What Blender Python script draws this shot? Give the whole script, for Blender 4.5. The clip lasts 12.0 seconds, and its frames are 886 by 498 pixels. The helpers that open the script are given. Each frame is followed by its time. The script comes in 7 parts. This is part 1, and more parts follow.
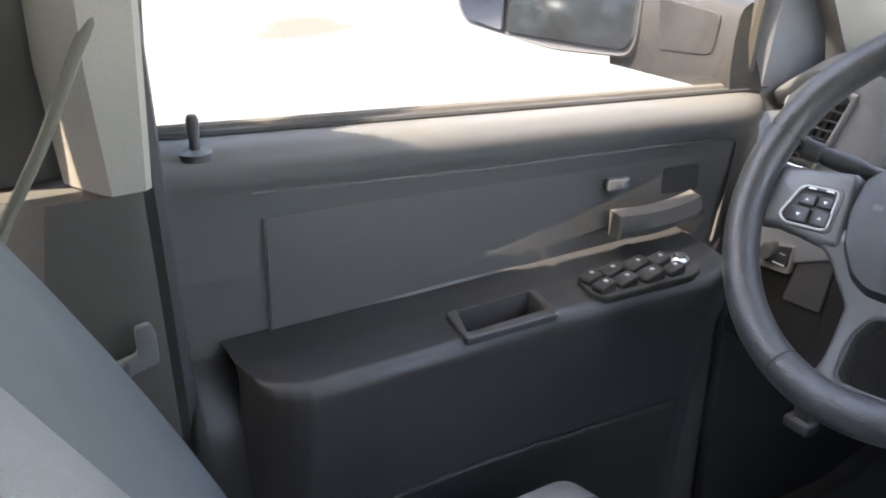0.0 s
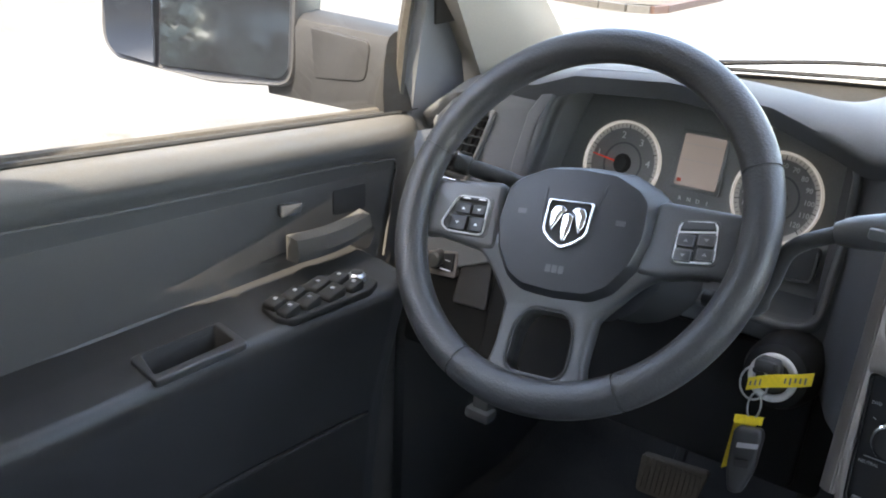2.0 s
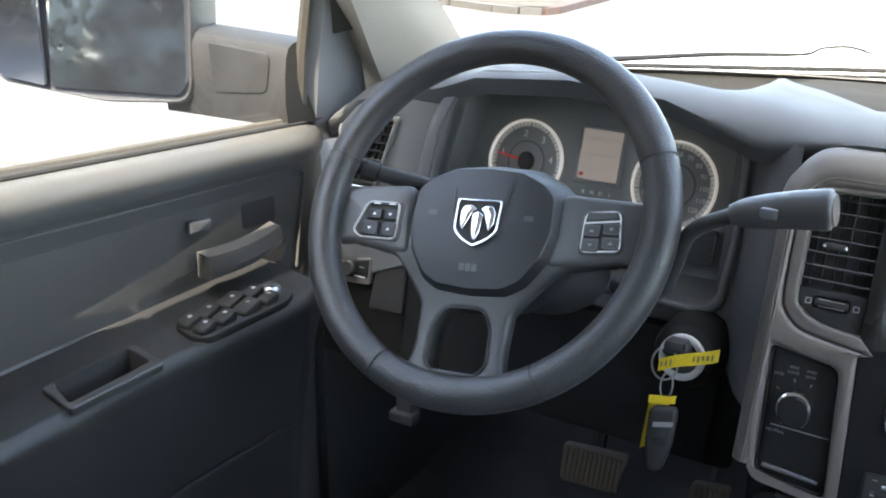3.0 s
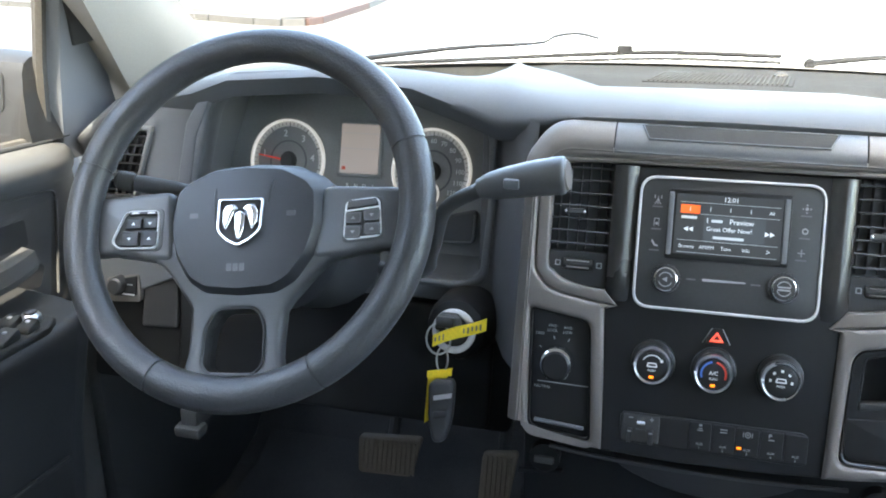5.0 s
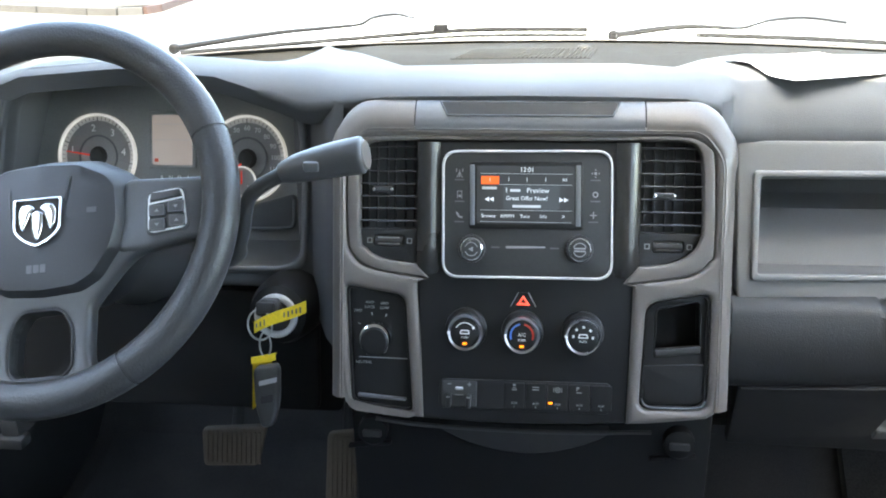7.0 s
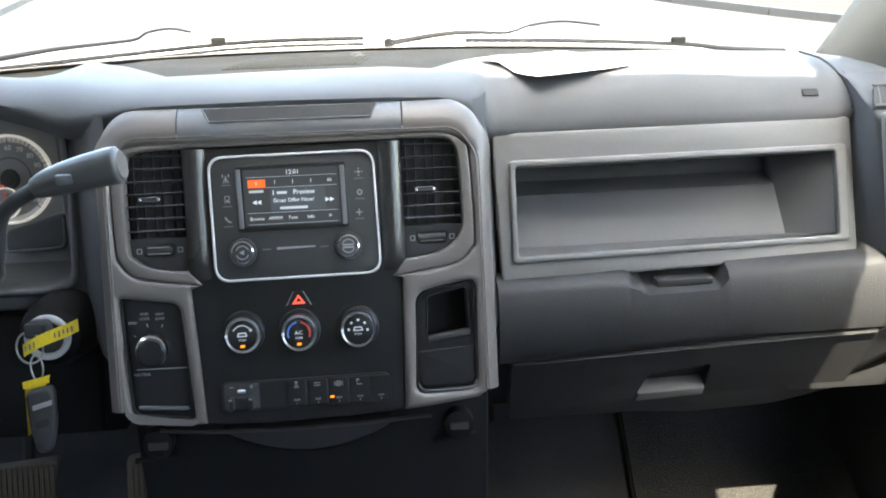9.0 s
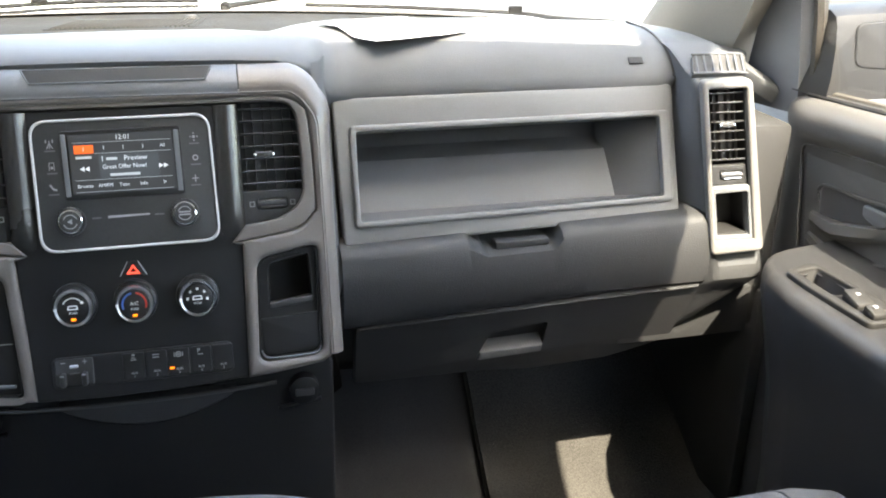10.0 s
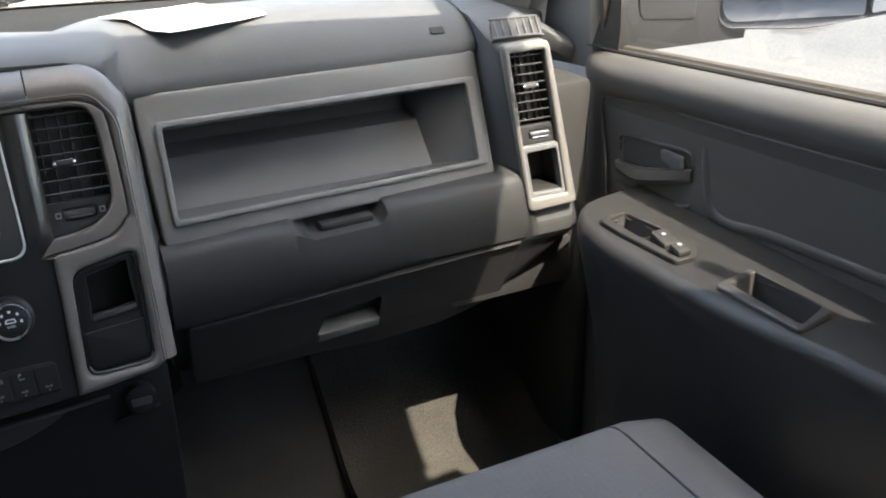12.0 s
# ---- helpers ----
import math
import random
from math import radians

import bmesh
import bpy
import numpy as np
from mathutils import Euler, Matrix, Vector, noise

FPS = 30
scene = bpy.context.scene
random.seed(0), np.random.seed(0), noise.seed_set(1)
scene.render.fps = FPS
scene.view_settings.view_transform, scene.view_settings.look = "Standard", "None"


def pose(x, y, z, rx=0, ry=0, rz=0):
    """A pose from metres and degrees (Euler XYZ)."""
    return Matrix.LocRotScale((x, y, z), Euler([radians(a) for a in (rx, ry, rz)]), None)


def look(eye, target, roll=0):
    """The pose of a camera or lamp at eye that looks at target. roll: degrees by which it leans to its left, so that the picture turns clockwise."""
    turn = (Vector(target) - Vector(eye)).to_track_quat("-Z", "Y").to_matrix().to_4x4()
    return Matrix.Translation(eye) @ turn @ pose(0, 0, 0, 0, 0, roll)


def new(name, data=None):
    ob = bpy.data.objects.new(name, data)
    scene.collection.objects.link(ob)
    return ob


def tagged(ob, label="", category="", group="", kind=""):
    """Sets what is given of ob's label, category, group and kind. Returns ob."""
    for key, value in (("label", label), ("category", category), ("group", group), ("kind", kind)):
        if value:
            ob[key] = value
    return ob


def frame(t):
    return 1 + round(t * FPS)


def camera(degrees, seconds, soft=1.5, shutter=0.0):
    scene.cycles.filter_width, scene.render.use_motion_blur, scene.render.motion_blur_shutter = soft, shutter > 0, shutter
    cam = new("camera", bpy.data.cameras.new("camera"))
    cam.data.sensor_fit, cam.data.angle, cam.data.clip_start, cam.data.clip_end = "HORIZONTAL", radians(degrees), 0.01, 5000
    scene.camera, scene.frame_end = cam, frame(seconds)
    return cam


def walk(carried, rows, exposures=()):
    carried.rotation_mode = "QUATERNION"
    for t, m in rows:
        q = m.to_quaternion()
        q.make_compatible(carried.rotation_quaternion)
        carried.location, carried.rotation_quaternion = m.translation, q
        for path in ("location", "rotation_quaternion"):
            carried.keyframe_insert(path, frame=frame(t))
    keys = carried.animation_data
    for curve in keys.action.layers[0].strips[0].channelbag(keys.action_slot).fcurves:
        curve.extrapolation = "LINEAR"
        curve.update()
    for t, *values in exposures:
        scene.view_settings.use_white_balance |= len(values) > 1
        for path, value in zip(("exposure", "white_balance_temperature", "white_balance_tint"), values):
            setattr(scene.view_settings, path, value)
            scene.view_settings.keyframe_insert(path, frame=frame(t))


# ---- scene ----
cam = camera(52.2, 12.0, soft=1.9)
PATH = [
    (0, look((-0.0743, -0.7724, 1.0368), (-0.8566, -0.2913, 0.6412), 0.48)),
    (0.5, look((-0.0782, -0.7772, 1.0420), (-0.8017, -0.2071, 0.6528), 2.22)),
    (1, look((-0.0765, -0.7802, 1.0446), (-0.7382, -0.1330, 0.6659), 3.43)),
    (1.5, look((-0.0690, -0.7837, 1.0457), (-0.6785, -0.0818, 0.6770), 2.74)),
    (2, look((-0.0644, -0.7890, 1.0421), (-0.6185, -0.0380, 0.6830), 2.56)),
    (2.5, look((-0.0621, -0.7944, 1.0428), (-0.5787, -0.0138, 0.6911), 2.00)),
    (3, look((-0.0601, -0.8000, 1.0421), (-0.5344, 0.0084, 0.6934), 0.92)),
    (5, look((-0.0307, -0.8132, 1.0315), (-0.2943, 0.0903, 0.6938), -0.42)),
    (5.5, look((-0.0173, -0.8159, 1.0297), (-0.2533, 0.0938, 0.6880), -0.81)),
    (6, look((-0.0046, -0.8141, 1.0342), (-0.2109, 0.0938, 0.6694), -1.19)),
    (6.5, look((0.0084, -0.8156, 1.0331), (-0.1576, 0.1017, 0.6712), -1.47)),
    (7, look((0.0245, -0.8199, 1.0344), (-0.0933, 0.1062, 0.6759), -1.42)),
    (9, look((0.0823, -0.8526, 1.0272), (0.1528, 0.0824, 0.6797), -1.59)),
    (9.5, look((0.0846, -0.8580, 1.0225), (0.2396, 0.0651, 0.6708), -0.31)),
    (10, look((0.0886, -0.8608, 1.0224), (0.3205, 0.0355, 0.6445), 0.96)),
    (10.5, look((0.0911, -0.8594, 1.0229), (0.3625, 0.0055, 0.6007), 0.97)),
    (11, look((0.0965, -0.8569, 1.0285), (0.4048, -0.0043, 0.6067), -0.04)),
    (11.5, look((0.0981, -0.8617, 1.0355), (0.4463, -0.0223, 0.6183), -1.40)),
    (12, look((0.0981, -0.8659, 1.0372), (0.4938, -0.0454, 0.6246), -1.42)),
]
walk(cam, PATH, exposures=[(0, 4.47, 8300, 13), (1.5, 4.18, 8150, 11), (2.5, 4.17, 7900, 8), (5.5, 4.64, 7450, 4), (7, 4.63, 7600, 4), (9.5, 4.38, 7900, 6), (10, 4.48, 8100, 7), (10.5, 4.95, 8150, 7), (11, 4.98, 8150, 7), (11.5, 4.14, 7950, 8), (12, 3.50, 7900, 8)])

# ---- light ----
# Direction in which the sunlight travels: from behind the truck, steeply down, a little to the left.
SUN_TRAVEL = Vector((-0.11, 0.66, -1.0)).normalized()
sun_data = bpy.data.lights.new("sun", "SUN")
sun_data.energy, sun_data.angle, sun_data.color = 1.3, radians(0.5), (1.0, 0.97, 0.925)
sun = new("sun", sun_data)
sun.rotation_euler = SUN_TRAVEL.to_track_quat("-Z", "Y").to_euler()
world = bpy.data.worlds.new("sky")
world.use_nodes = True
scene.world = world
wn = world.node_tree.nodes
sky = wn.new("ShaderNodeTexSky")
sky.sky_type, sky.sun_disc = "NISHITA", False
sky.sun_elevation = math.asin(-SUN_TRAVEL.z)
sky.sun_rotation = math.atan2(-SUN_TRAVEL.x, -SUN_TRAVEL.y)
world.node_tree.links.new(sky.outputs[0], wn["Background"].inputs[0])
wn["Background"].inputs[1].default_value = 0.15

# ---- materials ----
def material(name, color, rough=0.6, metal=0.0, vary=0.12, grain=300.0, bump=0.15, blotch=6.0, coat=0.0, wear=0.0, spec=0.5):
    """A surface with fine grain, broad uneven tone and relief, in object space."""
    m = bpy.data.materials.new(name)
    m.use_nodes = True
    n, l = m.node_tree.nodes, m.node_tree.links
    b = n["Principled BSDF"]
    tc = n.new("ShaderNodeTexCoord")
    big, small = n.new("ShaderNodeTexNoise"), n.new("ShaderNodeTexNoise")
    big.inputs["Scale"].default_value, big.inputs["Detail"].default_value = blotch, 5
    small.inputs["Scale"].default_value, small.inputs["Detail"].default_value = grain, 3
    for t in (big, small):
        l.new(tc.outputs["Object"], t.inputs["Vector"])
    add = n.new("ShaderNodeMath")
    add.operation = "ADD"
    l.new(big.outputs["Fac"], add.inputs[0])
    l.new(small.outputs["Fac"], add.inputs[1])
    rng = n.new("ShaderNodeMapRange")
    rng.inputs["From Min"].default_value, rng.inputs["From Max"].default_value = 0.6, 1.4
    rng.inputs["To Min"].default_value, rng.inputs["To Max"].default_value = 1 - vary, 1 + vary
    l.new(add.outputs[0], rng.inputs["Value"])
    mul = n.new("ShaderNodeMix")
    mul.data_type, mul.blend_type = "RGBA", "MULTIPLY"
    mul.inputs["Factor"].default_value = 1
    mul.inputs["A"].default_value = (*color, 1)
    l.new(rng.outputs[0], mul.inputs["B"])
    l.new(mul.outputs["Result"], b.inputs["Base Color"])
    rr = n.new("ShaderNodeMapRange")
    rr.inputs["From Min"].default_value, rr.inputs["From Max"].default_value = 0.3, 0.7
    rr.inputs["To Min"].default_value, rr.inputs["To Max"].default_value = max(0.02, rough - 0.08 - wear), min(1, rough + 0.08)
    l.new(big.outputs["Fac"], rr.inputs["Value"])
    l.new(rr.outputs[0], b.inputs["Roughness"])
    b.inputs["Metallic"].default_value = metal
    b.inputs["Specular IOR Level"].default_value = spec
    b.inputs["Coat Weight"].default_value = coat
    if bump:
        bp = n.new("ShaderNodeBump")
        bp.inputs["Strength"].default_value, bp.inputs["Distance"].default_value = bump, 0.001
        l.new(small.outputs["Fac"], bp.inputs["Height"])
        l.new(bp.outputs[0], b.inputs["Normal"])
    return m


def lit(name, color, strength):
    m = bpy.data.materials.new(name)
    m.use_nodes = True
    b = m.node_tree.nodes["Principled BSDF"]
    b.inputs["Base Color"].default_value = (*color, 1)
    b.inputs["Emission Color"].default_value = (*color, 1)
    b.inputs["Emission Strength"].default_value = strength
    return m


def glassy(name, color=(1, 1, 1), rough=0.0):
    m = bpy.data.materials.new(name)
    m.use_nodes = True
    b = m.node_tree.nodes["Principled BSDF"]
    b.inputs["Base Color"].default_value = (*color, 1)
    b.inputs["Transmission Weight"].default_value = 1
    b.inputs["Roughness"].default_value = rough
    b.inputs["IOR"].default_value = 1.45
    return m


PAD = material("slate_soft_plastic", (0.082, 0.086, 0.092), 0.62, grain=900, bump=0.25, spec=0.3)
FASCIA = material("dark_grey_plastic", (0.122, 0.128, 0.136), 0.5, grain=900, bump=0.25)
GLOVE = material("mid_grey_plastic", (0.124, 0.126, 0.126), 0.5, grain=900, bump=0.2)
SILVER = material("warm_silver_plastic", (0.134, 0.121, 0.112), 0.40, grain=700, bump=0.05)
SILVER_BLUE = material("satin_silver_plastic", (0.112, 0.118, 0.128), 0.38, grain=700, bump=0.05)
VENT_RING = material("light_silver_plastic", (0.150, 0.146, 0.140), 0.40, grain=700, bump=0.05)
BLACK = material("black_plastic", (0.040, 0.040, 0.041), 0.42, grain=700, bump=0.12, spec=0.35)
LOUVRE = material("satin_black_louvre", (0.052, 0.053, 0.055), 0.36, grain=700, bump=0.08)
WIPER = material("wiper_black", (0.0045, 0.0045, 0.0045), 0.6, grain=400, bump=0.1, spec=0.15)
GLOSS = material("gloss_black_plastic", (0.017, 0.017, 0.018), 0.34, grain=200, bump=0.02, spec=0.30, vary=0.05)
PIANO = material("satin_black_column", (0.030, 0.029, 0.028), 0.30, grain=200, bump=0.0, spec=0.5)
RADIO_FACE = material("satin_black_faceplate", (0.040, 0.0405, 0.0415), 0.38, grain=300, bump=0.03, spec=0.5)
BRIGHT_TRIM = material("bright_satin_trim", (0.50, 0.50, 0.50), 0.32, metal=0.0, grain=500, bump=0.02, vary=0.06)
HUB = material("satin_black_cover", (0.023, 0.0242, 0.0275), 0.46, grain=700, bump=0.15)
LOWER = material("matt_black_lower_plastic", (0.032, 0.0325, 0.0335), 0.55, grain=700, bump=0.2, spec=0.2)
CONSOLE_LOW = material("black_console_plastic", (0.0125, 0.0127, 0.0132), 0.55, grain=700, bump=0.2, spec=0.15)
DARK = material("flat_black_plastic", (0.036, 0.036, 0.037), 0.7, grain=500, bump=0.1)
CHROME = material("chrome", (0.75, 0.75, 0.76), 0.12, metal=1.0, vary=0.04, bump=0.0)
SATIN = material("satin_chrome", (0.60, 0.60, 0.61), 0.28, metal=1.0, vary=0.05, bump=0.02)
LEATHER = material("black_leather", (0.043, 0.043, 0.045), 0.42, grain=420, bump=0.5, vary=0.2)
SPOKE = material("grey_spoke_plastic", (0.072, 0.073, 0.076), 0.42, grain=700, bump=0.05)
DOOR = material("door_dark_plastic", (0.062, 0.0612, 0.0600), 0.5, grain=900, bump=0.3)
DOOR_LOW = material("door_black_plastic", (0.018, 0.0182, 0.019), 0.5, grain=900, bump=0.3)
PILLAR = material("beige_grey_pillar_trim", (0.195, 0.180, 0.158), 0.65, grain=600, bump=0.15)
STRAP = material("olive_belt_webbing", (0.095, 0.090, 0.072), 0.85, grain=900, bump=0.5)
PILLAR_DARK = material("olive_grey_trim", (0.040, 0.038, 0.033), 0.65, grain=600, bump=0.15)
RUBBER = material("black_rubber", (0.018, 0.018, 0.018), 0.75, grain=400, bump=0.2)
# Pedal rubber coloured pale brown to stand for light in the footwell.
PEDAL_RUBBER = material("lifted_pedal_rubber", (0.155, 0.128, 0.100), 0.7, grain=500, bump=0.3, vary=0.3)
RUBBER_DUST = material("dusty_rubber_seal", (0.042, 0.038, 0.033), 0.75, grain=300, bump=0.2, vary=0.3)
SEAT = material("grey_seat_cloth", (0.118, 0.118, 0.121), 0.9, grain=1300, bump=0.6, vary=0.25)
KNEE = material("slate_knee_plastic", (0.028, 0.029, 0.0305), 0.55, grain=700, bump=0.45, spec=0.3)
# Weathered plastic; also the shade colour laid over the stack tray.
WEATHERED = material("weathered_black_plastic", (0.0105, 0.0105, 0.0105), 0.7, vary=0.25, grain=500)
SEAT_SIDE = material("slate_seat_vinyl", (0.030, 0.036, 0.041), 0.75, grain=900, bump=0.3)
def quilted(m, scale, strength):
    """Adds rows of small raised dots to a cloth's relief."""
    n, l = m.node_tree.nodes, m.node_tree.links
    tc, v, bp = n.new("ShaderNodeTexCoord"), n.new("ShaderNodeTexVoronoi"), n.new("ShaderNodeBump")
    v.inputs["Scale"].default_value, v.inputs["Randomness"].default_value = scale, 0.15
    l.new(tc.outputs["Object"], v.inputs["Vector"])
    l.new(v.outputs["Distance"], bp.inputs["Height"])
    bp.inputs["Strength"].default_value, bp.inputs["Distance"].default_value = strength, 0.002
    old = n["Principled BSDF"].inputs["Normal"].links[0].from_socket
    l.new(old, bp.inputs["Normal"])
    l.new(bp.outputs[0], n["Principled BSDF"].inputs["Normal"])


quilted(SEAT, 130, 0.16)
CONSOLE = material("grey_console_plastic", (0.165, 0.174, 0.188), 0.5, grain=900, bump=0.2)
CARPET = material("charcoal_carpet", (0.055, 0.053, 0.052), 0.95, grain=900, bump=0.9, vary=0.5, spec=0.05)
MAT = material("dusty_floor_mat", (0.048, 0.0455, 0.0415), 0.9, grain=420, bump=1.0, vary=0.7, spec=0.1)
LINER = material("grey_headliner", (0.55, 0.535, 0.51), 0.9, grain=900, bump=0.3)
WHITE_INK = material("white_print", (0.80, 0.80, 0.80), 0.6, bump=0)
GREY_INK = material("grey_print", (0.30, 0.30, 0.31), 0.6, bump=0)
DIM_INK = material("dim_grey_print", (0.13, 0.13, 0.135), 0.6, bump=0)
RED_INK = material("red_print", (0.55, 0.05, 0.03), 0.5, bump=0)
BLUE_INK = material("blue_print", (0.06, 0.16, 0.5), 0.5, bump=0)
CLUSTER_FACE = material("cluster_face_plastic", (0.225, 0.232, 0.236), 0.55, grain=500, bump=0.05)
# Glow added to the dial rings and scale bands to brighten the dim cluster.
GLOW_BAND = lit("glow_scale_band", (0.50, 0.50, 0.50), 0.006)
GLOW_RING = lit("glow_dial_ring", (0.80, 0.80, 0.82), 0.022)
DIAL = material("dial_face", (0.25, 0.25, 0.253), 0.6, grain=500, bump=0.05)
YELLOW = material("yellow_tag_plastic", (0.75, 0.55, 0.03), 0.5, grain=300, bump=0.05, vary=0.2)
STEEL = material("brushed_steel", (0.5, 0.5, 0.5), 0.3, metal=1.0)
PAINT = material("white_car_paint", (0.80, 0.80, 0.79), 0.25, coat=0.6, bump=0)
PAPER = material("white_paper", (0.80, 0.80, 0.80), 0.8, grain=400, bump=0.1, vary=0.05)
MIRROR = material("mirror_glass", (0.60, 0.65, 0.74), 0.0, metal=0.98, vary=0.02, bump=0)
GLASS = glassy("window_glass")
LCD = lit("lcd_grey", (0.34, 0.30, 0.29), 0.026)
AMBER = lit("amber_lamp", (1.0, 0.22, 0.01), 0.10)
TRAY = material("olive_grey_mesh", (0.0085, 0.0083, 0.0076), 0.9, grain=900, bump=0.6, vary=0.4, spec=0.2)
GRILLE = material("olive_speaker_ribs", (0.0150, 0.0144, 0.0125), 0.8, grain=900, bump=0.3, spec=0.2)
SCREEN = lit("screen_glow", (0.012, 0.014, 0.017), 0.12)
SCREEN_ROW = lit("screen_row_glow", (0.018, 0.023, 0.030), 0.15)
SCREEN_TEXT = lit("screen_text_glow", (0.55, 0.60, 0.66), 0.035)
SCREEN_BAR = lit("screen_bar_glow", (0.40, 0.44, 0.48), 0.02)
SCREEN_ORANGE = lit("screen_orange_glow", (0.85, 0.12, 0.02), 0.030)
RED_GLOW = lit("red_needle_glow", (0.8, 0.06, 0.03), 0.02)

# ---- mesh tools ----
def mesh_from(bm, name, mat, smooth=True, angle=35):
    bmesh.ops.recalc_face_normals(bm, faces=bm.faces)
    me = bpy.data.meshes.new(name)
    if smooth:
        for f in bm.faces:
            f.smooth = True
        for e in bm.edges:
            if len(e.link_faces) == 2 and e.calc_face_angle(0) > radians(angle):
                e.smooth = False
    bm.to_mesh(me)
    bm.free()
    me.materials.append(mat)
    return me


def part(name, bm, mat, parent=None, label="", smooth=True, angle=35):
    """Links a bmesh as one mesh object under a thing or a part."""
    ob = new(name, mesh_from(bm, name, mat, smooth, angle))
    ob.parent = parent
    if label:
        ob["label"] = label
    return ob


def thing(name, label, category, at=(0, 0, 0), group="", kind=""):
    ob = new(name)
    ob.location = at
    ob.empty_display_size = 0.05
    return tagged(ob, label, category, group, kind)


def under(ob, parent):
    """Parents without moving."""
    ob.parent = parent
    return ob


def box(bm, x0, x1, y0, y1, z0, z1, bevel=0.0, seg=2, fn=None):
    vs = [bm.verts.new((x, y, z)) for x in (x0, x1) for y in (y0, y1) for z in (z0, z1)]
    fs = [bm.faces.new([vs[i] for i in q]) for q in ((0, 1, 3, 2), (4, 6, 7, 5), (0, 4, 5, 1), (2, 3, 7, 6), (0, 2, 6, 4), (1, 5, 7, 3))]
    out = vs
    if bevel:
        r = bmesh.ops.bevel(bm, geom=list({e for f in fs for e in f.edges}), offset=bevel, segments=seg, profile=0.5, affect="EDGES")
        out = list({v for f in r["faces"] for v in f.verts} | {v for v in vs if v.is_valid})
    if fn:
        for v in out:
            v.co = fn(*v.co)
    return bm


def boxed(*a, **k):
    return box(bmesh.new(), *a, **k)


def rounded(points, r, seg=5):
    """A polygon with its corners rounded; r is one radius, or one for each corner."""
    out, n = [], len(points)
    for i in range(n):
        p, a, b = (Vector((*points[j % n][:2],)) for j in (i, i - 1, i + 1))
        rad = r[i] if isinstance(r, (list, tuple)) else r
        if rad <= 0:
            out.append(tuple(p))
            continue
        da, db = (a - p), (b - p)
        cut = min(rad, da.length * 0.48, db.length * 0.48)
        s, e = p + da.normalized() * cut, p + db.normalized() * cut
        for k in range(seg + 1):
            t = k / seg
            out.append(tuple((1 - t) ** 2 * s + 2 * t * (1 - t) * p + t * t * e))
    return out


def rrect(x0, x1, y0, y1, r, seg=5):
    return rounded([(x0, y0), (x1, y0), (x1, y1), (x0, y1)], r, seg)


def circle(cx, cy, r, n=32, ry=None):
    return [(cx + r * math.cos(2 * math.pi * i / n), cy + (ry or r) * math.sin(2 * math.pi * i / n)) for i in range(n)]


def plate(loops, w0, w1, fn, bevel=0.0):
    """A flat plate with holes: loops of (u, v), from depth w0 to w1, laid into the world by fn(u, v, w)."""
    cu = bpy.data.curves.new("plate", "CURVE")
    cu.dimensions, cu.fill_mode = "2D", "BOTH"
    cu.extrude = abs(w1 - w0) / 2 - bevel
    cu.bevel_depth, cu.bevel_resolution, cu.offset = bevel, 2, -bevel
    for k, loop in enumerate(loops):
        area = sum(a[0] * b[1] - b[0] * a[1] for a, b in zip(loop, [*loop[1:], loop[0]]))
        loop = loop if (area > 0) == (k == 0) else loop[::-1]
        sp = cu.splines.new("POLY")
        sp.points.add(len(loop) - 1)
        for q, (u, v) in zip(sp.points, loop):
            q.co = (u, v, 0, 1)
        sp.use_cyclic_u = True
    ob = bpy.data.objects.new("plate", cu)
    scene.collection.objects.link(ob)
    bpy.context.view_layer.update()
    me = bpy.data.meshes.new_from_object(ob.evaluated_get(bpy.context.evaluated_depsgraph_get()))
    bpy.data.objects.remove(ob)
    bpy.data.curves.remove(cu)
    bm = bmesh.new()
    bm.from_mesh(me)
    bpy.data.meshes.remove(me)
    bmesh.ops.remove_doubles(bm, verts=bm.verts, dist=1e-6)
    mid = (w0 + w1) / 2
    for v in bm.verts:
        v.co = fn(v.co.x, v.co.y, v.co.z + mid)
    return bm


def lettering(text, size, fn, u, v, w=0.0, align="CENTER", deep=0.0003, squeeze=1.0):
    """Raised lettering laid into the world by fn(u, v, w), centred at u, v."""
    cu = bpy.data.curves.new("text", "FONT")
    cu.body, cu.size, cu.align_x, cu.align_y, cu.extrude = text, size, align, "CENTER", deep
    cu.resolution_u = 2
    ob = bpy.data.objects.new("text", cu)
    scene.collection.objects.link(ob)
    bpy.context.view_layer.update()
    me = bpy.data.meshes.new_from_object(ob.evaluated_get(bpy.context.evaluated_depsgraph_get()))
    bpy.data.objects.remove(ob)
    bpy.data.curves.remove(cu)
    bm = bmesh.new()
    bm.from_mesh(me)
    bpy.data.meshes.remove(me)
    for q in bm.verts:
        q.co = fn(u + q.co.x * squeeze, v + q.co.y, w + q.co.z)
    return bm


def loft(rings, closed=False, cap=False, bm=None):
    """A skin over rows of points; closed joins each row's ends, cap fills the first and last row."""
    bm = bm or bmesh.new()
    vs = [[bm.verts.new(p) for p in ring] for ring in rings]
    n = len(rings[0])
    for a, b in zip(vs, vs[1:]):
        for i in range(n if closed else n - 1):
            j = (i + 1) % n
            bm.faces.new((a[i], a[j], b[j], b[i]))
    if cap:
        bm.faces.new(vs[0])
        bm.faces.new(vs[-1])
    return bm


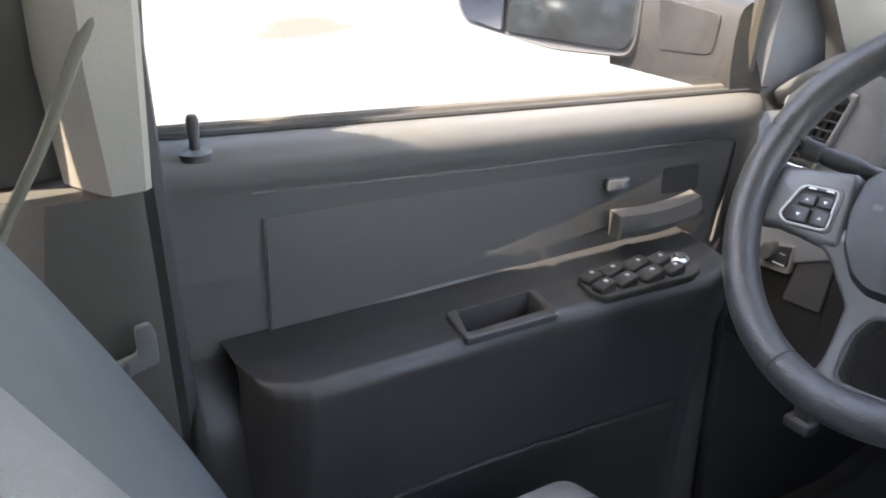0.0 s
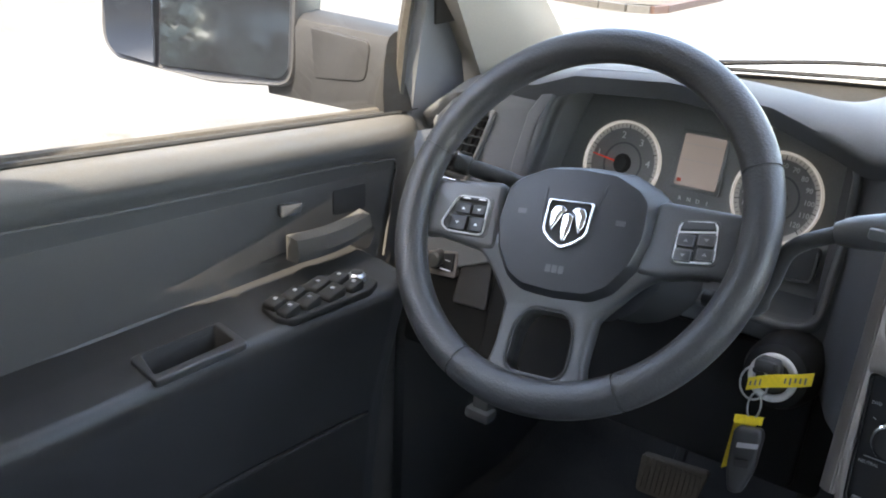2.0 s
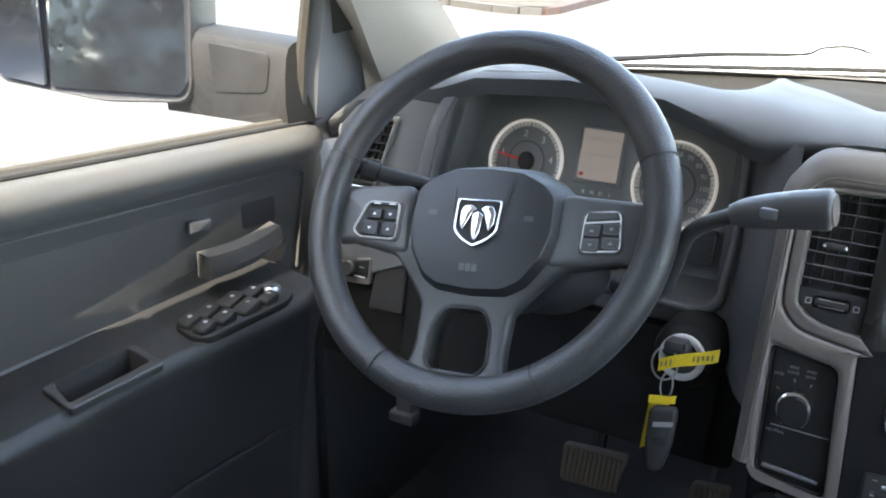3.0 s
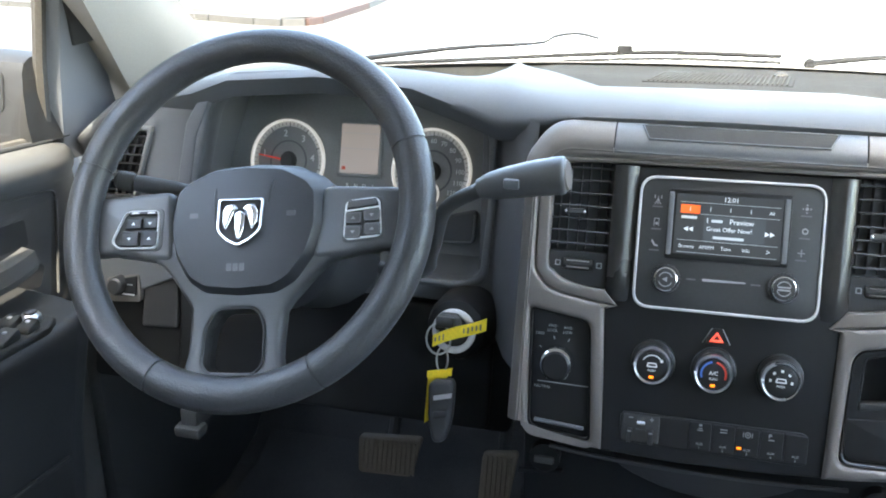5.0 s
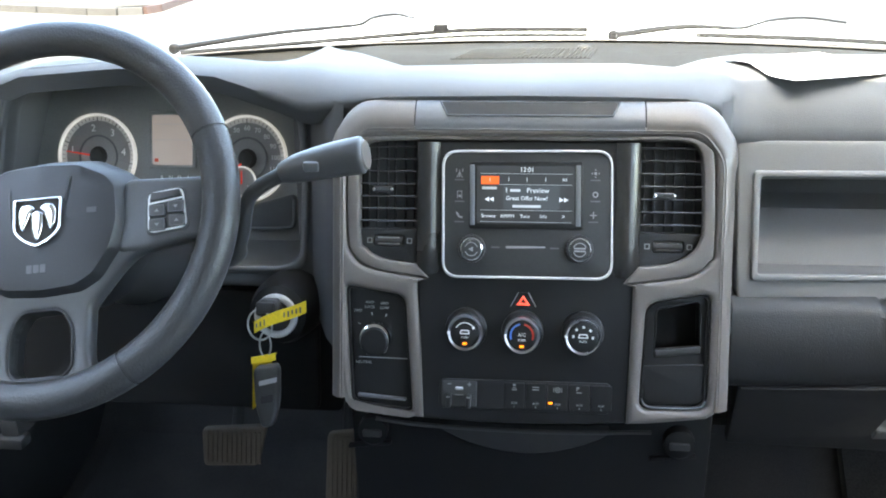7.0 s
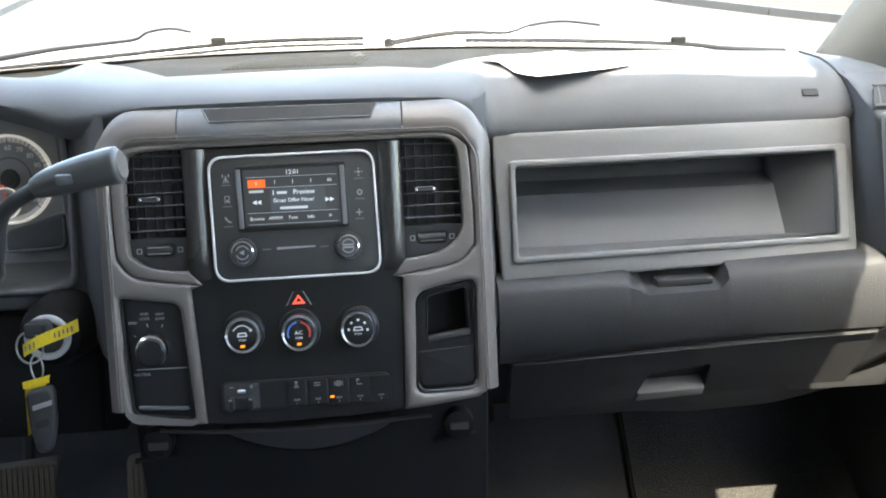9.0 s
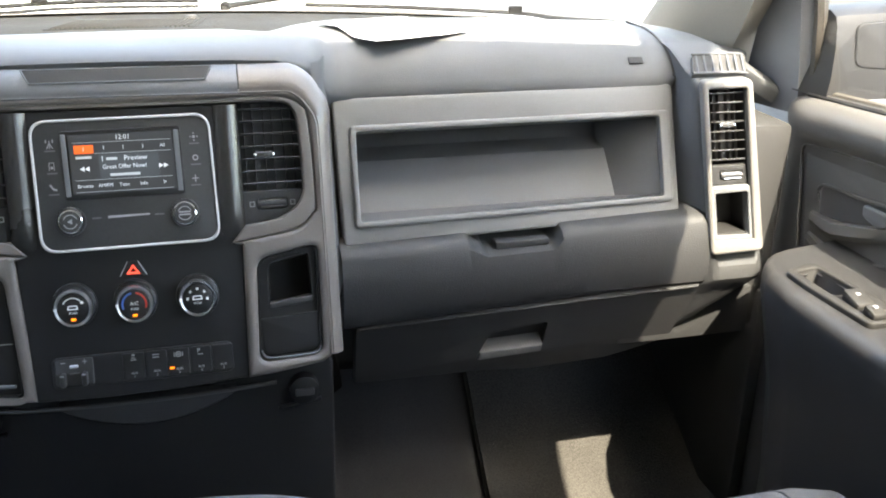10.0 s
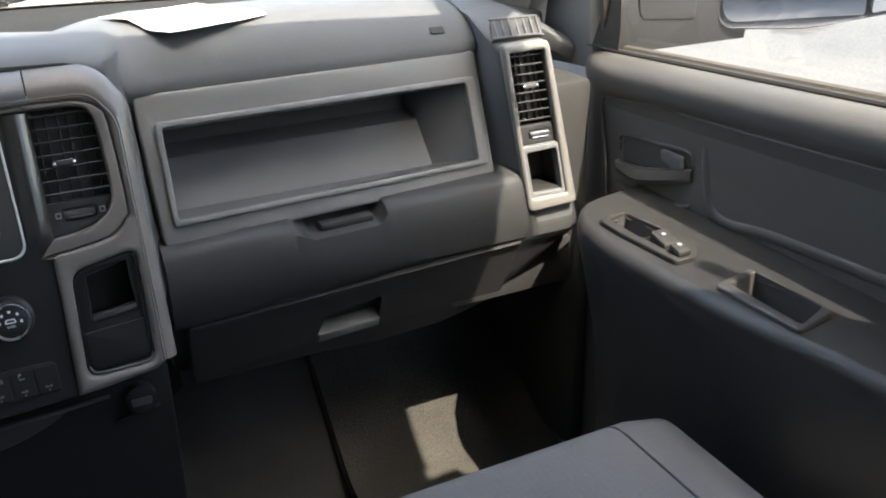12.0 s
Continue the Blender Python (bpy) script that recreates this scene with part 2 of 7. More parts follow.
def tube(points, radius, n=10, flat=1.0, up=(0, 0, 1), cap=True, bm=None):
    """A round bar along points; radius is one number or one for each point; flat squeezes it along up."""
    pts = [Vector(p) for p in points]
    rings = []
    for i, p in enumerate(pts):
        d = (pts[min(i + 1, len(pts) - 1)] - pts[max(i - 1, 0)]).normalized()
        side = d.cross(Vector(up))
        side = side.normalized() if side.length > 1e-4 else Vector((1, 0, 0))
        top = side.cross(d).normalized()
        r = radius[i] if isinstance(radius, (list, tuple)) else radius
        rings.append([p + r * (math.cos(2 * math.pi * k / n) * side + flat * math.sin(2 * math.pi * k / n) * top) for k in range(n)])
    return loft(rings, closed=True, cap=cap, bm=bm)


def curve_points(points, steps=6):
    """Smooth points through the given ones."""
    p = [Vector(q) for q in points]
    p = [2 * p[0] - p[1], *p, 2 * p[-1] - p[-2]]
    out = []
    for a, b, c, d in zip(p, p[1:], p[2:], p[3:]):
        for k in range(steps):
            t = k / steps
            out.append(0.5 * (2 * b + (c - a) * t + (2 * a - 5 * b + 4 * c - d) * t * t + (3 * b - a - 3 * c + d) * t ** 3))
    return [*out, p[-2]]


def lathe(profile, fn, n=32):
    """A turned body: profile of (radius, depth), axis along w at the origin of fn(u, v, w)."""
    rings = [[fn(r * math.cos(2 * math.pi * k / n), r * math.sin(2 * math.pi * k / n), w) for k in range(n)] for r, w in profile]
    return loft(rings, closed=True, cap=True)


def solidify(bm, depth):
    bmesh.ops.recalc_face_normals(bm, faces=bm.faces)
    bmesh.ops.solidify(bm, geom=bm.faces[:], thickness=depth)
    return bm


def lerp(table, x):
    """Piecewise-linear rows of (x, a, b, ...)."""
    t = np.array(table, float)
    return [float(np.interp(x, t[:, 0], t[:, k])) for k in range(1, t.shape[1])]


# Planes of the dashboard: u runs across, v is the height, w stands out towards the seats.
def stack_plane(u, v, w):
    return Vector((u, 0.3 * (v - 0.69) - 0.958 * w, v + 0.287 * w))


def glove_plane(u, v, w):
    return Vector((u, 0.06 + 0.35 * (v - 0.67) - 0.944 * w, v + 0.33 * w))


def cluster_plane(u, v, w):
    return Vector((u, 0.2 + 0.3 * (v - 0.76) - 0.958 * w, v + 0.287 * w))


def fascia_plane(u, v, w):
    return Vector((u, 0.11 + 0.12 * (v - 0.76) - 0.993 * w, v + 0.12 * w))


def shifted(fn, du, dv, dw=0.0):
    return lambda u, v, w: fn(u + du, v + dv, w + dw)

# ---- the setting ----
def ground_material():
    m = material("pale_dusty_concrete", (0.086, 0.080, 0.069), 0.9, vary=0.5, grain=40, blotch=0.7, bump=0.6)
    n, l = m.node_tree.nodes, m.node_tree.links
    tc, no, ramp, mix = n.new("ShaderNodeTexCoord"), n.new("ShaderNodeTexNoise"), n.new("ShaderNodeMapRange"), n.new("ShaderNodeMix")
    no.inputs["Scale"].default_value, no.inputs["Detail"].default_value = 0.5, 9
    l.new(tc.outputs["Object"], no.inputs["Vector"])
    ramp.inputs["From Min"].default_value, ramp.inputs["From Max"].default_value = 0.64, 0.67
    l.new(no.outputs["Fac"], ramp.inputs["Value"])
    mix.data_type = "RGBA"
    mix.inputs["B"].default_value = (0.050, 0.042, 0.032, 1)
    old = n["Principled BSDF"].inputs["Base Color"].links[0].from_socket
    l.new(old, mix.inputs["A"])
    l.new(ramp.outputs[0], mix.inputs["Factor"])
    l.new(mix.outputs["Result"], n["Principled BSDF"].inputs["Base Color"])
    return m


GROUND_Z = -0.72
steps = [-600, -120, -60, -40, -30, -24, -20, -16, -12, -8, -4, 0, 4, 8, 12, 16, 20, 24, 30, 40, 60, 120, 600]
rows = [[(x, y, GROUND_Z + (0.02 * noise.noise((x * 0.3, y * 0.3, 0)) if abs(x) < 50 and abs(y) < 50 else 0)) for x in steps] for y in steps]
ground = part("ground", loft(rows), ground_material())
tagged(ground, "pale dusty concrete yard in full sun", "ground", kind="structure")

# Kerbed islands of dry grass beyond the yard; one kerb has a painted stretch at its corner.
KERB = material("worn_concrete_kerb", (0.060, 0.056, 0.049), 0.9, grain=60, bump=0.5, vary=0.3)
KERB_RED = material("faded_red_kerb", (0.058, 0.032, 0.024), 0.9, grain=60, bump=0.5, vary=0.3)
DRY = material("dry_grass_soil", (0.042, 0.029, 0.013), 0.95, grain=9, bump=0.9, vary=0.7, blotch=1.2)


def island(line, red, inward, label):
    k = thing("kerb", label, "kerb", kind="structure")
    pts = [Vector((*p, GROUND_Z - 0.03)) for p in line]
    for i, (a, b) in enumerate(zip(pts, pts[1:])):
        side = (b - a).cross(Vector((0, 0, 1))).normalized() * 0.09
        n = max(1, int((b - a).length / 2))
        for j in range(n):
            p, q = a.lerp(b, j / n), a.lerp(b, (j + 0.985) / n)
            ring = lambda c: [c - side, c + side, c + side * 0.9 + Vector((0, 0, 0.16)), c - side * 0.9 + Vector((0, 0, 0.17))]
            part("kerb_stone", loft([ring(p), ring(q)], closed=True, cap=True), KERB_RED if i in red else KERB, k)
    rows = [[p + Vector((inward[0] * d, inward[1] * d, 0.14 + 0.10 * noise.noise((p.x * 0.7 + d, p.y * 0.7, 3)) - (0.2 if d > 24 else 0))) for p in pts] for d in (0.0, 0.5, 1.2, 2.5, 4, 7, 12, 25)]
    tagged(part("verge", loft(rows), DRY), "dry straw-coloured grass verge behind the kerb", "verge", kind="structure")


island([(-22, 19.5), (-16, 17.6), (-12.5, 16.5), (-9.5, 15.55), (-8.3, 15.1), (-7.7, 14.98), (-7.3, 15.1), (-7.2, 15.5), (-7.5, 18.8), (-8.2, 23), (-9, 30)], (7, 6), (-0.75, 0.66), "worn concrete kerb with a faded red corner stretch")
island([(5.2, 21), (6.1, 17), (6.95, 14.4), (8.0, 11.5), (10, 8), (13, 5), (18, 2), (26, -2)], (), (0.8, 0.6), "worn concrete kerb at the right of the yard")

# A darker sheet laid on the ground behind and beside the yard.
DARK_GROUND = material("dark_ground", (0.030, 0.029, 0.028), 0.9, grain=60, bump=0.6, vary=0.3, blotch=0.8)
rows = [[(x, y, GROUND_Z + 0.03) for x in (-60, -30, -12, -6, -1.6)] for y in (-60, -30, -16, -5)]
tagged(part("road", loft(rows), DARK_GROUND), "dark ground sheet behind the truck", "road", kind="structure")

# ---- the cab shell ----
floor_rows = []
for x in np.linspace(-0.86, 0.86, 29):
    hump = 0.11 * math.exp(-((x / 0.20) ** 4))
    toe = min(1.0, max(0.0, (x - 0.15) / 0.10))
    prof = [(-2.2, 0.13 + hump), (-1.0, 0.13 + hump), (0.05, 0.13 + hump), (0.18, 0.131 + hump + 0.012 * toe), (0.36, 0.135 + hump + 0.150 * toe), (0.46, 0.17 + hump * 0.8 + 0.21 * toe), (0.58, 0.31 + hump * 0.4 + 0.20 * toe), (0.66, 0.46 + 0.14 * toe), (0.68, 0.765)]
    floor_rows.append([(x, y, z) for y, z in prof])
tagged(part("floor", solidify(loft(floor_rows), 0.01), CARPET), "charcoal carpeted cab floor rising to the firewall", "floor", kind="structure")

ROOF_Z = 1.34
# Unseen; pale to bounce light, right edge cut back to admit sun.
rows = [[(x, y, ROOF_Z - 0.05 * (abs(x) / 0.67) ** 3) for x in np.linspace(-0.71, 0.71 if y < -0.63 else 0.645, 15)] for y in (-2.2, -1.5, -0.8, -0.645, -0.625, -0.3, -0.19)]
tagged(part("ceiling", solidify(loft(rows), 0.03), LINER), "plain pale grey cab headliner", "ceiling", kind="structure")

# Rear wall with its window, rear side walls with their windows.
rear_fn = lambda u, v, w: Vector((u, -2.2 + w, v))
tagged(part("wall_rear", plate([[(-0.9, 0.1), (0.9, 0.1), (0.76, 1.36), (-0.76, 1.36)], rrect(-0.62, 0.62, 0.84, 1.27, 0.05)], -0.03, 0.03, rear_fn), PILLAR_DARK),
       "grey rear wall of the cab with its window", "wall", kind="structure")
for sx, nm in ((-1, "wall_left"), (1, "wall_right")):
    fn = lambda u, v, w, sx=sx: Vector((sx * (0.84 - 0.32 * max(0.0, v - 0.80) + w), u, v))
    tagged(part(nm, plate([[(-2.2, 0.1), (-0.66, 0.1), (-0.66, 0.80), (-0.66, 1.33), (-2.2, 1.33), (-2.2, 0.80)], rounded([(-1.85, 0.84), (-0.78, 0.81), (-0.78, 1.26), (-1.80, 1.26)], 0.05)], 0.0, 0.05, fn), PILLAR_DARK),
           "grey rear door side of the cab with its window", "wall", kind="structure")
    # Side rail above the front door's window.
    # Unseen; the right rail bends outward to shade the dashboard's end column.
    rail = [(-0.655 if sx < 0 else 0.640 + 0.030 * min(1.0, max(0.0, (y + 0.44) / 0.11)), y, z) for y, z in ((-0.72, 1.30), (-0.44, 1.30), (-0.39, 1.30), (-0.33, 1.30), (-0.24, 1.295), (-0.14, 1.285), (-0.02, 1.235))]
    tagged(part("trim", tube(rail, 0.045 if sx < 0 else 0.034, 10, 0.7), PILLAR), "pale grey roof rail trim above the door", "trim", kind="structure")

# Windscreen, its header and the pillars.
def screen_base(x):
    return Vector((x, 0.66 - 0.20 * (abs(x) / 0.78) ** 2.2, 0.815 - 0.015 * (abs(x) / 0.78) ** 2))


# Unseen top edge, bowed forward on the driver's side to shade the dashboard.
def screen_top(x):
    return Vector((x * 0.84, -0.178 + 0.150 * min(1.0, max(0.0, (0.02 - x) / 0.25)) - 0.005 * (abs(x) / 0.78) ** 2, 1.31 - 0.02 * (abs(x) / 0.78) ** 2))


xs = np.linspace(-0.80, 0.80, 21)
windscreen = thing("windscreen", "clear curved windscreen with a black painted lower band", "windscreen", kind="structure")
rows = [[screen_base(x).lerp(screen_top(x), t) for x in xs] for t in np.linspace(0, 1, 9)]
pane = part("pane", solidify(loft(rows), 0.004), GLASS, windscreen)
pane.visible_shadow = False
rows = [[screen_base(x).lerp(screen_top(x), t) + Vector((0, -0.006, -0.004)) for x in xs] for t in (0.004, 0.030, 0.040)]
part("black_band", solidify(loft(rows), 0.002), DARK, windscreen)
part("header", tube([screen_top(x) for x in xs], 0.022, 8), PILLAR, windscreen)
# Unseen strip added to keep sun out behind the bowed header.
part("header_trim", solidify(loft([[Vector((x * 0.84, -0.23, 1.318)) for x in xs], [screen_top(x) + Vector((0, 0.004, 0.008)) for x in xs]]), 0.006), PILLAR, windscreen)

def pillar(sx):
    rows = []
    for t in np.linspace(0, 1, 9):
        b_in = Vector((sx * 0.748, 0.50, 0.79)).lerp(Vector((sx * 0.695, -0.16, 1.31)), t)
        b_mid = Vector((sx * 0.772, 0.39, 0.79)).lerp(Vector((sx * 0.640, -0.22, 1.28)), t)
        b_out = Vector((sx * 0.800, 0.300, 0.78)).lerp(Vector((sx * 0.615, -0.225, 1.26)), t)
        b_back = Vector((sx * 0.86, 0.315, 0.78)).lerp(Vector((sx * 0.68, -0.20, 1.27)), t)
        b_front = Vector((sx * 0.83, 0.50, 0.79)).lerp(Vector((sx * 0.68, -0.14, 1.31)), t)
        rows.append([b_in, (b_in * 0.6 + b_mid * 0.4) + Vector((-sx * 0.006, -0.006, 0)), b_mid + Vector((-sx * 0.005, -0.005, 0)), b_out, b_back, b_front])
    return part("trim", loft(rows, closed=True, cap=True), PILLAR)


for sx in (-1, 1):
    tagged(pillar(sx), "pale beige-grey windscreen pillar trim", "trim", kind="structure")

# Bonnet, cowl and wipers outside the glass.
rows = []
for y in np.linspace(0.72, 2.35, 14):
    t = (y - 0.72) / 1.63
    rows.append([(x, y, 0.745 + 0.03 * (1 - (x / 0.9) ** 2) + 0.02 * math.exp(-((abs(x) - 0.45) / 0.12) ** 2) - 0.10 * t - 0.20 * max(0, t - 0.85)) for x in np.linspace(-0.88, 0.88, 25)])
bonnet = solidify(loft(rows), 0.02)
tagged(part("bonnet", bonnet, PAINT), "white painted bonnet with two raised creases", "bonnet")
rows = [[screen_base(x) + Vector((0, dy, dz)) for x in xs] for dy, dz in ((-0.01, -0.006), (0.03, 0.002), (0.07, -0.015), (0.11, -0.03))]
tagged(part("cowl", solidify(loft(rows), 0.008), material("grey_cowl_plastic", (0.40, 0.40, 0.385), 0.7, vary=0.3, grain=200)), "dusty grey cowl panel below the windscreen", "cowl")


def wiper(arm, blade):
    w = thing("wiper", "black wiper arm and blade parked on the windscreen", "wiper", group="windscreen wipers")
    n = 4 * (len(arm) - 1) + 1
    part("arm", tube(curve_points(arm, 4), [0.0075 - 0.0045 * min(1, i / (0.6 * n)) for i in range(n)], 8, 0.7), WIPER, w)
    pts = curve_points(blade, 4)
    part("blade", tube(pts, 0.0032, 6, 1.3), WIPER, w)
    part("rubber_strip", tube([p + Vector((0, -0.003, -0.009)) for p in pts], 0.002, 6, 1.6), WIPER, w)
    part("pivot_cap", lathe([(0.009, 0), (0.009, 0.008), (0.005, 0.011)], lambda u, v, q: Vector(arm[0]) + Vector((u, -q, v)), 16), WIPER, w)
    part("hook", boxed(-0.012, 0.012, -0.004, 0.004, -0.010, 0.004, 0.002, 1, lambda x, y, z: Vector(blade[len(blade) // 2]) + Vector((x, y, z + 0.008))), WIPER, w)


wiper([(-0.615, 0.672, 0.814), (-0.524, 0.672, 0.827), (-0.425, 0.672, 0.840), (-0.338, 0.672, 0.847), (-0.291, 0.672, 0.852), (-0.271, 0.672, 0.862), (-0.234, 0.672, 0.867), (-0.201, 0.672, 0.860)],
      [(-0.603, 0.664, 0.808), (-0.367, 0.664, 0.825), (-0.159, 0.664, 0.840), (-0.049, 0.664, 0.843), (0.076, 0.664, 0.842)])
wiper([(0.117, 0.672, 0.831), (0.212, 0.672, 0.843), (0.270, 0.672, 0.843), (0.315, 0.672, 0.841), (0.356, 0.672, 0.852), (0.409, 0.672, 0.856), (0.471, 0.672, 0.848)],
      [(0.239, 0.620, 0.838), (0.406, 0.620, 0.831), (0.590, 0.620, 0.819), (0.670, 0.620, 0.809), (0.773, 0.620, 0.801)])

# ---- dashboard ----
dash = thing("dashboard", "slate grey moulded dashboard with dark lower panels", "dashboard", at=(0, 0.2, 0.8))
dash.location = (0, 0, 0)
# Rows across the cab: front edge y, z; crest y, z; step to the tray behind the crest.
DASH_ROWS = [
    (-0.83, 0.185, 0.765, 0.25, 0.780, 0.30), (-0.74, 0.135, 0.815, 0.20, 0.832, 0.30), (-0.66, 0.115, 0.838, 0.18, 0.850, 0.30),
    (-0.60, 0.105, 0.850, 0.16, 0.862, 0.40), (-0.55, 0.100, 0.868, 0.16, 0.876, 0.42), (-0.436, 0.098, 0.877, 0.16, 0.884, 0.44),
    (-0.33, 0.098, 0.868, 0.16, 0.877, 0.42), (-0.30, 0.098, 0.858, 0.16, 0.874, 0.38), (-0.27, 0.098, 0.848, 0.16, 0.872, 0.32), (-0.235, 0.090, 0.836, 0.15, 0.871, 0.265), (-0.205, 0.075, 0.842, 0.13, 0.868, 0.255),
    (-0.165, 0.056, 0.852, 0.115, 0.868, 0.20), (-0.14, 0.052, 0.8565, 0.105, 0.868, 0.165), (0.0, 0.052, 0.8575, 0.105, 0.868, 0.175), (0.10, 0.052, 0.8560, 0.105, 0.868, 0.175), (0.15, 0.053, 0.8540, 0.105, 0.867, 0.155),
    (0.185, 0.062, 0.842, 0.13, 0.866, 0.21), (0.21, 0.100, 0.808, 0.17, 0.864, 0.24), (0.24, 0.106, 0.803, 0.17, 0.864, 0.26), (0.42, 0.106, 0.803, 0.172, 0.864, 0.25),
    (0.60, 0.106, 0.803, 0.18, 0.855, 0.26), (0.622, 0.110, 0.806, 0.20, 0.852, 0.27), (0.640, 0.128, 0.838, 0.20, 0.849, 0.28), (0.70, 0.14, 0.832, 0.20, 0.840, 0.29), (0.76, 0.17, 0.800, 0.23, 0.815, 0.29), (0.83, 0.20, 0.765, 0.25, 0.780, 0.30)]
rows, tray_rows = [], []
for x in np.linspace(-0.83, 0.83, 167):
    y0, z0, yc, zc, ys = lerp(DASH_ROWS, x)
    end = screen_base(max(-0.8, min(0.8, x))) + Vector((0, -0.020, 0.009))
    p = [(x, y0 + 0.012, z0 - 0.02), (x, y0 + 0.002, z0 - 0.006), (x, y0, z0)]
    for t in (0.12, 0.25, 0.4, 0.55, 0.7, 0.85, 1.0):
        q = (1 - t) ** 2 * Vector((y0, z0)) + 2 * t * (1 - t) * Vector((y0 + 0.18 * (yc - y0), z0 + 0.86 * (zc - z0))) + t * t * Vector((yc, zc))
        p.append((x, q.x, q.y))
    fall = min(1.0, max(0.0, (ys - 0.30) / 0.10))
    ze = zc - 0.075 * fall
    p += [(x, yc + (ys - yc) * 0.3, zc + 0.001 - 0.021 * fall), (x, yc + (ys - yc) * 0.65, zc - 0.049 * fall), (x, ys, ze - 0.0005), (x, ys + 0.004, ze - 0.004), (x, ys + 0.006, ze - 0.013)]
    rows.append(p)
    zc = ze
    p = [(x, ys + 0.002, zc - 0.0115)]
    for t in (0.25, 0.5, 0.75, 1.0):
        p.append((x, ys + 0.010 + (end.y - ys - 0.010) * t, (zc - 0.012) + (end.z - zc + 0.012) * t))
    tray_rows.append(p)
part("top_pad", solidify(loft(rows), 0.006), PAD, dash, angle=60)
part("tray_liner", solidify(loft(tray_rows), 0.004), TRAY, dash, "olive-grey textured tray liner")
# Perforated speaker cover in the tray.
grille = thing("speaker_cover", "ribbed olive-grey speaker cover on the dashboard top", "speaker")
tray_z = lambda y: 0.8560 - (y - 0.18) * 0.0700
for i in range(30):
    u = -0.095 + 0.165 * i / 29
    part("rib", boxed(u - 0.0012, u + 0.0012, 0.36, 0.50, 0, 0.0022, 0.0006, 1, lambda x, y, z: (x + 0.10 * (y - 0.42), y, tray_z(y) + z)), GRILLE, grille)
part("base", boxed(-0.102, 0.077, 0.352, 0.508, -0.004, 0.0008, 0.0004, 1, lambda x, y, z: (x + 0.10 * (y - 0.42), y, tray_z(y) + z)), TRAY, grille)
sensor = thing("sun_sensor", "small dark sensor dome on the dashboard top", "sensor")
part("dome", lathe([(0.0095, -0.003), (0.0095, 0.002), (0.007, 0.005), (0.003, 0.0065)], lambda u, v, w: Vector((0.066 + u, 0.50 + v, tray_z(0.50) + w)), 20), WEATHERED, sensor)


def pad_height(x, y):
    y0, z0, yc, zc, ys = lerp(DASH_ROWS, x)
    if y >= yc:
        return zc + 0.001
    best = z0
    for t in np.linspace(0, 1, 40).tolist():
        q = (1 - t) ** 2 * Vector((y0, z0)) + 2 * t * (1 - t) * Vector((y0 + 0.18 * (yc - y0), z0 + 0.86 * (zc - z0))) + t * t * Vector((yc, zc))
        if q.x <= y:
            best = q.y
    return best


# Sheet of paper lying on the pad.
A, B, C, E = (Vector(p) for p in ((0.203, 0.205), (0.262, 0.112), (0.376, 0.152), (0.318, 0.245)))
rows = []
for i in range(15):
    s = i / 14
    row = []
    for j in range(11):
        t = j / 10
        p = (A * (1 - s) + B * s) * (1 - t) + (E * (1 - s) + C * s) * t
        z = max(max(pad_height(p.x + dx, p.y + dy) for dx in (-0.01, 0, 0.01) for dy in (-0.008, 0, 0.008)) + 0.002, 0.8675 - 0.0095 * s * (1 - 0.5 * t))
        row.append((p.x, p.y, z + 0.003 * (1 - t) ** 2 * math.sin(s * 4.5) ** 2))
    rows.append(row)
paper = thing("paper_sheet", "curled white paper sheet lying on the dashboard", "paper")
part("sheet", solidify(loft(rows), 0.0006), PAPER, paper)
for k, (i0, j0) in enumerate(((8, 5), (10, 5))):
    part("print_mark", loft([[Vector(rows[i][j]) + Vector((0, 0, 0.0016)) for j in (j0, j0 + 1)] for i in (i0, i0 + 1)]), GREY_INK, paper)

# ---- centre stack ----
stack = thing("centre_stack", "warm silver centre stack frame round a black panel", "centre console")
GROOVE_L = [(-0.0945, 0.6862), (-0.132, 0.6914), (-0.1575, 0.6968), (-0.1706, 0.7083), (-0.1758, 0.7243), (-0.1765, 0.7935), (-0.1722, 0.8084), (-0.1581, 0.8185), (-0.0996, 0.8204)]
GROOVE_R = [(0.1023, 0.8205), (0.1414, 0.8207), (0.1595, 0.8178), (0.1716, 0.8108), (0.1775, 0.7968), (0.1797, 0.7206), (0.1752, 0.7077), (0.1611, 0.6956), (0.1351, 0.6903), (0.0956, 0.6852)]
VENT_L = [(-0.1067, 0.7000), (-0.1264, 0.7017), (-0.1462, 0.7061), (-0.1576, 0.7139), (-0.1633, 0.7245), (-0.1636, 0.7900), (-0.1610, 0.8050), (-0.1520, 0.8142), (-0.1060, 0.8165)]
VENT_R = [(0.1085, 0.8165), (0.1490, 0.8160), (0.1620, 0.8090), (0.1662, 0.7916), (0.1682, 0.7408), (0.1653, 0.7254), (0.1578, 0.7150), (0.1398, 0.7054), (0.1084, 0.7011)]


def smooth(points):
    """A flowing outline of (u, v) through the given points."""
    return [(p.x, p.y) for p in curve_points([(u, v, 0) for u, v in points], 4)]


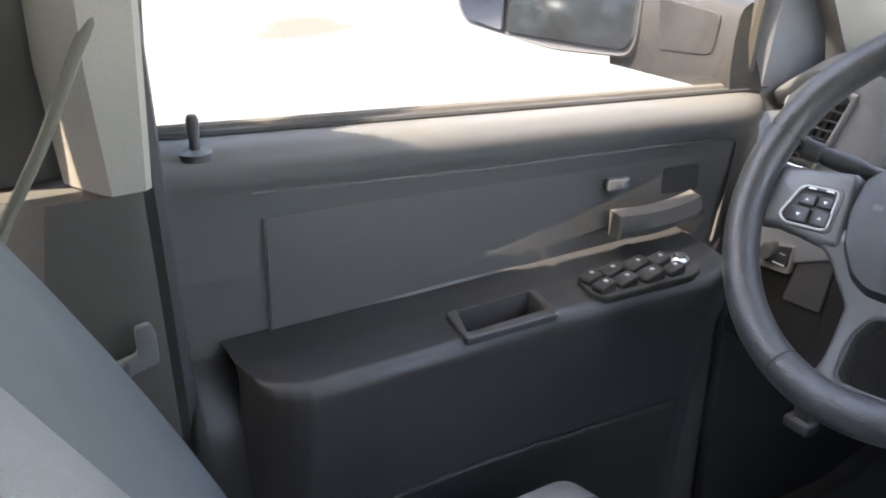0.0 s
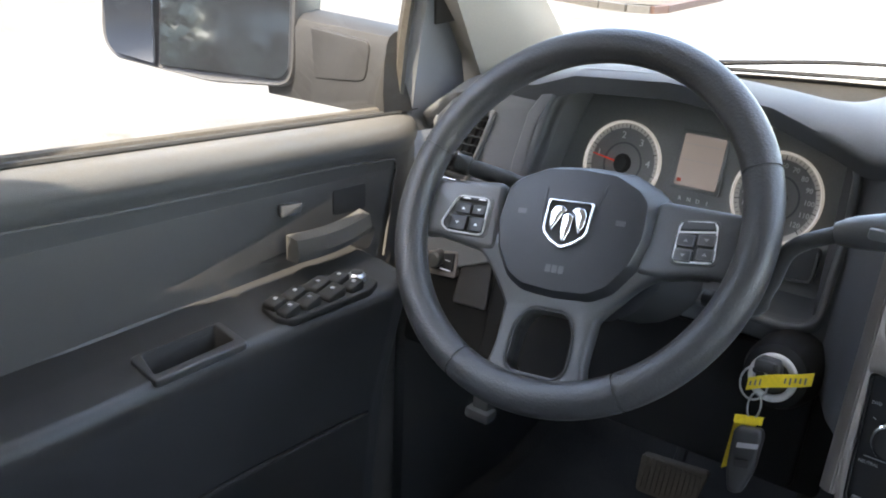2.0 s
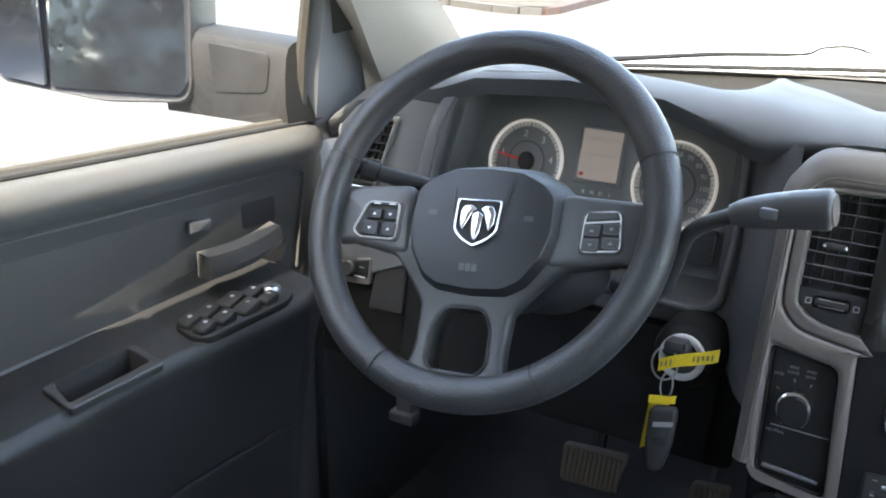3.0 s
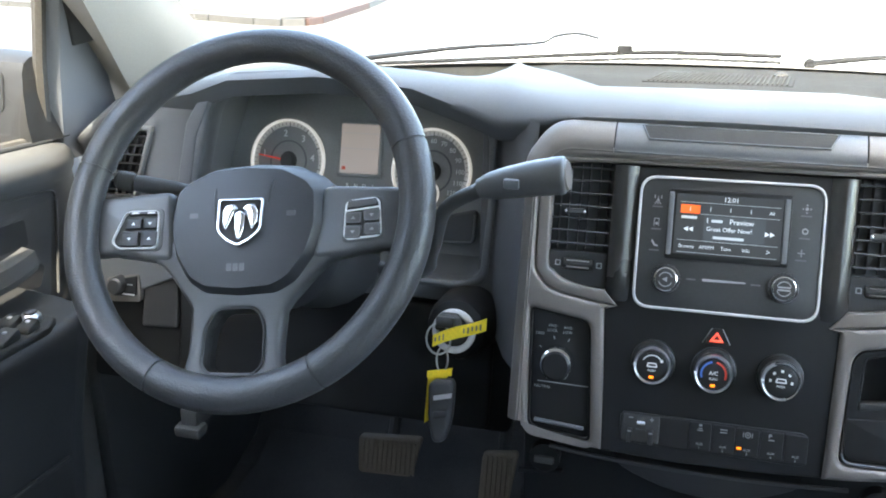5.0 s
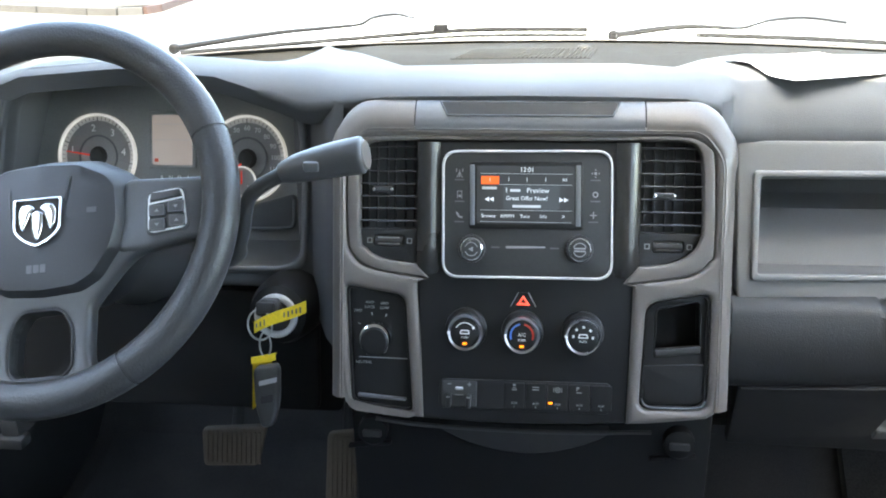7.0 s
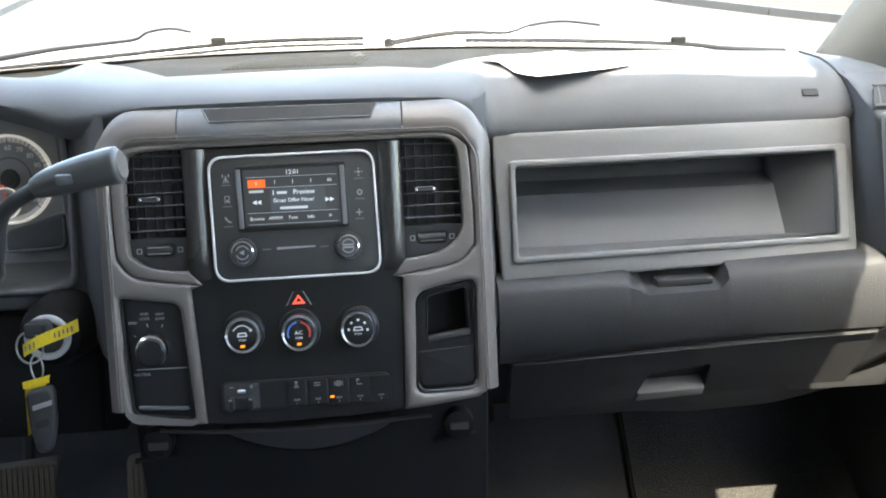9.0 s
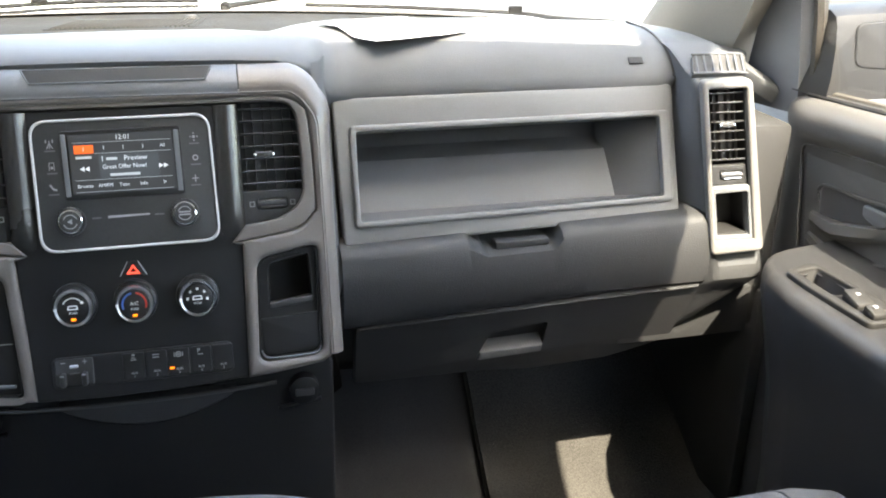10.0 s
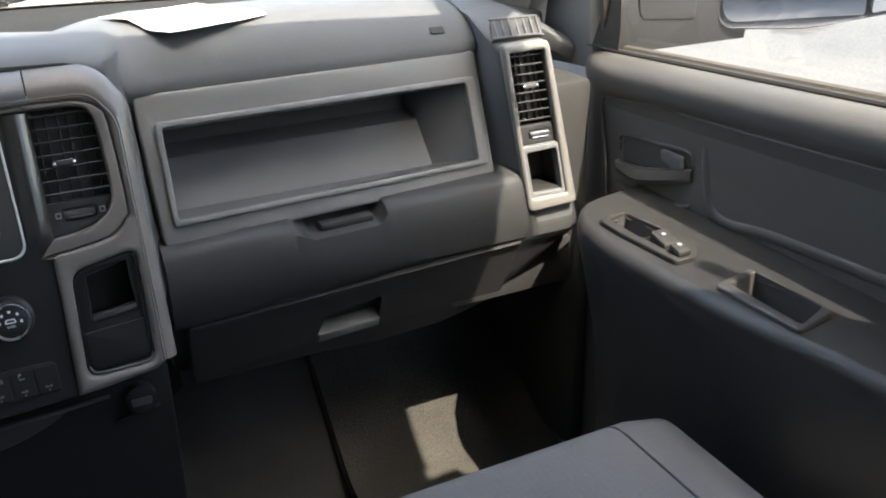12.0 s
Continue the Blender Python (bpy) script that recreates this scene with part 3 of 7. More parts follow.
outer = [(-0.177, 0.565), (-0.1482, 0.559), (-0.1138, 0.5538), (-0.0978, 0.5529), (-0.1012, 0.6229), (-0.1056, 0.6830), *smooth(GROOVE_L), *smooth(GROOVE_R),
         (0.1043, 0.6830), (0.1030, 0.6294), (0.1008, 0.5547), (0.1233, 0.5562), (0.176, 0.5625), (0.1845, 0.568), (0.189, 0.60), (0.190, 0.68), (0.188, 0.802), (0.178, 0.820), (0.166, 0.8285), (-0.160, 0.8295), (-0.176, 0.818), (-0.185, 0.802), (-0.1855, 0.68), (-0.183, 0.60)]
pock_l = rounded([(-0.1712, 0.5635), (-0.1085, 0.5575), (-0.1172, 0.6700), (-0.1770, 0.6785)], [0.010, 0.006, 0.010, 0.006])
pock_r = rounded([(0.1122, 0.5680), (0.1772, 0.5700), (0.1778, 0.6790), (0.1168, 0.6685)], [0.012, 0.012, 0.010, 0.012])
def rolled_edge(path, name, mat, label=""):
    """A rounded outer lip swept along a path of (u, v) on the stack's face, rolling back into the dashboard."""
    rows = []
    for i, (u, v) in enumerate(path):
        a, b = path[max(0, i - 1)], path[min(len(path) - 1, i + 1)]
        d = Vector((b[0] - a[0], b[1] - a[1])).normalized()
        n = Vector((-d.y, d.x))
        k = 0.45 + 0.55 * max(0.0, n.y)
        rows.append([stack_plane(u + n.x * o, v + n.y * o, w) for o, w in ((-0.004, 0.0085), (-0.0015, 0.0108), (0.000, 0.0100), (0.0015 * k, 0.0108), (0.009 * k, 0.0088), (0.018 * k, 0.0045), (0.0245 * k, -0.0005), (0.0275 * k, -0.008), (0.028 * k, -0.030))])
    return part(name, loft(rows), mat, stack, label, angle=60)


edge_path = rounded([(-0.181, 0.66), (-0.181, 0.802), (-0.160, 0.8285), (0.166, 0.8265), (0.186, 0.800), (0.186, 0.66)], [0, 0.012, 0.014, 0.014, 0.012, 0], 8)
edge_path = [(edge_path[0][0], 0.57), *edge_path, (edge_path[-1][0], 0.57)]
edge_path = [(p[0] * (1 - t) + q[0] * t, p[1] * (1 - t) + q[1] * t) for p, q in zip(edge_path, edge_path[1:]) for t in ((0,) if abs(p[0] - q[0]) < 0.05 else np.linspace(0, 0.998, 260))] + [edge_path[-1]]
rolled_edge([p for p in edge_path if p[0] > 0.1122], "shoulder", SILVER)
rolled_edge([p for p in edge_path if p[0] < -0.1092], "shoulder", SILVER)
part("frame", plate([outer, pock_l, pock_r], -0.035, 0.010, stack_plane, 0.005), SILVER, stack)
part("backing", plate([rrect(-0.185, 0.188, 0.556, 0.835, 0.02)], -0.075, -0.034, stack_plane), DARK, stack)
part("centre_panel", plate([[(-0.0985, 0.5520), (-0.035, 0.5495), (0.042, 0.5510), (0.1015, 0.5550), (0.1055, 0.684), (0.109, 0.70), (0.1085, 0.8155), (-0.1060, 0.8155), (-0.1065, 0.70), (-0.1055, 0.684)]], -0.034, 0.004, stack_plane, 0.002), GLOSS, stack, "gloss black centre panel")
# Upper pillars beside the radio.
for a, b, low in ((-0.1065, -0.0830, 0.690), (0.0852, 0.1090, 0.690)):
    rows = []
    for v in np.linspace(low, 0.8145, 14):
        k = min(1.0, (v - low) / 0.012)
        rows.append([stack_plane(a + (b - a) * q, v, 0.0035 + k * 0.0075 * math.sin(math.pi * q) ** 0.8) for q in np.linspace(0, 1, 13)])
    part("radio_surround", loft(rows), PIANO, stack, "rounded gloss black column beside the radio", angle=70)
# Inner silver band that frames each vent and sweeps into the black panel.
part("vent_band", plate([[*smooth([(u + 0.0009, v + 0.0004) for u, v in GROOVE_L]), *smooth(VENT_L)[::-1]]], -0.010, 0.0085, stack_plane, 0.0022), SILVER, stack, "warm silver band round the vent")
part("vent_band", plate([[*smooth([(u - 0.0009, v + 0.0004) for u, v in GROOVE_R]), *smooth(VENT_R)[::-1]]], -0.010, 0.0085, stack_plane, 0.0022), SILVER, stack, "warm silver band round the vent")
part("top_band", plate([[(-0.105, 0.8168), (0.1085, 0.8168), (0.1085, 0.8203), (-0.105, 0.8203)]], -0.010, 0.0070, stack_plane, 0.001), SILVER, stack)
# Storage tray on top of the stack.
rolled_edge([p for p in edge_path if -0.1086 < p[0] < 0.1120 and p[1] > 0.7], "tray_housing", SILVER_BLUE, "satin silver storage tray on the stack top")
tray_fn = lambda u, v, w: stack_plane(u, 0.8275 + 0.008 + 0.015 * v + 0.43 * w, 0.0092 - 0.0072 * v + 0.90 * w)
tray_loop = rounded([(-0.076, 0.25), (0.080, 0.22), (0.087, 1.05), (-0.083, 1.08)], 0.004)
# Flat dark sheet stands for the shade in the tray's hollow.
part("tray_well", plate([tray_loop], -0.002, 0.0012, tray_fn), WEATHERED, stack)
part("tray_lip", tube([tray_fn(u, v, 0.0012) for u, v in ((-0.084, 1.08), (-0.077, 0.22), (0.081, 0.19), (0.088, 1.05))], 0.0010, 6), SILVER_BLUE, stack)


# Padded flanks that wrap from the stack to the dials and to the glove box.
for name, cols in (("stack_flank", ((-0.262, 0.125, 0.12), (-0.245, 0.108, 0.14), (-0.228, 0.082, 0.2), (-0.210, 0.050, 0.28), (-0.196, 0.030, 0.3), (-0.186, 0.026, 0.3))),
                   ("stack_flank", ((0.186, 0.026, 0.3), (0.196, 0.036, 0.3), (0.204, 0.062, 0.33), (0.2105, 0.092, 0.35), (0.216, 0.105, 0.35)))):
    part(name, loft([[(x, y + 0.012 + k * (z - 0.75), z) for x, y, k in cols] for z in np.linspace(0.605, 0.848, 12)]), PAD, dash, angle=60)


def air_vent(fn, u0, u1, v0, v1, n, wheel, tall=False, tab=(0.5, 0.55), skirt=None, outline=None):
    """A louvred outlet with thin horizontal slats, cross vanes, a tab and a thumb wheel in a plate below."""
    vent = thing("air_vent", "black louvred air vent with a chrome-tipped tab", "air vent", group="dashboard air vents")
    # Duct coloured paler than black to stand for haze over the vent.
    part("duct", plate([rrect(u0 - 0.002, u1 + 0.002, v0 - 0.002, v1 + 0.002, 0.004)], -0.030, -0.021, fn), FASCIA, vent)
    lean = 0.30 if tall else 0.0
    rng = random.Random(n)
    for i in range(n):
        v = v0 + (v1 - v0) * (i + 0.5) / n
        a, b = u0, u1
        if outline:
            a, b = outline(v)
        slat = boxed(a, b, -0.0009, 0.0009, -0.012, -0.0015, 0.0006, 1, lambda x, y, z, v=v: fn(x, v + y + z * lean, z))
        part("slat", slat, LOUVRE, vent)
    m = 5 if tall else 6
    for i in range(m):
        u = u0 + (u1 - u0) * (i + 0.5 + 0.12 * rng.uniform(-1, 1)) / m
        part("vane", boxed(u - 0.0006, u + 0.0006, v0, v1, -0.0205, -0.0135, 0.0003, 1, lambda x, y, z: fn(x, y + z * lean, z)), LOUVRE if tall else DARK, vent)
    tu, tv = u0 + (u1 - u0) * tab[0], v0 + (v1 - v0) * tab[1]
    t = part("tab", plate([rounded([(tu - 0.0085, tv - 0.0028), (tu + 0.0085, tv - 0.0028), (tu + 0.0105, tv), (tu + 0.0085, tv + 0.0030), (tu - 0.0085, tv + 0.0030), (tu - 0.0105, tv)], 0.0015)], -0.005, 0.0015, fn, 0.0012), LOUVRE, vent)
    for s in (-1, 1):
        part("tip", lathe([(0.0017, 0.0), (0.0016, 0.0014), (0.0008, 0.0019)], shifted(fn, tu + s * 0.0088, tv), 10), CHROME, t, "chrome tip")
    uc, wv_ = wheel
    hole = rrect(uc - 0.0150, uc + 0.0150, wv_ - 0.0052, wv_ + 0.0052, 0.003)
    part("wheel_plate", plate([skirt, hole], -0.012, -0.002, fn, 0.001), KNEE, vent, "dark grey plate round the thumb wheel")
    part("wheel_bed", plate([rrect(uc - 0.016, uc + 0.016, wv_ - 0.006, wv_ + 0.006, 0.002)], -0.016, -0.010, fn), DARK, vent)
    drum = [[fn(uc + u, wv_ + 0.0046 * math.sin(a), -0.0055 + 0.0062 * math.cos(a)) for a in np.linspace(-1.5, 1.5, 9)] for u in (-0.0138, -0.0128, 0.0128, 0.0138)]
    turn = part("thumb_wheel", loft(drum), BLACK, vent, angle=60)
    for dv in (-0.0030, 0.0030):
        part("chrome_line", tube([fn(uc - 0.011, wv_ + dv, -0.0004), fn(uc + 0.011, wv_ + dv, -0.0004)], 0.0006, 6), SATIN, turn)
    for s, du in ((-1, -0.0195), (1, 0.0205)):
        if not tall:
            part("mark", plate([rrect(uc + du - 0.0026, uc + du + 0.0026, wv_ - 0.0026, wv_ + 0.0026, 0.0006), rrect(uc + du - 0.0017, uc + du + 0.0017, wv_ - 0.0017, wv_ + 0.0017, 0.0004)], -0.003, -0.0015, fn), GREY_INK, vent)
    return vent


def inside_of(band, left):
    """How far the slats reach at each height within a rounded vent opening."""
    edge = sorted((v, u) for u, v in smooth(band))
    return lambda v: (float(np.interp(v, [e[0] for e in edge], [e[1] for e in edge])) - 0.002, -0.1075) if left else (0.1095, float(np.interp(v, [e[0] for e in edge], [e[1] for e in edge])) + 0.002)


SKIRT_L = [(-0.1070, 0.7005), *[p for p in smooth(VENT_L)[1:] if p[1] < 0.7325], (-0.1638, 0.7325), (-0.1070, 0.7325)]
SKIRT_R = [(0.1085, 0.7325), (0.1683, 0.7325), *[p for p in smooth(VENT_R) if p[1] < 0.7325], (0.1085, 0.7015)]
air_vent(stack_plane, -0.163, -0.1075, 0.7340, 0.8165, 7, (-0.1351, 0.7212), tab=(0.39, 0.435), skirt=SKIRT_L, outline=inside_of(VENT_L[1:-1], True))
air_vent(stack_plane, 0.1095, 0.1675, 0.7340, 0.8165, 7, (0.1364, 0.7203), tab=(0.385, 0.40), skirt=SKIRT_R, outline=inside_of(VENT_R[1:-1], False))


# ---- radio ----
radio = thing("car_radio", "black touchscreen radio with a satin chrome frame", "radio")
bez = rounded([(-0.0805, 0.6880), (0.0845, 0.6890), (0.0820, 0.8082), (-0.0815, 0.8072)], 0.016, 7)
bez_in = rounded([(-0.0781, 0.6904), (0.0821, 0.6914), (0.0797, 0.8059), (-0.0791, 0.8049)], 0.014, 7)
part("chrome_frame", plate([bez, bez_in], 0.004, 0.0112, stack_plane, 0.0010), BRIGHT_TRIM, radio, "satin chrome frame line")
part("faceplate", plate([bez_in], 0.004, 0.009, stack_plane, 0.001), RADIO_FACE, radio)
part("screen_bezel", plate([rounded([(-0.0545, 0.7345), (0.0545, 0.7350), (0.0535, 0.7975), (-0.0545, 0.7965)], 0.003)], 0.009, 0.0102, stack_plane, 0.0005), GLOSS, radio)
for a, b in ((-0.0535, -0.0488), (0.0480, 0.0528)):
    part("screen_strip", plate([rounded([(a, 0.7380), (b, 0.7380), (b - 0.0008, 0.7940), (a - 0.0008, 0.7940)], 0.001)], 0.0100, 0.0116, stack_plane, 0.0006), FASCIA, radio, "satin grey edge beside the screen")
screen = part("screen", plate([[(-0.0470, 0.7395), (0.0470, 0.7400), (0.0462, 0.7935), (-0.0475, 0.7930)]], 0.0100, 0.0108, stack_plane), SCREEN, radio, "lit touchscreen showing a radio station")
part("list_panel", plate([[(-0.0215, 0.7525), (0.0325, 0.7528), (0.0325, 0.7752), (-0.0215, 0.7750)]], 0.0108, 0.0111, stack_plane), SCREEN_ROW, screen)
part("preset", plate([[(-0.0430, 0.7760), (-0.0258, 0.7760), (-0.0258, 0.7835), (-0.0430, 0.7835)]], 0.0108, 0.0112, stack_plane), SCREEN_ORANGE, screen, "orange preset button")
for v, u0, u1 in ((0.7857, -0.044, 0.044), (0.7757, -0.0255, 0.044), (0.7520, -0.044, 0.044), (0.7413, -0.044, 0.044)):
    part("rule", plate([[(u0, v), (u1, v), (u1, v + 0.0003), (u0, v + 0.0003)]], 0.0108, 0.0112, stack_plane), SCREEN_BAR, screen)
for txt, size, u, v in (("12:01", 0.0062, 0.001, 0.7895), ("1", 0.0050, -0.0346, 0.7798), ("1", 0.0050, -0.0165, 0.7805), ("1", 0.0050, 0.001, 0.7805), ("1", 0.0050, 0.0188, 0.7805), ("All", 0.0042, 0.0368, 0.7805),
                        ("Preview", 0.0066, 0.0115, 0.7705), ("1", 0.0066, -0.0185, 0.7705), ("Great Offer Now!", 0.0054, 0.001, 0.7632), ("Browse", 0.0045, -0.0355, 0.7467), ("AM/FM", 0.0045, -0.0174, 0.7467), ("Tune", 0.0045, -0.0005, 0.7467), ("Info", 0.0045, 0.0172, 0.7467), (">", 0.0060, 0.0363, 0.7467)):
    part("readout", lettering(txt, size, stack_plane, u, v, 0.0114, deep=0.0001), SCREEN_TEXT, screen)
for u, s in ((-0.0350, -1), (0.0365, 1)):
    for k in (-1, 1):
        c = u + k * 0.0022
        part("skip_arrow", plate([[(c - s * 0.0021, 0.7600), (c + s * 0.0021, 0.7622), (c - s * 0.0021, 0.7644)]], 0.0108, 0.0115, stack_plane), SCREEN_TEXT, screen)
for u0, u1, v in ((-0.0150, -0.0052, 0.7705), (-0.0125, 0.0145, 0.7560), (-0.0420, -0.0280, 0.7725)):
    part("readout_bar", plate([rrect(u0, u1, v - 0.0012, v + 0.0012, 0.0004)], 0.0108, 0.0114, stack_plane), SCREEN_BAR, screen)
# Side keys, each with its sign and a line of small print.
KEY_SIGNS = {
    (-0.0642, 0.7860): [[(-0.0004, -0.004), (0.0004, -0.004), (0.0003, 0.003), (-0.0003, 0.003)], [(-0.003, -0.0042), (-0.0022, -0.0042), (0.0003, 0.0012), (-0.0003, 0.0012)], [(0.0022, -0.0042), (0.003, -0.0042), (0.0003, 0.0012), (-0.0003, 0.0012)], rrect(-0.0034, -0.0026, 0.001, 0.0042, 0.0003), rrect(0.0026, 0.0034, 0.001, 0.0042, 0.0003)],
    (-0.0640, 0.7660): [[(-0.0024, -0.0036), (-0.0018, -0.0036), (-0.0018, 0.0036), (-0.0024, 0.0036)], [(0.0018, -0.0036), (0.0024, -0.0036), (0.0024, 0.0036), (0.0018, 0.0036)], [(-0.0018, 0.0030), (0.0018, 0.0030), (0.0018, 0.0036), (-0.0018, 0.0036)], circle(0.0002, -0.0012, 0.0013, 10)],
    (-0.0642, 0.7470): [[(-0.0034, 0.0022), (-0.0022, 0.0032), (0.0004, -0.0006), (0.0034, -0.0016), (0.0030, -0.0030), (-0.0004, -0.0022)]],
    (0.0660, 0.7868): [[(0.0, 0.0042), (0.0011, 0.0028), (-0.0011, 0.0028)], [(0.0, -0.0042), (0.0011, -0.0028), (-0.0011, -0.0028)], [(0.0042, 0.0), (0.0028, 0.0011), (0.0028, -0.0011)], [(-0.0042, 0.0), (-0.0028, 0.0011), (-0.0028, -0.0011)], circle(0, 0, 0.0015, 12)],
    (0.0662, 0.7675): [[*circle(0, 0, 0.0028, 14)]],
    (0.0648, 0.7485): [rrect(-0.0032, 0.0032, -0.0005, 0.0005, 0.0002), [(-0.0005, 0.0005), (0.0005, 0.0005), (0.0005, 0.0032), (-0.0005, 0.0032)], [(-0.0005, -0.0032), (0.0005, -0.0032), (0.0005, -0.0005), (-0.0005, -0.0005)]]}
for (u, v), signs in KEY_SIGNS.items():
    for loop in signs:
        loops = [[(u + a, v + b) for a, b in loop]]
        if len(loop) == 14:
            loops.append(circle(u, v, 0.0016, 14))
        part("key_icon", plate(loops, 0.0088, 0.0093, stack_plane), GREY_INK, radio)
    part("key_label", plate([rrect(u - 0.0046, u + 0.0046, v - 0.0068, v - 0.0056, 0.0003)], 0.0088, 0.0092, stack_plane), DIM_INK, radio)
for u, v in ((-0.0512, 0.7160), (0.0524, 0.7172)):
    fn = shifted(stack_plane, u, v, 0.009)
    knob = part("radio_knob", lathe([(0.0132, 0), (0.0128, 0.005), (0.0118, 0.0072), (0.0106, 0.0074)], fn, 40), BLACK, radio, "ridged black knob with a chrome edge")
    part("knob_ring", lathe([(0.0112, 0.0066), (0.0108, 0.0082), (0.0098, 0.0086), (0.0094, 0.0078)], fn, 40), CHROME, knob, "chrome edge ring")
    part("knob_face", lathe([(0.0095, 0.006), (0.0092, 0.0082), (0.0082, 0.0085)], fn, 32), DARK, knob)
    for i in range(24):
        a = 2 * math.pi * i / 24
        part("ridge", boxed(-0.0005, 0.0005, 0.0122, 0.0134, 0.001, 0.0055, 0, 1, lambda x, y, z, a=a: fn(x * math.cos(a) - y * math.sin(a), x * math.sin(a) + y * math.cos(a), z)), BLACK, knob)
    if u > 0:
        for k in (-1, 1):
            part("face_mark", plate([rrect(-0.0055, 0.0055, k * 0.0012 - 0.0007, k * 0.0012 + 0.0007, 0.0003)], 0.0082, 0.0089, fn), GREY_INK, knob)
    arcs = [(0.0066 * math.cos(radians(a)), 0.0066 * math.sin(radians(a))) for a in range(200, 341, 14)] + [(0.0058 * math.cos(radians(a)), 0.0058 * math.sin(radians(a))) for a in range(340, 199, -14)]
    part("face_mark", plate([arcs], 0.0082, 0.0089, fn), GREY_INK, knob)
    part("face_mark", plate([[(-x, -y) for x, y in arcs]], 0.0082, 0.0089, fn), GREY_INK, knob)
    if u < 0:
        part("face_mark", plate([[(-0.0030, 0.0), (0.0016, 0.0024), (0.0016, -0.0024)]], 0.0082, 0.0089, fn), GREY_INK, knob)
part("volume_bar", plate([rounded([(-0.0184, 0.7166), (0.0197, 0.7176), (0.0197, 0.7190), (-0.0184, 0.7190)], 0.0004)], 0.0088, 0.0096, stack_plane), GREY_INK, radio)
for u in (-0.0285, 0.0285):
    part("bar_label", plate([rrect(u - 0.0042, u + 0.0042, 0.7168, 0.7182, 0.0003)], 0.0088, 0.0093, stack_plane), DIM_INK, radio)

# ---- climate and switches ----
hazard = thing("hazard_button", "black hazard button with a red triangle", "button")
part("triangle", plate([[(-0.0055, 0.6615), (0.0075, 0.6615), (0.001, 0.6705)], [(-0.0022, 0.6635), (0.0042, 0.6635), (0.001, 0.6680)]], 0.004, 0.0062, stack_plane, 0.0003), lit("hazard_red", (0.6, 0.06, 0.04), 0.12), hazard)
for s in (-1, 1):
    part("edge_line", plate([[(0.001 + s * 0.012, 0.6600), (0.001 + s * 0.0128, 0.6600), (0.001 + s * 0.0052, 0.6735), (0.001 + s * 0.0044, 0.6735)]], 0.004, 0.0056, stack_plane), GREY_INK, hazard)
part("cap", plate([rounded([(-0.011, 0.6595), (0.013, 0.6595), (0.0055, 0.6735), (-0.0035, 0.6735)], 0.002)], 0.002, 0.0050, stack_plane, 0.0005), GLOSS, hazard)
for o in hazard.children:
    o.location = (-0.0016, 0.0006, 0.0020)


def dial_knob(u, v, r, label, pieces):
    """A climate dial: dark collar, polished ring, glossy face with printed marks."""
    k = thing("climate_knob", label, "knob", group="climate knobs")
    fn = shifted(stack_plane, u, v, 0.004)
    part("collar", lathe([(r * 1.16, 0), (r * 1.13, 0.004), (r * 1.02, 0.0052)], shifted(fn, 0, 0.0015), 40), GLOSS, k)
    part("grip", lathe([(r, 0.003), (r * 0.985, 0.0100), (r * 0.96, 0.0125)], fn, 40), BLACK, k)
    part("ring", lathe([(r * 0.965, 0.0120), (r * 0.945, 0.0145), (r * 0.90, 0.0158), (r * 0.845, 0.0154), (r * 0.80, 0.0138)], fn, 48), SATIN, k, "polished chrome ring")
    part("face", lathe([(r * 0.82, 0.010), (r * 0.80, 0.0146), (r * 0.72, 0.0152)], fn, 40), GLOSS, k)
    part("pointer", plate([rrect(-r * 0.96, -r * 0.80, -0.0010, 0.0010, 0.0005)], 0.0135, 0.0164, fn), WHITE_INK, k)
    for m, a0, a1, ra, rb in pieces:
        n = 10
        arc = [(ra * r * math.cos(radians(a0 + (a1 - a0) * i / n)), ra * r * math.sin(radians(a0 + (a1 - a0) * i / n))) for i in range(n + 1)]
        arc += [(rb * r * math.cos(radians(a1 + (a0 - a1) * i / n)), rb * r * math.sin(radians(a1 + (a0 - a1) * i / n))) for i in range(n + 1)]
        part("arc", plate([arc], 0.0150, 0.0157, fn), m, k)
    return k, fn


k1, f1 = dial_knob(-0.0562, 0.6378, 0.0178, "black fan dial with a chrome ring and amber lamp", [(WHITE_INK, 40, 150, 0.52, 0.57), (WHITE_INK, 24, 38, 0.48, 0.62)])
k2, f2 = dial_knob(-0.0010, 0.6368, 0.0178, "black temperature dial with blue and red arcs", [(BLUE_INK, 100, 200, 0.56, 0.66), (RED_INK, -20, 80, 0.56, 0.66)])
k3, f3 = dial_knob(0.0574, 0.6372, 0.0178, "black air direction dial with white symbols", [(WHITE_INK, a, a + 15, 0.46, 0.58) for a in (-10, 35, 80, 125, 170)])
for k, f in ((k1, f1), (k2, f2)):
    part("lamp", plate([rrect(-0.0022, 0.0022, -0.0110, -0.0088, 0.001)], 0.0157, 0.0165, f), AMBER, k, "lit amber lamp")
for k, f, txt in ((k1, f1, ""), (k2, f2, "A/C"), (k3, f3, "")):
    if txt:
        part("print", lettering(txt, 0.0048, f, 0, 0.0008, 0.0154), WHITE_INK, k)
    else:
        part("print", plate([rounded([(-0.005, -0.001), (0.005, -0.001), (0.004, 0.003), (-0.004, 0.003)], 0.001), rounded([(-0.0035, 0.0), (0.0035, 0.0), (0.003, 0.002), (-0.003, 0.002)], 0.0005)], 0.0157, 0.0163, f), WHITE_INK, k)
    part("print", lettering("PUSH", 0.0030, f, 0, -0.0042, 0.0154), WHITE_INK, k)

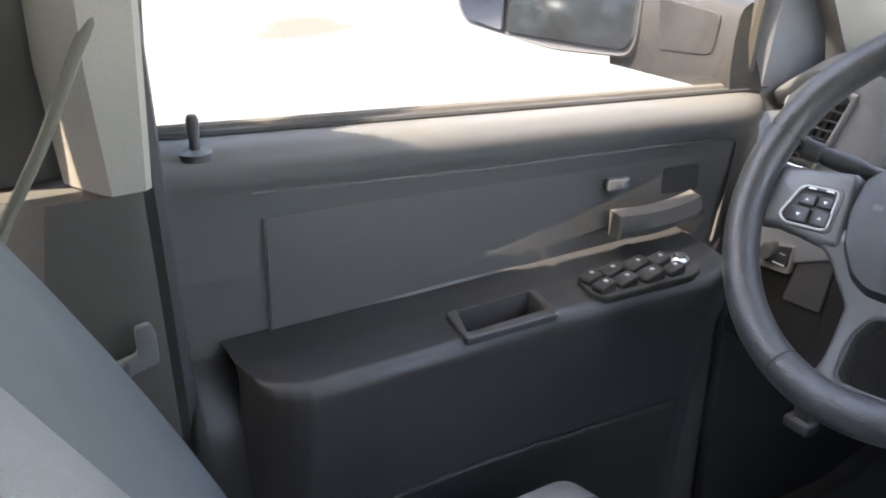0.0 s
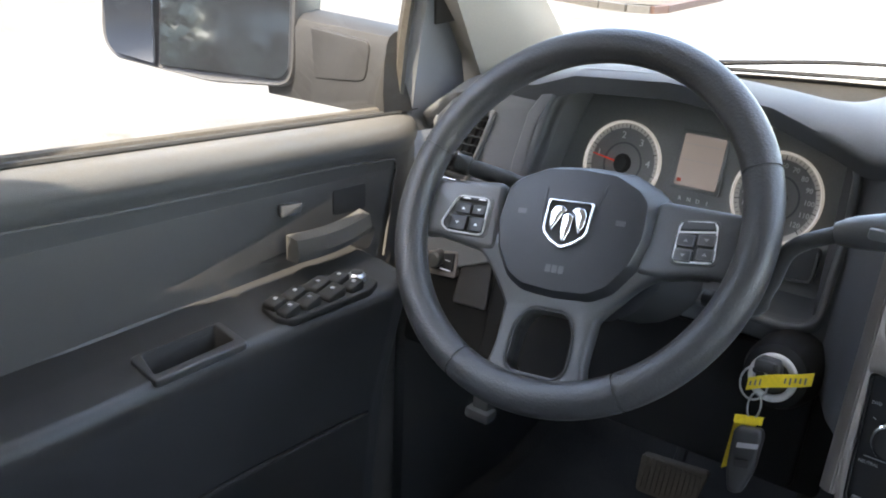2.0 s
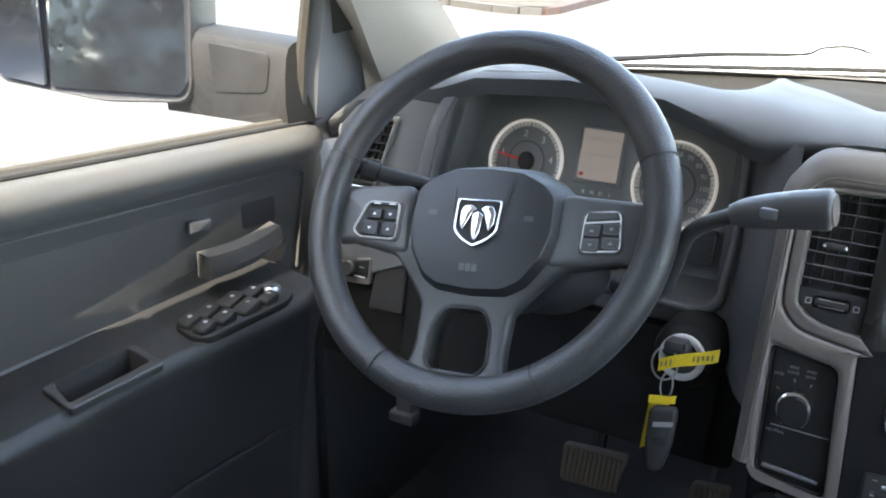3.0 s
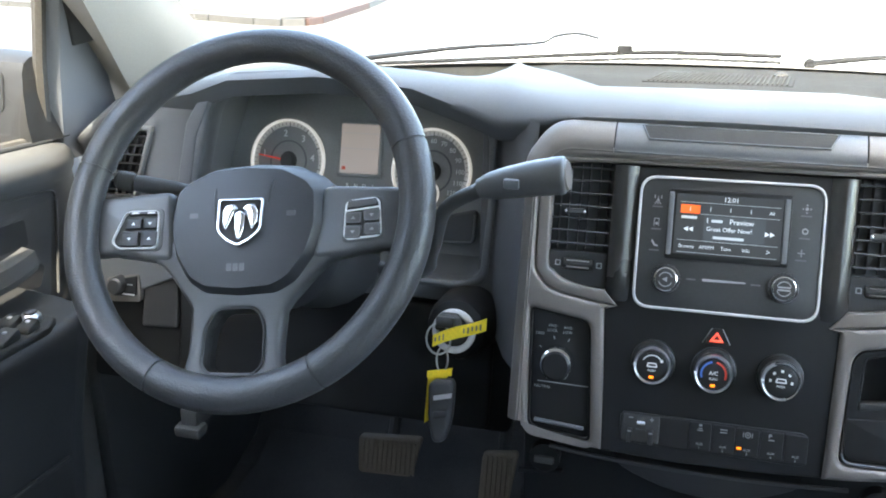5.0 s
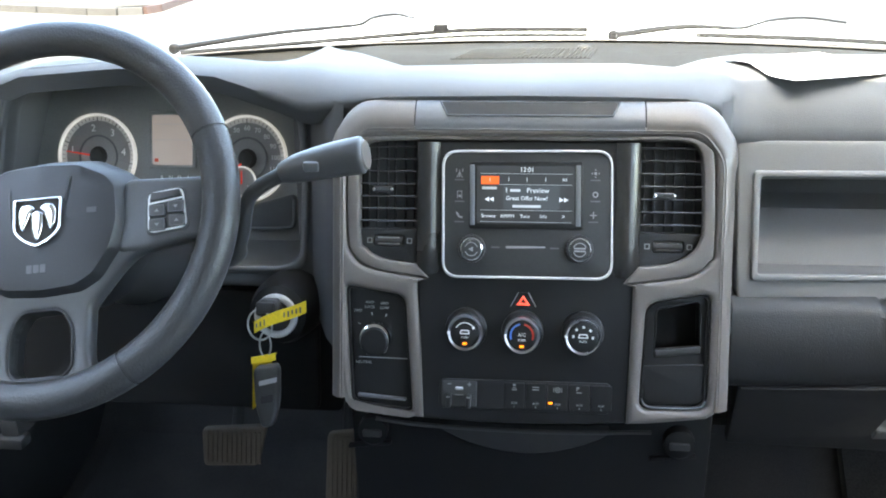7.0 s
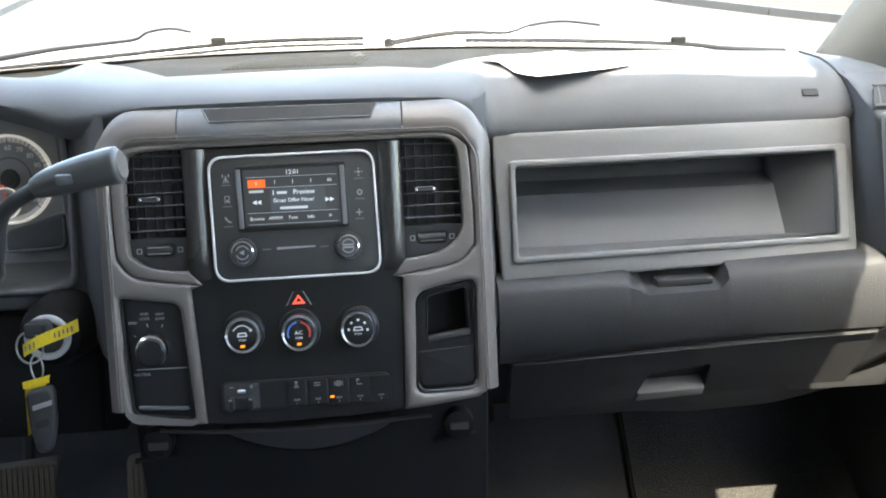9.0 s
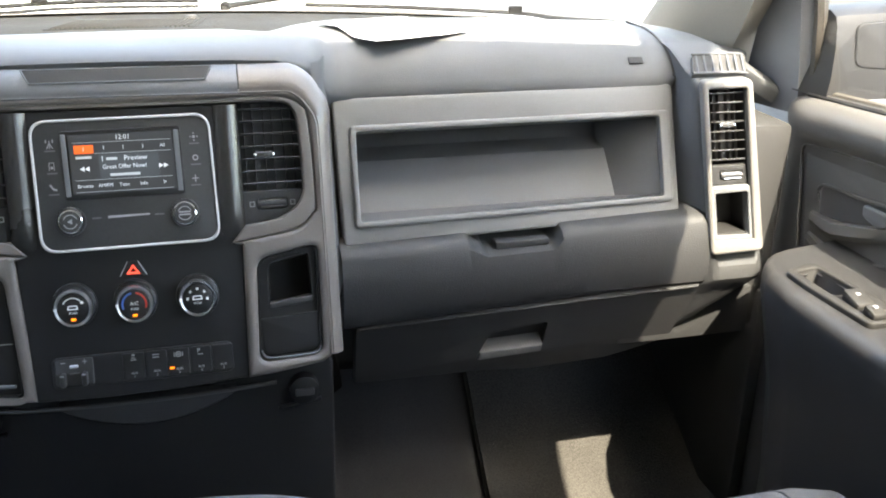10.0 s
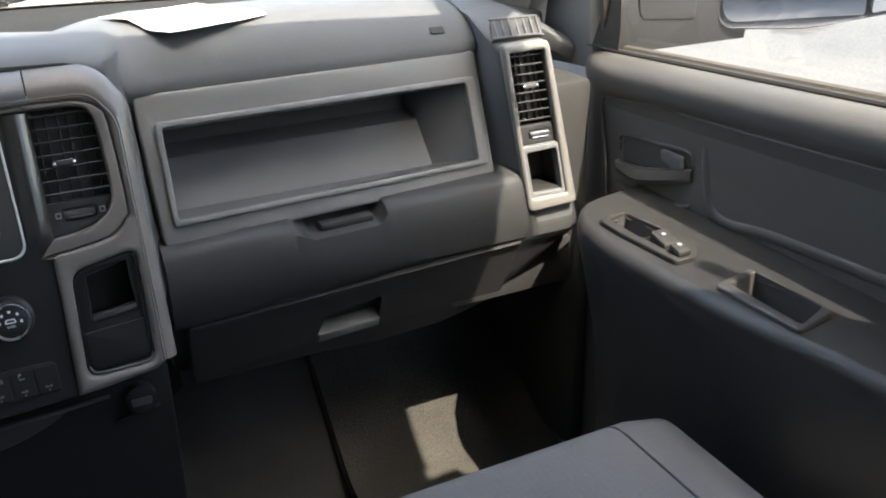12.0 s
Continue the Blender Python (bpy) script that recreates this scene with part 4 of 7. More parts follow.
bank = thing("switch_bank", "black row of small dashboard switches with white symbols", "switch")
part("bank_frame", plate([rounded([(-0.0828, 0.5632), (0.0858, 0.5630), (0.0860, 0.5925), (-0.0816, 0.5917)], 0.006)], 0.004, 0.0072, stack_plane, 0.0012), GLOSS, bank)
for i in range(5):
    u = -0.0077 + 0.0211 * i
    part("switch_cap", plate([rrect(u - 0.0099, u + 0.0099, 0.5655, 0.5905, 0.002)], 0.0066, 0.0084, stack_plane, 0.0008), GLOSS, bank)
    part("switch_mark", lettering("AUX", 0.0030, stack_plane, u, 0.5712, 0.0087), GREY_INK, bank)
    part("switch_mark", lettering(str(i + 1), 0.0030, stack_plane, u, 0.5678, 0.0087), GREY_INK, bank)
# Signs on the upper half of the switches.
for u, v, loops in ((-0.0077, 0.5862, [rrect(-0.0014, 0.0014, 0.0010, 0.0030, 0.0004)]), (-0.0077, 0.5862, [rrect(-0.0026, 0.0026, -0.0030, -0.0022, 0.0002)]), (-0.0077, 0.5862, [rrect(-0.0018, 0.0018, -0.0012, -0.0004, 0.0002)]),
                    (0.0131, 0.5857, [rrect(-0.0032, 0.0032, 0.0006, 0.0014, 0.0002)]), (0.0131, 0.5857, [rrect(-0.0032, 0.0032, -0.0018, -0.0010, 0.0002)]),
                    (0.0345, 0.5849, [circle(0, 0, 0.0027, 14), circle(0, 0, 0.0019, 14)]), (0.0345, 0.5849, [rrect(-0.0042, -0.0036, -0.0022, 0.0022, 0.0002)]), (0.0345, 0.5849, [rrect(0.0036, 0.0042, -0.0022, 0.0022, 0.0002)]), (0.0345, 0.5849, [rrect(-0.0012, 0.0012, -0.0005, 0.0005, 0.0002)]),
                    (0.0552, 0.5862, [rrect(-0.0026, -0.0018, -0.0016, 0.0022, 0.0002)]), (0.0552, 0.5862, [circle(-0.0008, 0.0012, 0.0011, 10), circle(-0.0008, 0.0012, 0.0005, 10)]), (0.0552, 0.5862, [rrect(-0.0026, 0.0026, -0.0036, -0.0028, 0.0002)])):
    part("switch_icon", plate([[(u + a, v + b) for a, b in l] for l in loops], 0.0080, 0.0088, stack_plane), GREY_INK, bank)
part("amber_mark", plate([rrect(0.0255, 0.0298, 0.5713, 0.5733, 0.0008)], 0.0080, 0.0089, stack_plane), AMBER, bank, "lit amber lamp")
brake = part("brake_controller", plate([rrect(-0.0795, -0.0445, 0.5650, 0.5905, 0.003)], 0.0064, 0.0080, stack_plane, 0.001), DARK, bank)
for u in (-0.0717, -0.0521):
    lever = part("lever", boxed(-0.0022, 0.0022, -0.0065, 0.0055, 0, 0.012, 0.0012, 2, lambda x, y, z, u=u: stack_plane(u + x, 0.5725 + y, 0.0075 + z * (1 + 18 * y))), BLACK, brake)
    # Bright strip modelled for the glint on the lever's edge.
    part("lever_glint", boxed(-0.0016, 0.0016, 0.0040, 0.0052, 0.0125, 0.0133, 0, 1, lambda x, y, z, u=u: stack_plane(u + x, 0.5725 + y, 0.0075 + z)), SATIN, lever, "satin edge")
    part("lever_sign", plate([rrect(u - 0.0020, u + 0.0020, 0.5866, 0.5874, 0.0003)], 0.0078, 0.0086, stack_plane), GREY_INK, brake)
part("lever_sign", plate([rrect(-0.0525, -0.0517, 0.5850, 0.5890, 0.0003)], 0.0078, 0.0087, stack_plane), GREY_INK, brake)
part("slide", boxed(-0.0660, -0.0580, 0.5815, 0.5845, 0.0075, 0.0105, 0.0008, 1, stack_plane), SATIN, brake, "satin slide switch")
part("slide", boxed(-0.0665, -0.0575, 0.5757, 0.5772, 0.0075, 0.0100, 0.0006, 1, stack_plane), BLACK, brake)

# Drive selector panel.
drive = thing("drive_selector", "black four wheel drive selector panel with a chrome knob", "switch")
part("panel", plate([pock_l], -0.034, -0.002, stack_plane, 0.001), GLOSS, drive)
part("rim", plate([pock_l, [(-0.1435 + (u + 0.1435) * 0.93, 0.618 + (v - 0.618) * 0.965) for u, v in pock_l]], -0.004, 0.0040, stack_plane, 0.0010), GLOSS, drive)
fn = shifted(stack_plane, -0.1468, 0.6275, -0.002)
part("knob", lathe([(0.0165, 0), (0.0165, 0.012), (0.0150, 0.015), (0.0135, 0.0155)], fn, 36), CHROME, drive, "polished chrome knob")
part("knob_cap", lathe([(0.0145, 0.006), (0.0140, 0.0165), (0.0120, 0.0180)], shifted(fn, 0.0005, -0.0015), 36), GLOSS, drive)
for txt, u, v in (("2WD", -0.1663, 0.6531), ("4WD", -0.1542, 0.6612), ("LOCK", -0.1542, 0.6568), ("4WD", -0.1392, 0.6605), ("LOW", -0.1392, 0.6561), ("NEUTRAL", -0.1600, 0.6030)):
    part("print", lettering(txt, 0.0038, stack_plane, u, v, -0.0016), GREY_INK, drive)
for a in (150, 105, 65):
    c, s = math.cos(radians(a)), math.sin(radians(a))
    part("tick", plate([[(-0.1465 + 0.0195 * c - 0.0005, 0.630 + 0.0195 * s), (-0.1465 + 0.0195 * c + 0.0005, 0.630 + 0.0195 * s), (-0.1465 + 0.0225 * c + 0.0005, 0.630 + 0.0225 * s), (-0.1465 + 0.0225 * c - 0.0005, 0.630 + 0.0225 * s)]], -0.002, -0.0012, stack_plane), GREY_INK, drive)
part("button_groove", plate([[(-0.1650, 0.6085), (-0.1140, 0.6080), (-0.1140, 0.6072), (-0.1650, 0.6077)]], -0.002, -0.0008, stack_plane), GREY_INK, drive)
part("lower_lip", plate([rounded([(-0.1650, 0.5700), (-0.1160, 0.5672), (-0.1160, 0.5700), (-0.1650, 0.5735)], 0.001)], -0.002, 0.004, stack_plane, 0.0012), SILVER_BLUE, drive, "satin lower lip")

cubby = thing("storage_cubby", "black open storage slot with a closed lower door", "storage slot")
SLOT = rounded([(0.1262, 0.6178), (0.1703, 0.6240), (0.1690, 0.6708), (0.1278, 0.6628)], [0.003, 0.003, 0.005, 0.005])
part("surround", plate([pock_r, SLOT], -0.034, -0.001, stack_plane, 0.001), GLOSS, cubby)
part("well", plate([rrect(0.12, 0.18, 0.61, 0.68, 0.002)], -0.06, -0.034, stack_plane), DARK, cubby)
part("slot_edge", tube([stack_plane(u, v, -0.0008) for u, v in [*SLOT, SLOT[0]]], 0.0010, 6, cap=False), KNEE, cubby, "dark grey edge of the slot")
part("lip", plate([rounded([(0.1265, 0.6170), (0.1700, 0.6225), (0.1700, 0.6290), (0.1265, 0.6240)], 0.002)], -0.012, 0.0012, stack_plane, 0.0015), BLACK, cubby)
part("lower_door", plate([rounded([(0.1170, 0.5735), (0.1745, 0.5750), (0.1765, 0.6125), (0.1165, 0.6092)], [0.010, 0.010, 0.002, 0.002])], -0.004, 0.0015, stack_plane, 0.0012), GLOSS, cubby)
part("rim", plate([[(0.1138 + (u - 0.1122) * 0.975, v + (0.0008 if v < 0.62 else -0.0008)) for u, v in pock_r], [(0.1455 + (u - 0.1455) * 0.90, 0.6235 + (v - 0.6235) * 0.945) for u, v in pock_r]], -0.006, 0.0050, stack_plane, 0.0016), GLOSS, cubby, "raised gloss black rim")
part("edge_trim", tube(curve_points([stack_plane(u, v, 0.0052) for u, v in ((0.1150, 0.5790), (0.1180, 0.5728), (0.1250, 0.5712), (0.1450, 0.5712), (0.1650, 0.5718), (0.1720, 0.5735), (0.1750, 0.5790))], 4), 0.0010, 8), SILVER_BLUE, cubby, "satin trim edge")

# Lower centre panel with its cup drawer and two power outlets.
lower = thing("lower_console", "black lower centre panel with a closed cup drawer", "console")
low_fn = lambda u, v, w: Vector((u, -0.010 + 0.10 * (v - 0.55) - w, v))
part("panel", plate([rounded([(-0.175, 0.36), (0.185, 0.36), (0.190, 0.553), (-0.180, 0.553)], 0.01)], -0.05, 0.0, low_fn, 0.003), CONSOLE_LOW, lower)
part("ledge", tube(curve_points([low_fn(u, v, 0.018) for u, v in ((-0.1500, 0.5400), (-0.1100, 0.5355), (-0.03, 0.5330), (0.05, 0.5335), (0.1280, 0.5375))], 6), 0.0022, 8), BLACK, lower, "thin gloss black ledge")
cres = [(-0.0855 + 0.173 * t, 0.5320 - 0.0255 * math.sin(math.pi * t) ** 0.8) for t in np.linspace(0, 1, 20)]
part("drawer_front", plate([[*cres, (0.0875, 0.5330), (-0.0855, 0.5330)]], 0.0, 0.016, low_fn, 0.002), KNEE, lower, "dark grey crescent drawer front")
for u in (-0.1553, 0.1568):
    fn = shifted(low_fn, u, 0.521)
    o = part("power_outlet", lathe([(0.0155, 0), (0.0155, 0.012), (0.0125, 0.014)], fn, 24), CONSOLE_LOW, lower)
    part("cap_tab", plate([rrect(-0.010, 0.010, -0.004, 0.004, 0.002)], 0.013, 0.016, fn, 0.001), BLACK, o)
    part("outlet_trim", plate([rounded([(-0.028, -0.024), (0.018, -0.018), (0.018, -0.014), (-0.028, -0.020)], 0.001)], 0.0, 0.006, fn, 0.001), CONSOLE_LOW, lower)

# ---- passenger side of the dashboard ----
glove = thing("glove_box", "grey upper glove box panel with an open storage shelf", "glove box")
frame_out = rounded([(0.2145, 0.6475), (0.6175, 0.6570), (0.6160, 0.8035), (0.2110, 0.8020)], 0.008)
frame_in = rounded([(0.2335, 0.6732), (0.5958, 0.6790), (0.5948, 0.7674), (0.2345, 0.7656)], 0.004)
part("shelf_frame", plate([frame_out, frame_in], -0.03, 0.0, glove_plane, 0.003), GLOVE, glove)
part("shelf_rim", plate([rounded([(0.2270, 0.6665), (0.6085, 0.6725), (0.6080, 0.7742), (0.2275, 0.7725)], 0.006), frame_in], -0.004, 0.005, glove_plane, 0.0022), GLOVE, glove)
def shelf_well():
    """The open shelf: a leaning back panel, a slot above it, side walls and a roof."""
    f_lo = lambda u: glove_plane(u, 0.673 + 0.0075 * (u - 0.23) / 0.365, -0.002)
    f_hi = lambda u: glove_plane(u, 0.7665, -0.002)
    us = np.linspace(0.0, 1.0, 12)
    rows = []
    for q in us:
        uf, ub = 0.231 + 0.366 * q, 0.2375 + 0.312 * q
        lo, hi = f_lo(uf), f_hi(uf)
        knee = Vector((ub, 0.138, 0.7190))
        toe = Vector((ub, 0.094, 0.672))
        knee_up = [Vector((ub, y, z)) for y, z in ((0.1440, 0.7200), (0.1600, 0.7225), (0.1690, 0.7270), (0.1725, 0.7345), (0.1725, 0.7550), (0.1690, 0.7640), (0.1580, 0.7680))]
        rows.append([hi, hi.lerp(knee_up[-1], 0.5), *knee_up[::-1], knee, knee.lerp(toe, 0.5), toe, lo + Vector((0, 0.004, -0.002)), lo])
    bm = loft(rows)
    bm.verts.ensure_lookup_table()
    n = len(rows[0])
    for base in (0, (len(rows) - 1) * n):
        bm.faces.new([bm.verts[base + i] for i in range(n)])
    return bm


# The well takes the darker pad colour in place of the recess's shade.
part("shelf_well", shelf_well(), PAD, glove, "open grey shelf with a leaning back panel", angle=30)
# Rolled pad below the shelf, with a latch recess.
rows = []
for u in np.linspace(0.208, 0.6480, 110):
    dip = 0.0
    if 0.351 < u < 0.463:
        dip = min(1.0, (u - 0.351) / 0.022, (0.463 - u) / 0.010)
    zt = 0.650 + 0.012 * (u - 0.21) / 0.4 - 0.018 * dip
    rows.append([(u, 0.085, zt + 0.003), (u, 0.052 + 0.012 * dip, zt), (u, 0.040 + 0.006 * dip, zt - 0.004), (u, 0.033, zt - 0.012 * (1 - 0.5 * dip)), (u, 0.027, 0.612), (u, 0.0265, 0.595), (u, 0.029, 0.578), (u, 0.033, 0.568 + 0.045 * (u - 0.364)), (u, 0.039, 0.5625 + 0.045 * (u - 0.364)), (u, 0.070, 0.5625 + 0.045 * (u - 0.364))])
part("knee_roll", loft(rows), KNEE, glove, "slate padded roll with a latch recess")
part("latch", boxed(0.385, 0.450, 0.046, 0.062, 0.633, 0.643, 0.003), KNEE, glove)
low = thing("glove_box", "black lower glove box door with a recessed pull handle", "glove box")
lg = lambda u, v, w: Vector((u, 0.036 + 0.45 * (0.565 - v) - 0.91 * w, v - 0.41 * w))
part("door", plate([rounded([(0.225, 0.458), (0.383, 0.456), (0.450, 0.4495), (0.550, 0.4545), (0.590, 0.466), (0.632, 0.4800), (0.6435, 0.5735), (0.222, 0.5535)], [0.006, 0.01, 0.01, 0.01, 0.01, 0.012, 0.004, 0.006]), rounded([(0.3745, 0.4810), (0.4570, 0.4860), (0.4560, 0.5330), (0.3860, 0.5235)], 0.004)], -0.012, 0.001, lg, 0.0015), LOWER, low)
part("recess", plate([rrect(0.365, 0.470, 0.475, 0.540, 0.002)], -0.035, -0.020, lg), DARK, low)
part("pull_lip", plate([rounded([(0.3755, 0.4790), (0.4570, 0.4835), (0.4570, 0.4960), (0.3770, 0.4925)], 0.001)], -0.018, 0.0035, lg, 0.002), GLOVE, low, "grey pull lip")
part("top_bead", tube([lg(0.226, 0.5535, 0.002), lg(0.430, 0.5625, 0.002), lg(0.640, 0.5720, 0.002)], 0.0016, 8), KNEE, low)
part("under_cover", boxed(0.21, 0.60, 0.11, 0.30, 0.462, 0.474, 0.004), DARK, dash)
rows = []
for u in np.linspace(0.6450, 0.744, 30):
    foot = 0.655 - 0.055 * min(1.0, max(0.0, (u - 0.645) / 0.020))
    zb = float(np.interp(u, [0.645, 0.660, 0.680, 0.700, 0.720, 0.744], [0.488, 0.504, 0.529, 0.550, 0.574, 0.604]))
    y = 0.0275 + 0.05 * max(0.0, (u - 0.715) / 0.03) ** 2
    back = lambda z: y + 0.0094 * min(1.0, max(0.0, (0.578 - z) / 0.016)) + 0.45 * max(0.0, 0.566 - z)
    slant = lambda z: u - (0.123 * max(0.0, 0.5735 - z) + (0.005 if z < 0.5735 else 0.0)) * max(0.0, 1 - (u - 0.645) / 0.05)
    mid_z = [0.578 - (0.578 - zb - 0.006) * q for q in (0, 0.08, 0.16, 0.3, 0.5, 0.75, 1.0)]
    rows.append([(u, y + 0.022, foot + 0.012), (u, y + 0.0075, foot), (u, y + 0.0025, foot - 0.012), *((slant(z), back(z), z) for z in mid_z), (slant(zb), back(zb) + 0.004, zb), (slant(zb), back(zb) + 0.05, zb + 0.012)])
# Filler blocks added to stop sun leaks and trim the floor's sun patch.
part("end_panel", boxed(0.664, 0.798, 0.112, 0.34, 0.462, 0.745, 0.01), LOWER, dash)
part("under_brace", boxed(0.560, 0.742, 0.070, 0.108, 0.478, 0.545, 0.003), LOWER, dash)
part("end_lower", loft(rows), KNEE, dash, "dark grey lower end of the dashboard")
part("badge", plate([rrect(-0.009, 0.009, -0.0045, 0.0045, 0.001)], 0.0, 0.001, lambda u, v, w: Vector((0.572 + u, 0.119 + 0.7 * v - 0.5 * w, pad_height(0.572 + u, 0.119) + 0.7 * v + 0.0012 + w))), LOWER, dash, "small embossed airbag mark")

# End column with the outer vent in a silver frame and an open cubby below it; it stands proud of the glove box panel.
def column_edges(v):
    k = (0.825 - v) / 0.225
    return 0.6140 + 0.0335 * k, 0.6865 + 0.032 * k


rows = []
for z, back in [*((v, 0.0) for v in np.linspace(0.575, 0.8055, 36)), (0.811, 0.002), (0.8165, 0.008), (0.826, 0.028), (0.834, 0.046), (0.840, 0.062), (0.845, 0.085)]:
    xl, xr = column_edges(min(z, 0.825))
    y = 0.043 + 0.12 * (min(z, 0.815) - 0.70) + back
    wall = min(0.066, max(0.0, 0.172 - y))
    drop = 0.0 if z < 0.81 else (z - 0.81) * 0.8
    xl += 0.0065
    cross = [(0.600, y + wall + 0.012, 0), (0.6185, y + wall, 0), (0.6225, y + wall * 0.86, 0), (0.5 * (0.6225 + xl), y + wall * 0.46, 0), (xl - 0.002, y + 0.007, 0), (xl, y + 0.004, 0)]
    cross += [(x, y + 0.002, 0.0) for x in np.linspace(xl + 0.002, xr - 0.004, 30)]
    cross += [(xr, y + 0.004, drop * 0.25), (xr + 0.004, y + 0.010, drop * 0.4), (xr + 0.010, y + 0.026, drop * 0.7), (xr + 0.022, y + 0.060, drop), (xr + 0.045, y + 0.12, drop), (0.80, y + 0.19, drop)]
    rows.append([(x, yy, z - d) for x, yy, d in cross])
bm = loft(rows)
rv = lambda u, v, w: Vector((0.6640 + u + 0.13 * (0.80 - v), 0.0415 + 0.12 * (v - 0.70) - w, v + 0.0055))
gone = []
for f in bm.faces:
    c = f.calc_center_median()
    u = c.x - 0.6640 - 0.13 * (0.8055 - c.z)
    if -0.033 < u < 0.018 and 0.623 < c.z < 0.808 and c.y < 0.085:
        gone.append(f)
bmesh.ops.delete(bm, geom=gone, context="FACES")
part("end_column", solidify(bm, 0.004), PAD, dash, "grey end column of the dashboard", angle=60)
ring_out = rounded([(-0.0410, 0.6070), (0.0290, 0.6085), (0.0230, 0.8128), (-0.0412, 0.8130)], 0.008)
ring_in = rounded([(-0.0350, 0.6240), (0.0165, 0.6230), (0.0150, 0.8022), (-0.0335, 0.8027)], 0.003)
ring = thing("vent_frame", "light silver frame round the outer air vent and cubby", "trim frame")
part("frame", plate([ring_out, ring_in], -0.004, 0.008, rv, 0.0035), VENT_RING, ring)
wall_out = rounded([(-0.037, 0.620), (0.019, 0.619), (0.017, 0.806), (-0.0355, 0.8065)], 0.004)
part("bay_wall", plate([wall_out, ring_in], -0.045, -0.004, rv), BLACK, ring)
part("bay", plate([rrect(-0.040, 0.022, 0.612, 0.810, 0.003)], -0.05, -0.044, rv), DARK, ring)
part("cubby_edge", plate([rounded([(-0.0350, 0.6235), (0.0165, 0.6225), (0.0160, 0.6885), (-0.0345, 0.6880)], 0.003), rounded([(-0.0300, 0.6285), (0.0125, 0.6275), (0.0125, 0.6815), (-0.0300, 0.6805)], 0.003)], -0.010, 0.004, rv, 0.001), FASCIA, ring)
part("cubby_floor", plate([rrect(-0.033, 0.015, 0.6240, 0.6300, 0.001)], -0.04, -0.002, rv, 0.001), WEATHERED, ring)
air_vent(rv, -0.0335, 0.0150, 0.7140, 0.8022, 8, (-0.0050, 0.7000), True, (0.52, 0.52), [(-0.0345, 0.6885), (0.0160, 0.6885), (0.0155, 0.7120), (-0.0342, 0.7120)])
# Side window demister slots on the column's shoulder.
demist = thing("demister_outlet", "slanted black demister slots on the dashboard end", "air vent")


def demister_fn(u, v, w):
    """Across, up the slope of the column's shoulder, and out of it; the shoulder rolls down towards the door."""
    roll = 9.0 * max(0.0, u - 0.045) ** 2
    return Vector((0.6225 + u + 0.40 * v, 0.0665 + 0.86 * v - 0.50 * w + roll * 0.7, 0.8205 + 0.46 * v + 0.86 * w - roll * 0.6))


grid = lambda u0, u1, v0, v1: [*((u, v0) for u in np.linspace(u0, u1, 10)), *((u, v1) for u in np.linspace(u1, u0, 10))]
# Raised dark plate stands for the shade inside the slots.
part("well", plate([grid(-0.004, 0.066, 0.000, 0.034)], -0.004, 0.0022, demister_fn), DARK, demist)
for i in range(7):
    u = 0.002 + 0.0100 * i
    part("slat", plate([[(u - 0.0004, 0.001), (u + 0.0022, 0.001), (u - 0.0014, 0.033), (u - 0.0040, 0.033)]], -0.002, 0.0034, demister_fn, 0.0008), PAD, demist)
part("upper_lip", tube([demister_fn(u, 0.0345, 0.003) for u in np.linspace(-0.006, 0.060, 10)], 0.0016, 6), PAD, demist)
part("lower_lip", tube([demister_fn(u, 0.0, 0.003) for u in np.linspace(-0.004, 0.068, 10)], 0.0016, 6), PAD, demist)
# Seam between the airbag lid and the end of the pad.
part("pad_seam", tube([(0.6205, y, pad_height(0.6205, y) + 0.0008) for y in np.linspace(0.112, 0.255, 14)], 0.0016, 6), DARK, dash)

# ---- driver side of the dashboard ----
hood_edge = [(-0.612, 0.700), (-0.600, 0.762), (-0.583, 0.832), (-0.551, 0.866), (-0.436, 0.875), (-0.345, 0.858), (-0.266, 0.8345), (-0.2485, 0.8200), (-0.2465, 0.7534), (-0.2535, 0.664), (-0.275, 0.6555), (-0.58, 0.655)]
hood = rounded(hood_edge, 0.012)
fas_out = rounded([(-0.752, 0.575), (-0.64, 0.622), (-0.33, 0.630), (-0.212, 0.628), (-0.203, 0.842), (-0.27, 0.852), (-0.33, 0.872), (-0.436, 0.881), (-0.555, 0.872), (-0.61, 0.85), (-0.66, 0.838), (-0.725, 0.815), (-0.752, 0.785)], 0.006)
lv_hole = rounded([(-0.7470, 0.697), (-0.6985, 0.697), (-0.6650, 0.8035), (-0.7130, 0.8015)], 0.004)
part("driver_fascia", plate([fas_out, hood, lv_hole], -0.03, 0.0, fascia_plane, 0.003), FASCIA, dash, "dark grey driver fascia")
# Hood tunnel from the opening to the dials.
inner = [(-0.445 + (u + 0.445) * 1.02, 0.757 + (v - 0.757) * 0.97) for u, v in hood]
rows = [[fascia_plane(u, v, 0.004) for u, v in hood], [fascia_plane(u, v, -0.02) for u, v in hood], [cluster_plane(u, v, 0.0) for u, v in inner]]
part("cluster_tunnel", loft(rows, closed=True), FASCIA, dash)
lip_out = rounded([(-0.624, 0.690), (-0.610, 0.766), (-0.592, 0.839), (-0.556, 0.8745), (-0.436, 0.8825), (-0.341, 0.8660), (-0.260, 0.8425), (-0.2400, 0.8260), (-0.2380, 0.7534), (-0.2450, 0.656), (-0.270, 0.6465), (-0.59, 0.646)], 0.014)
part("hood_lip", plate([lip_out, hood], -0.002, 0.0065, fascia_plane, 0.004), FASCIA, dash, "wide rounded lip round the instrument opening")
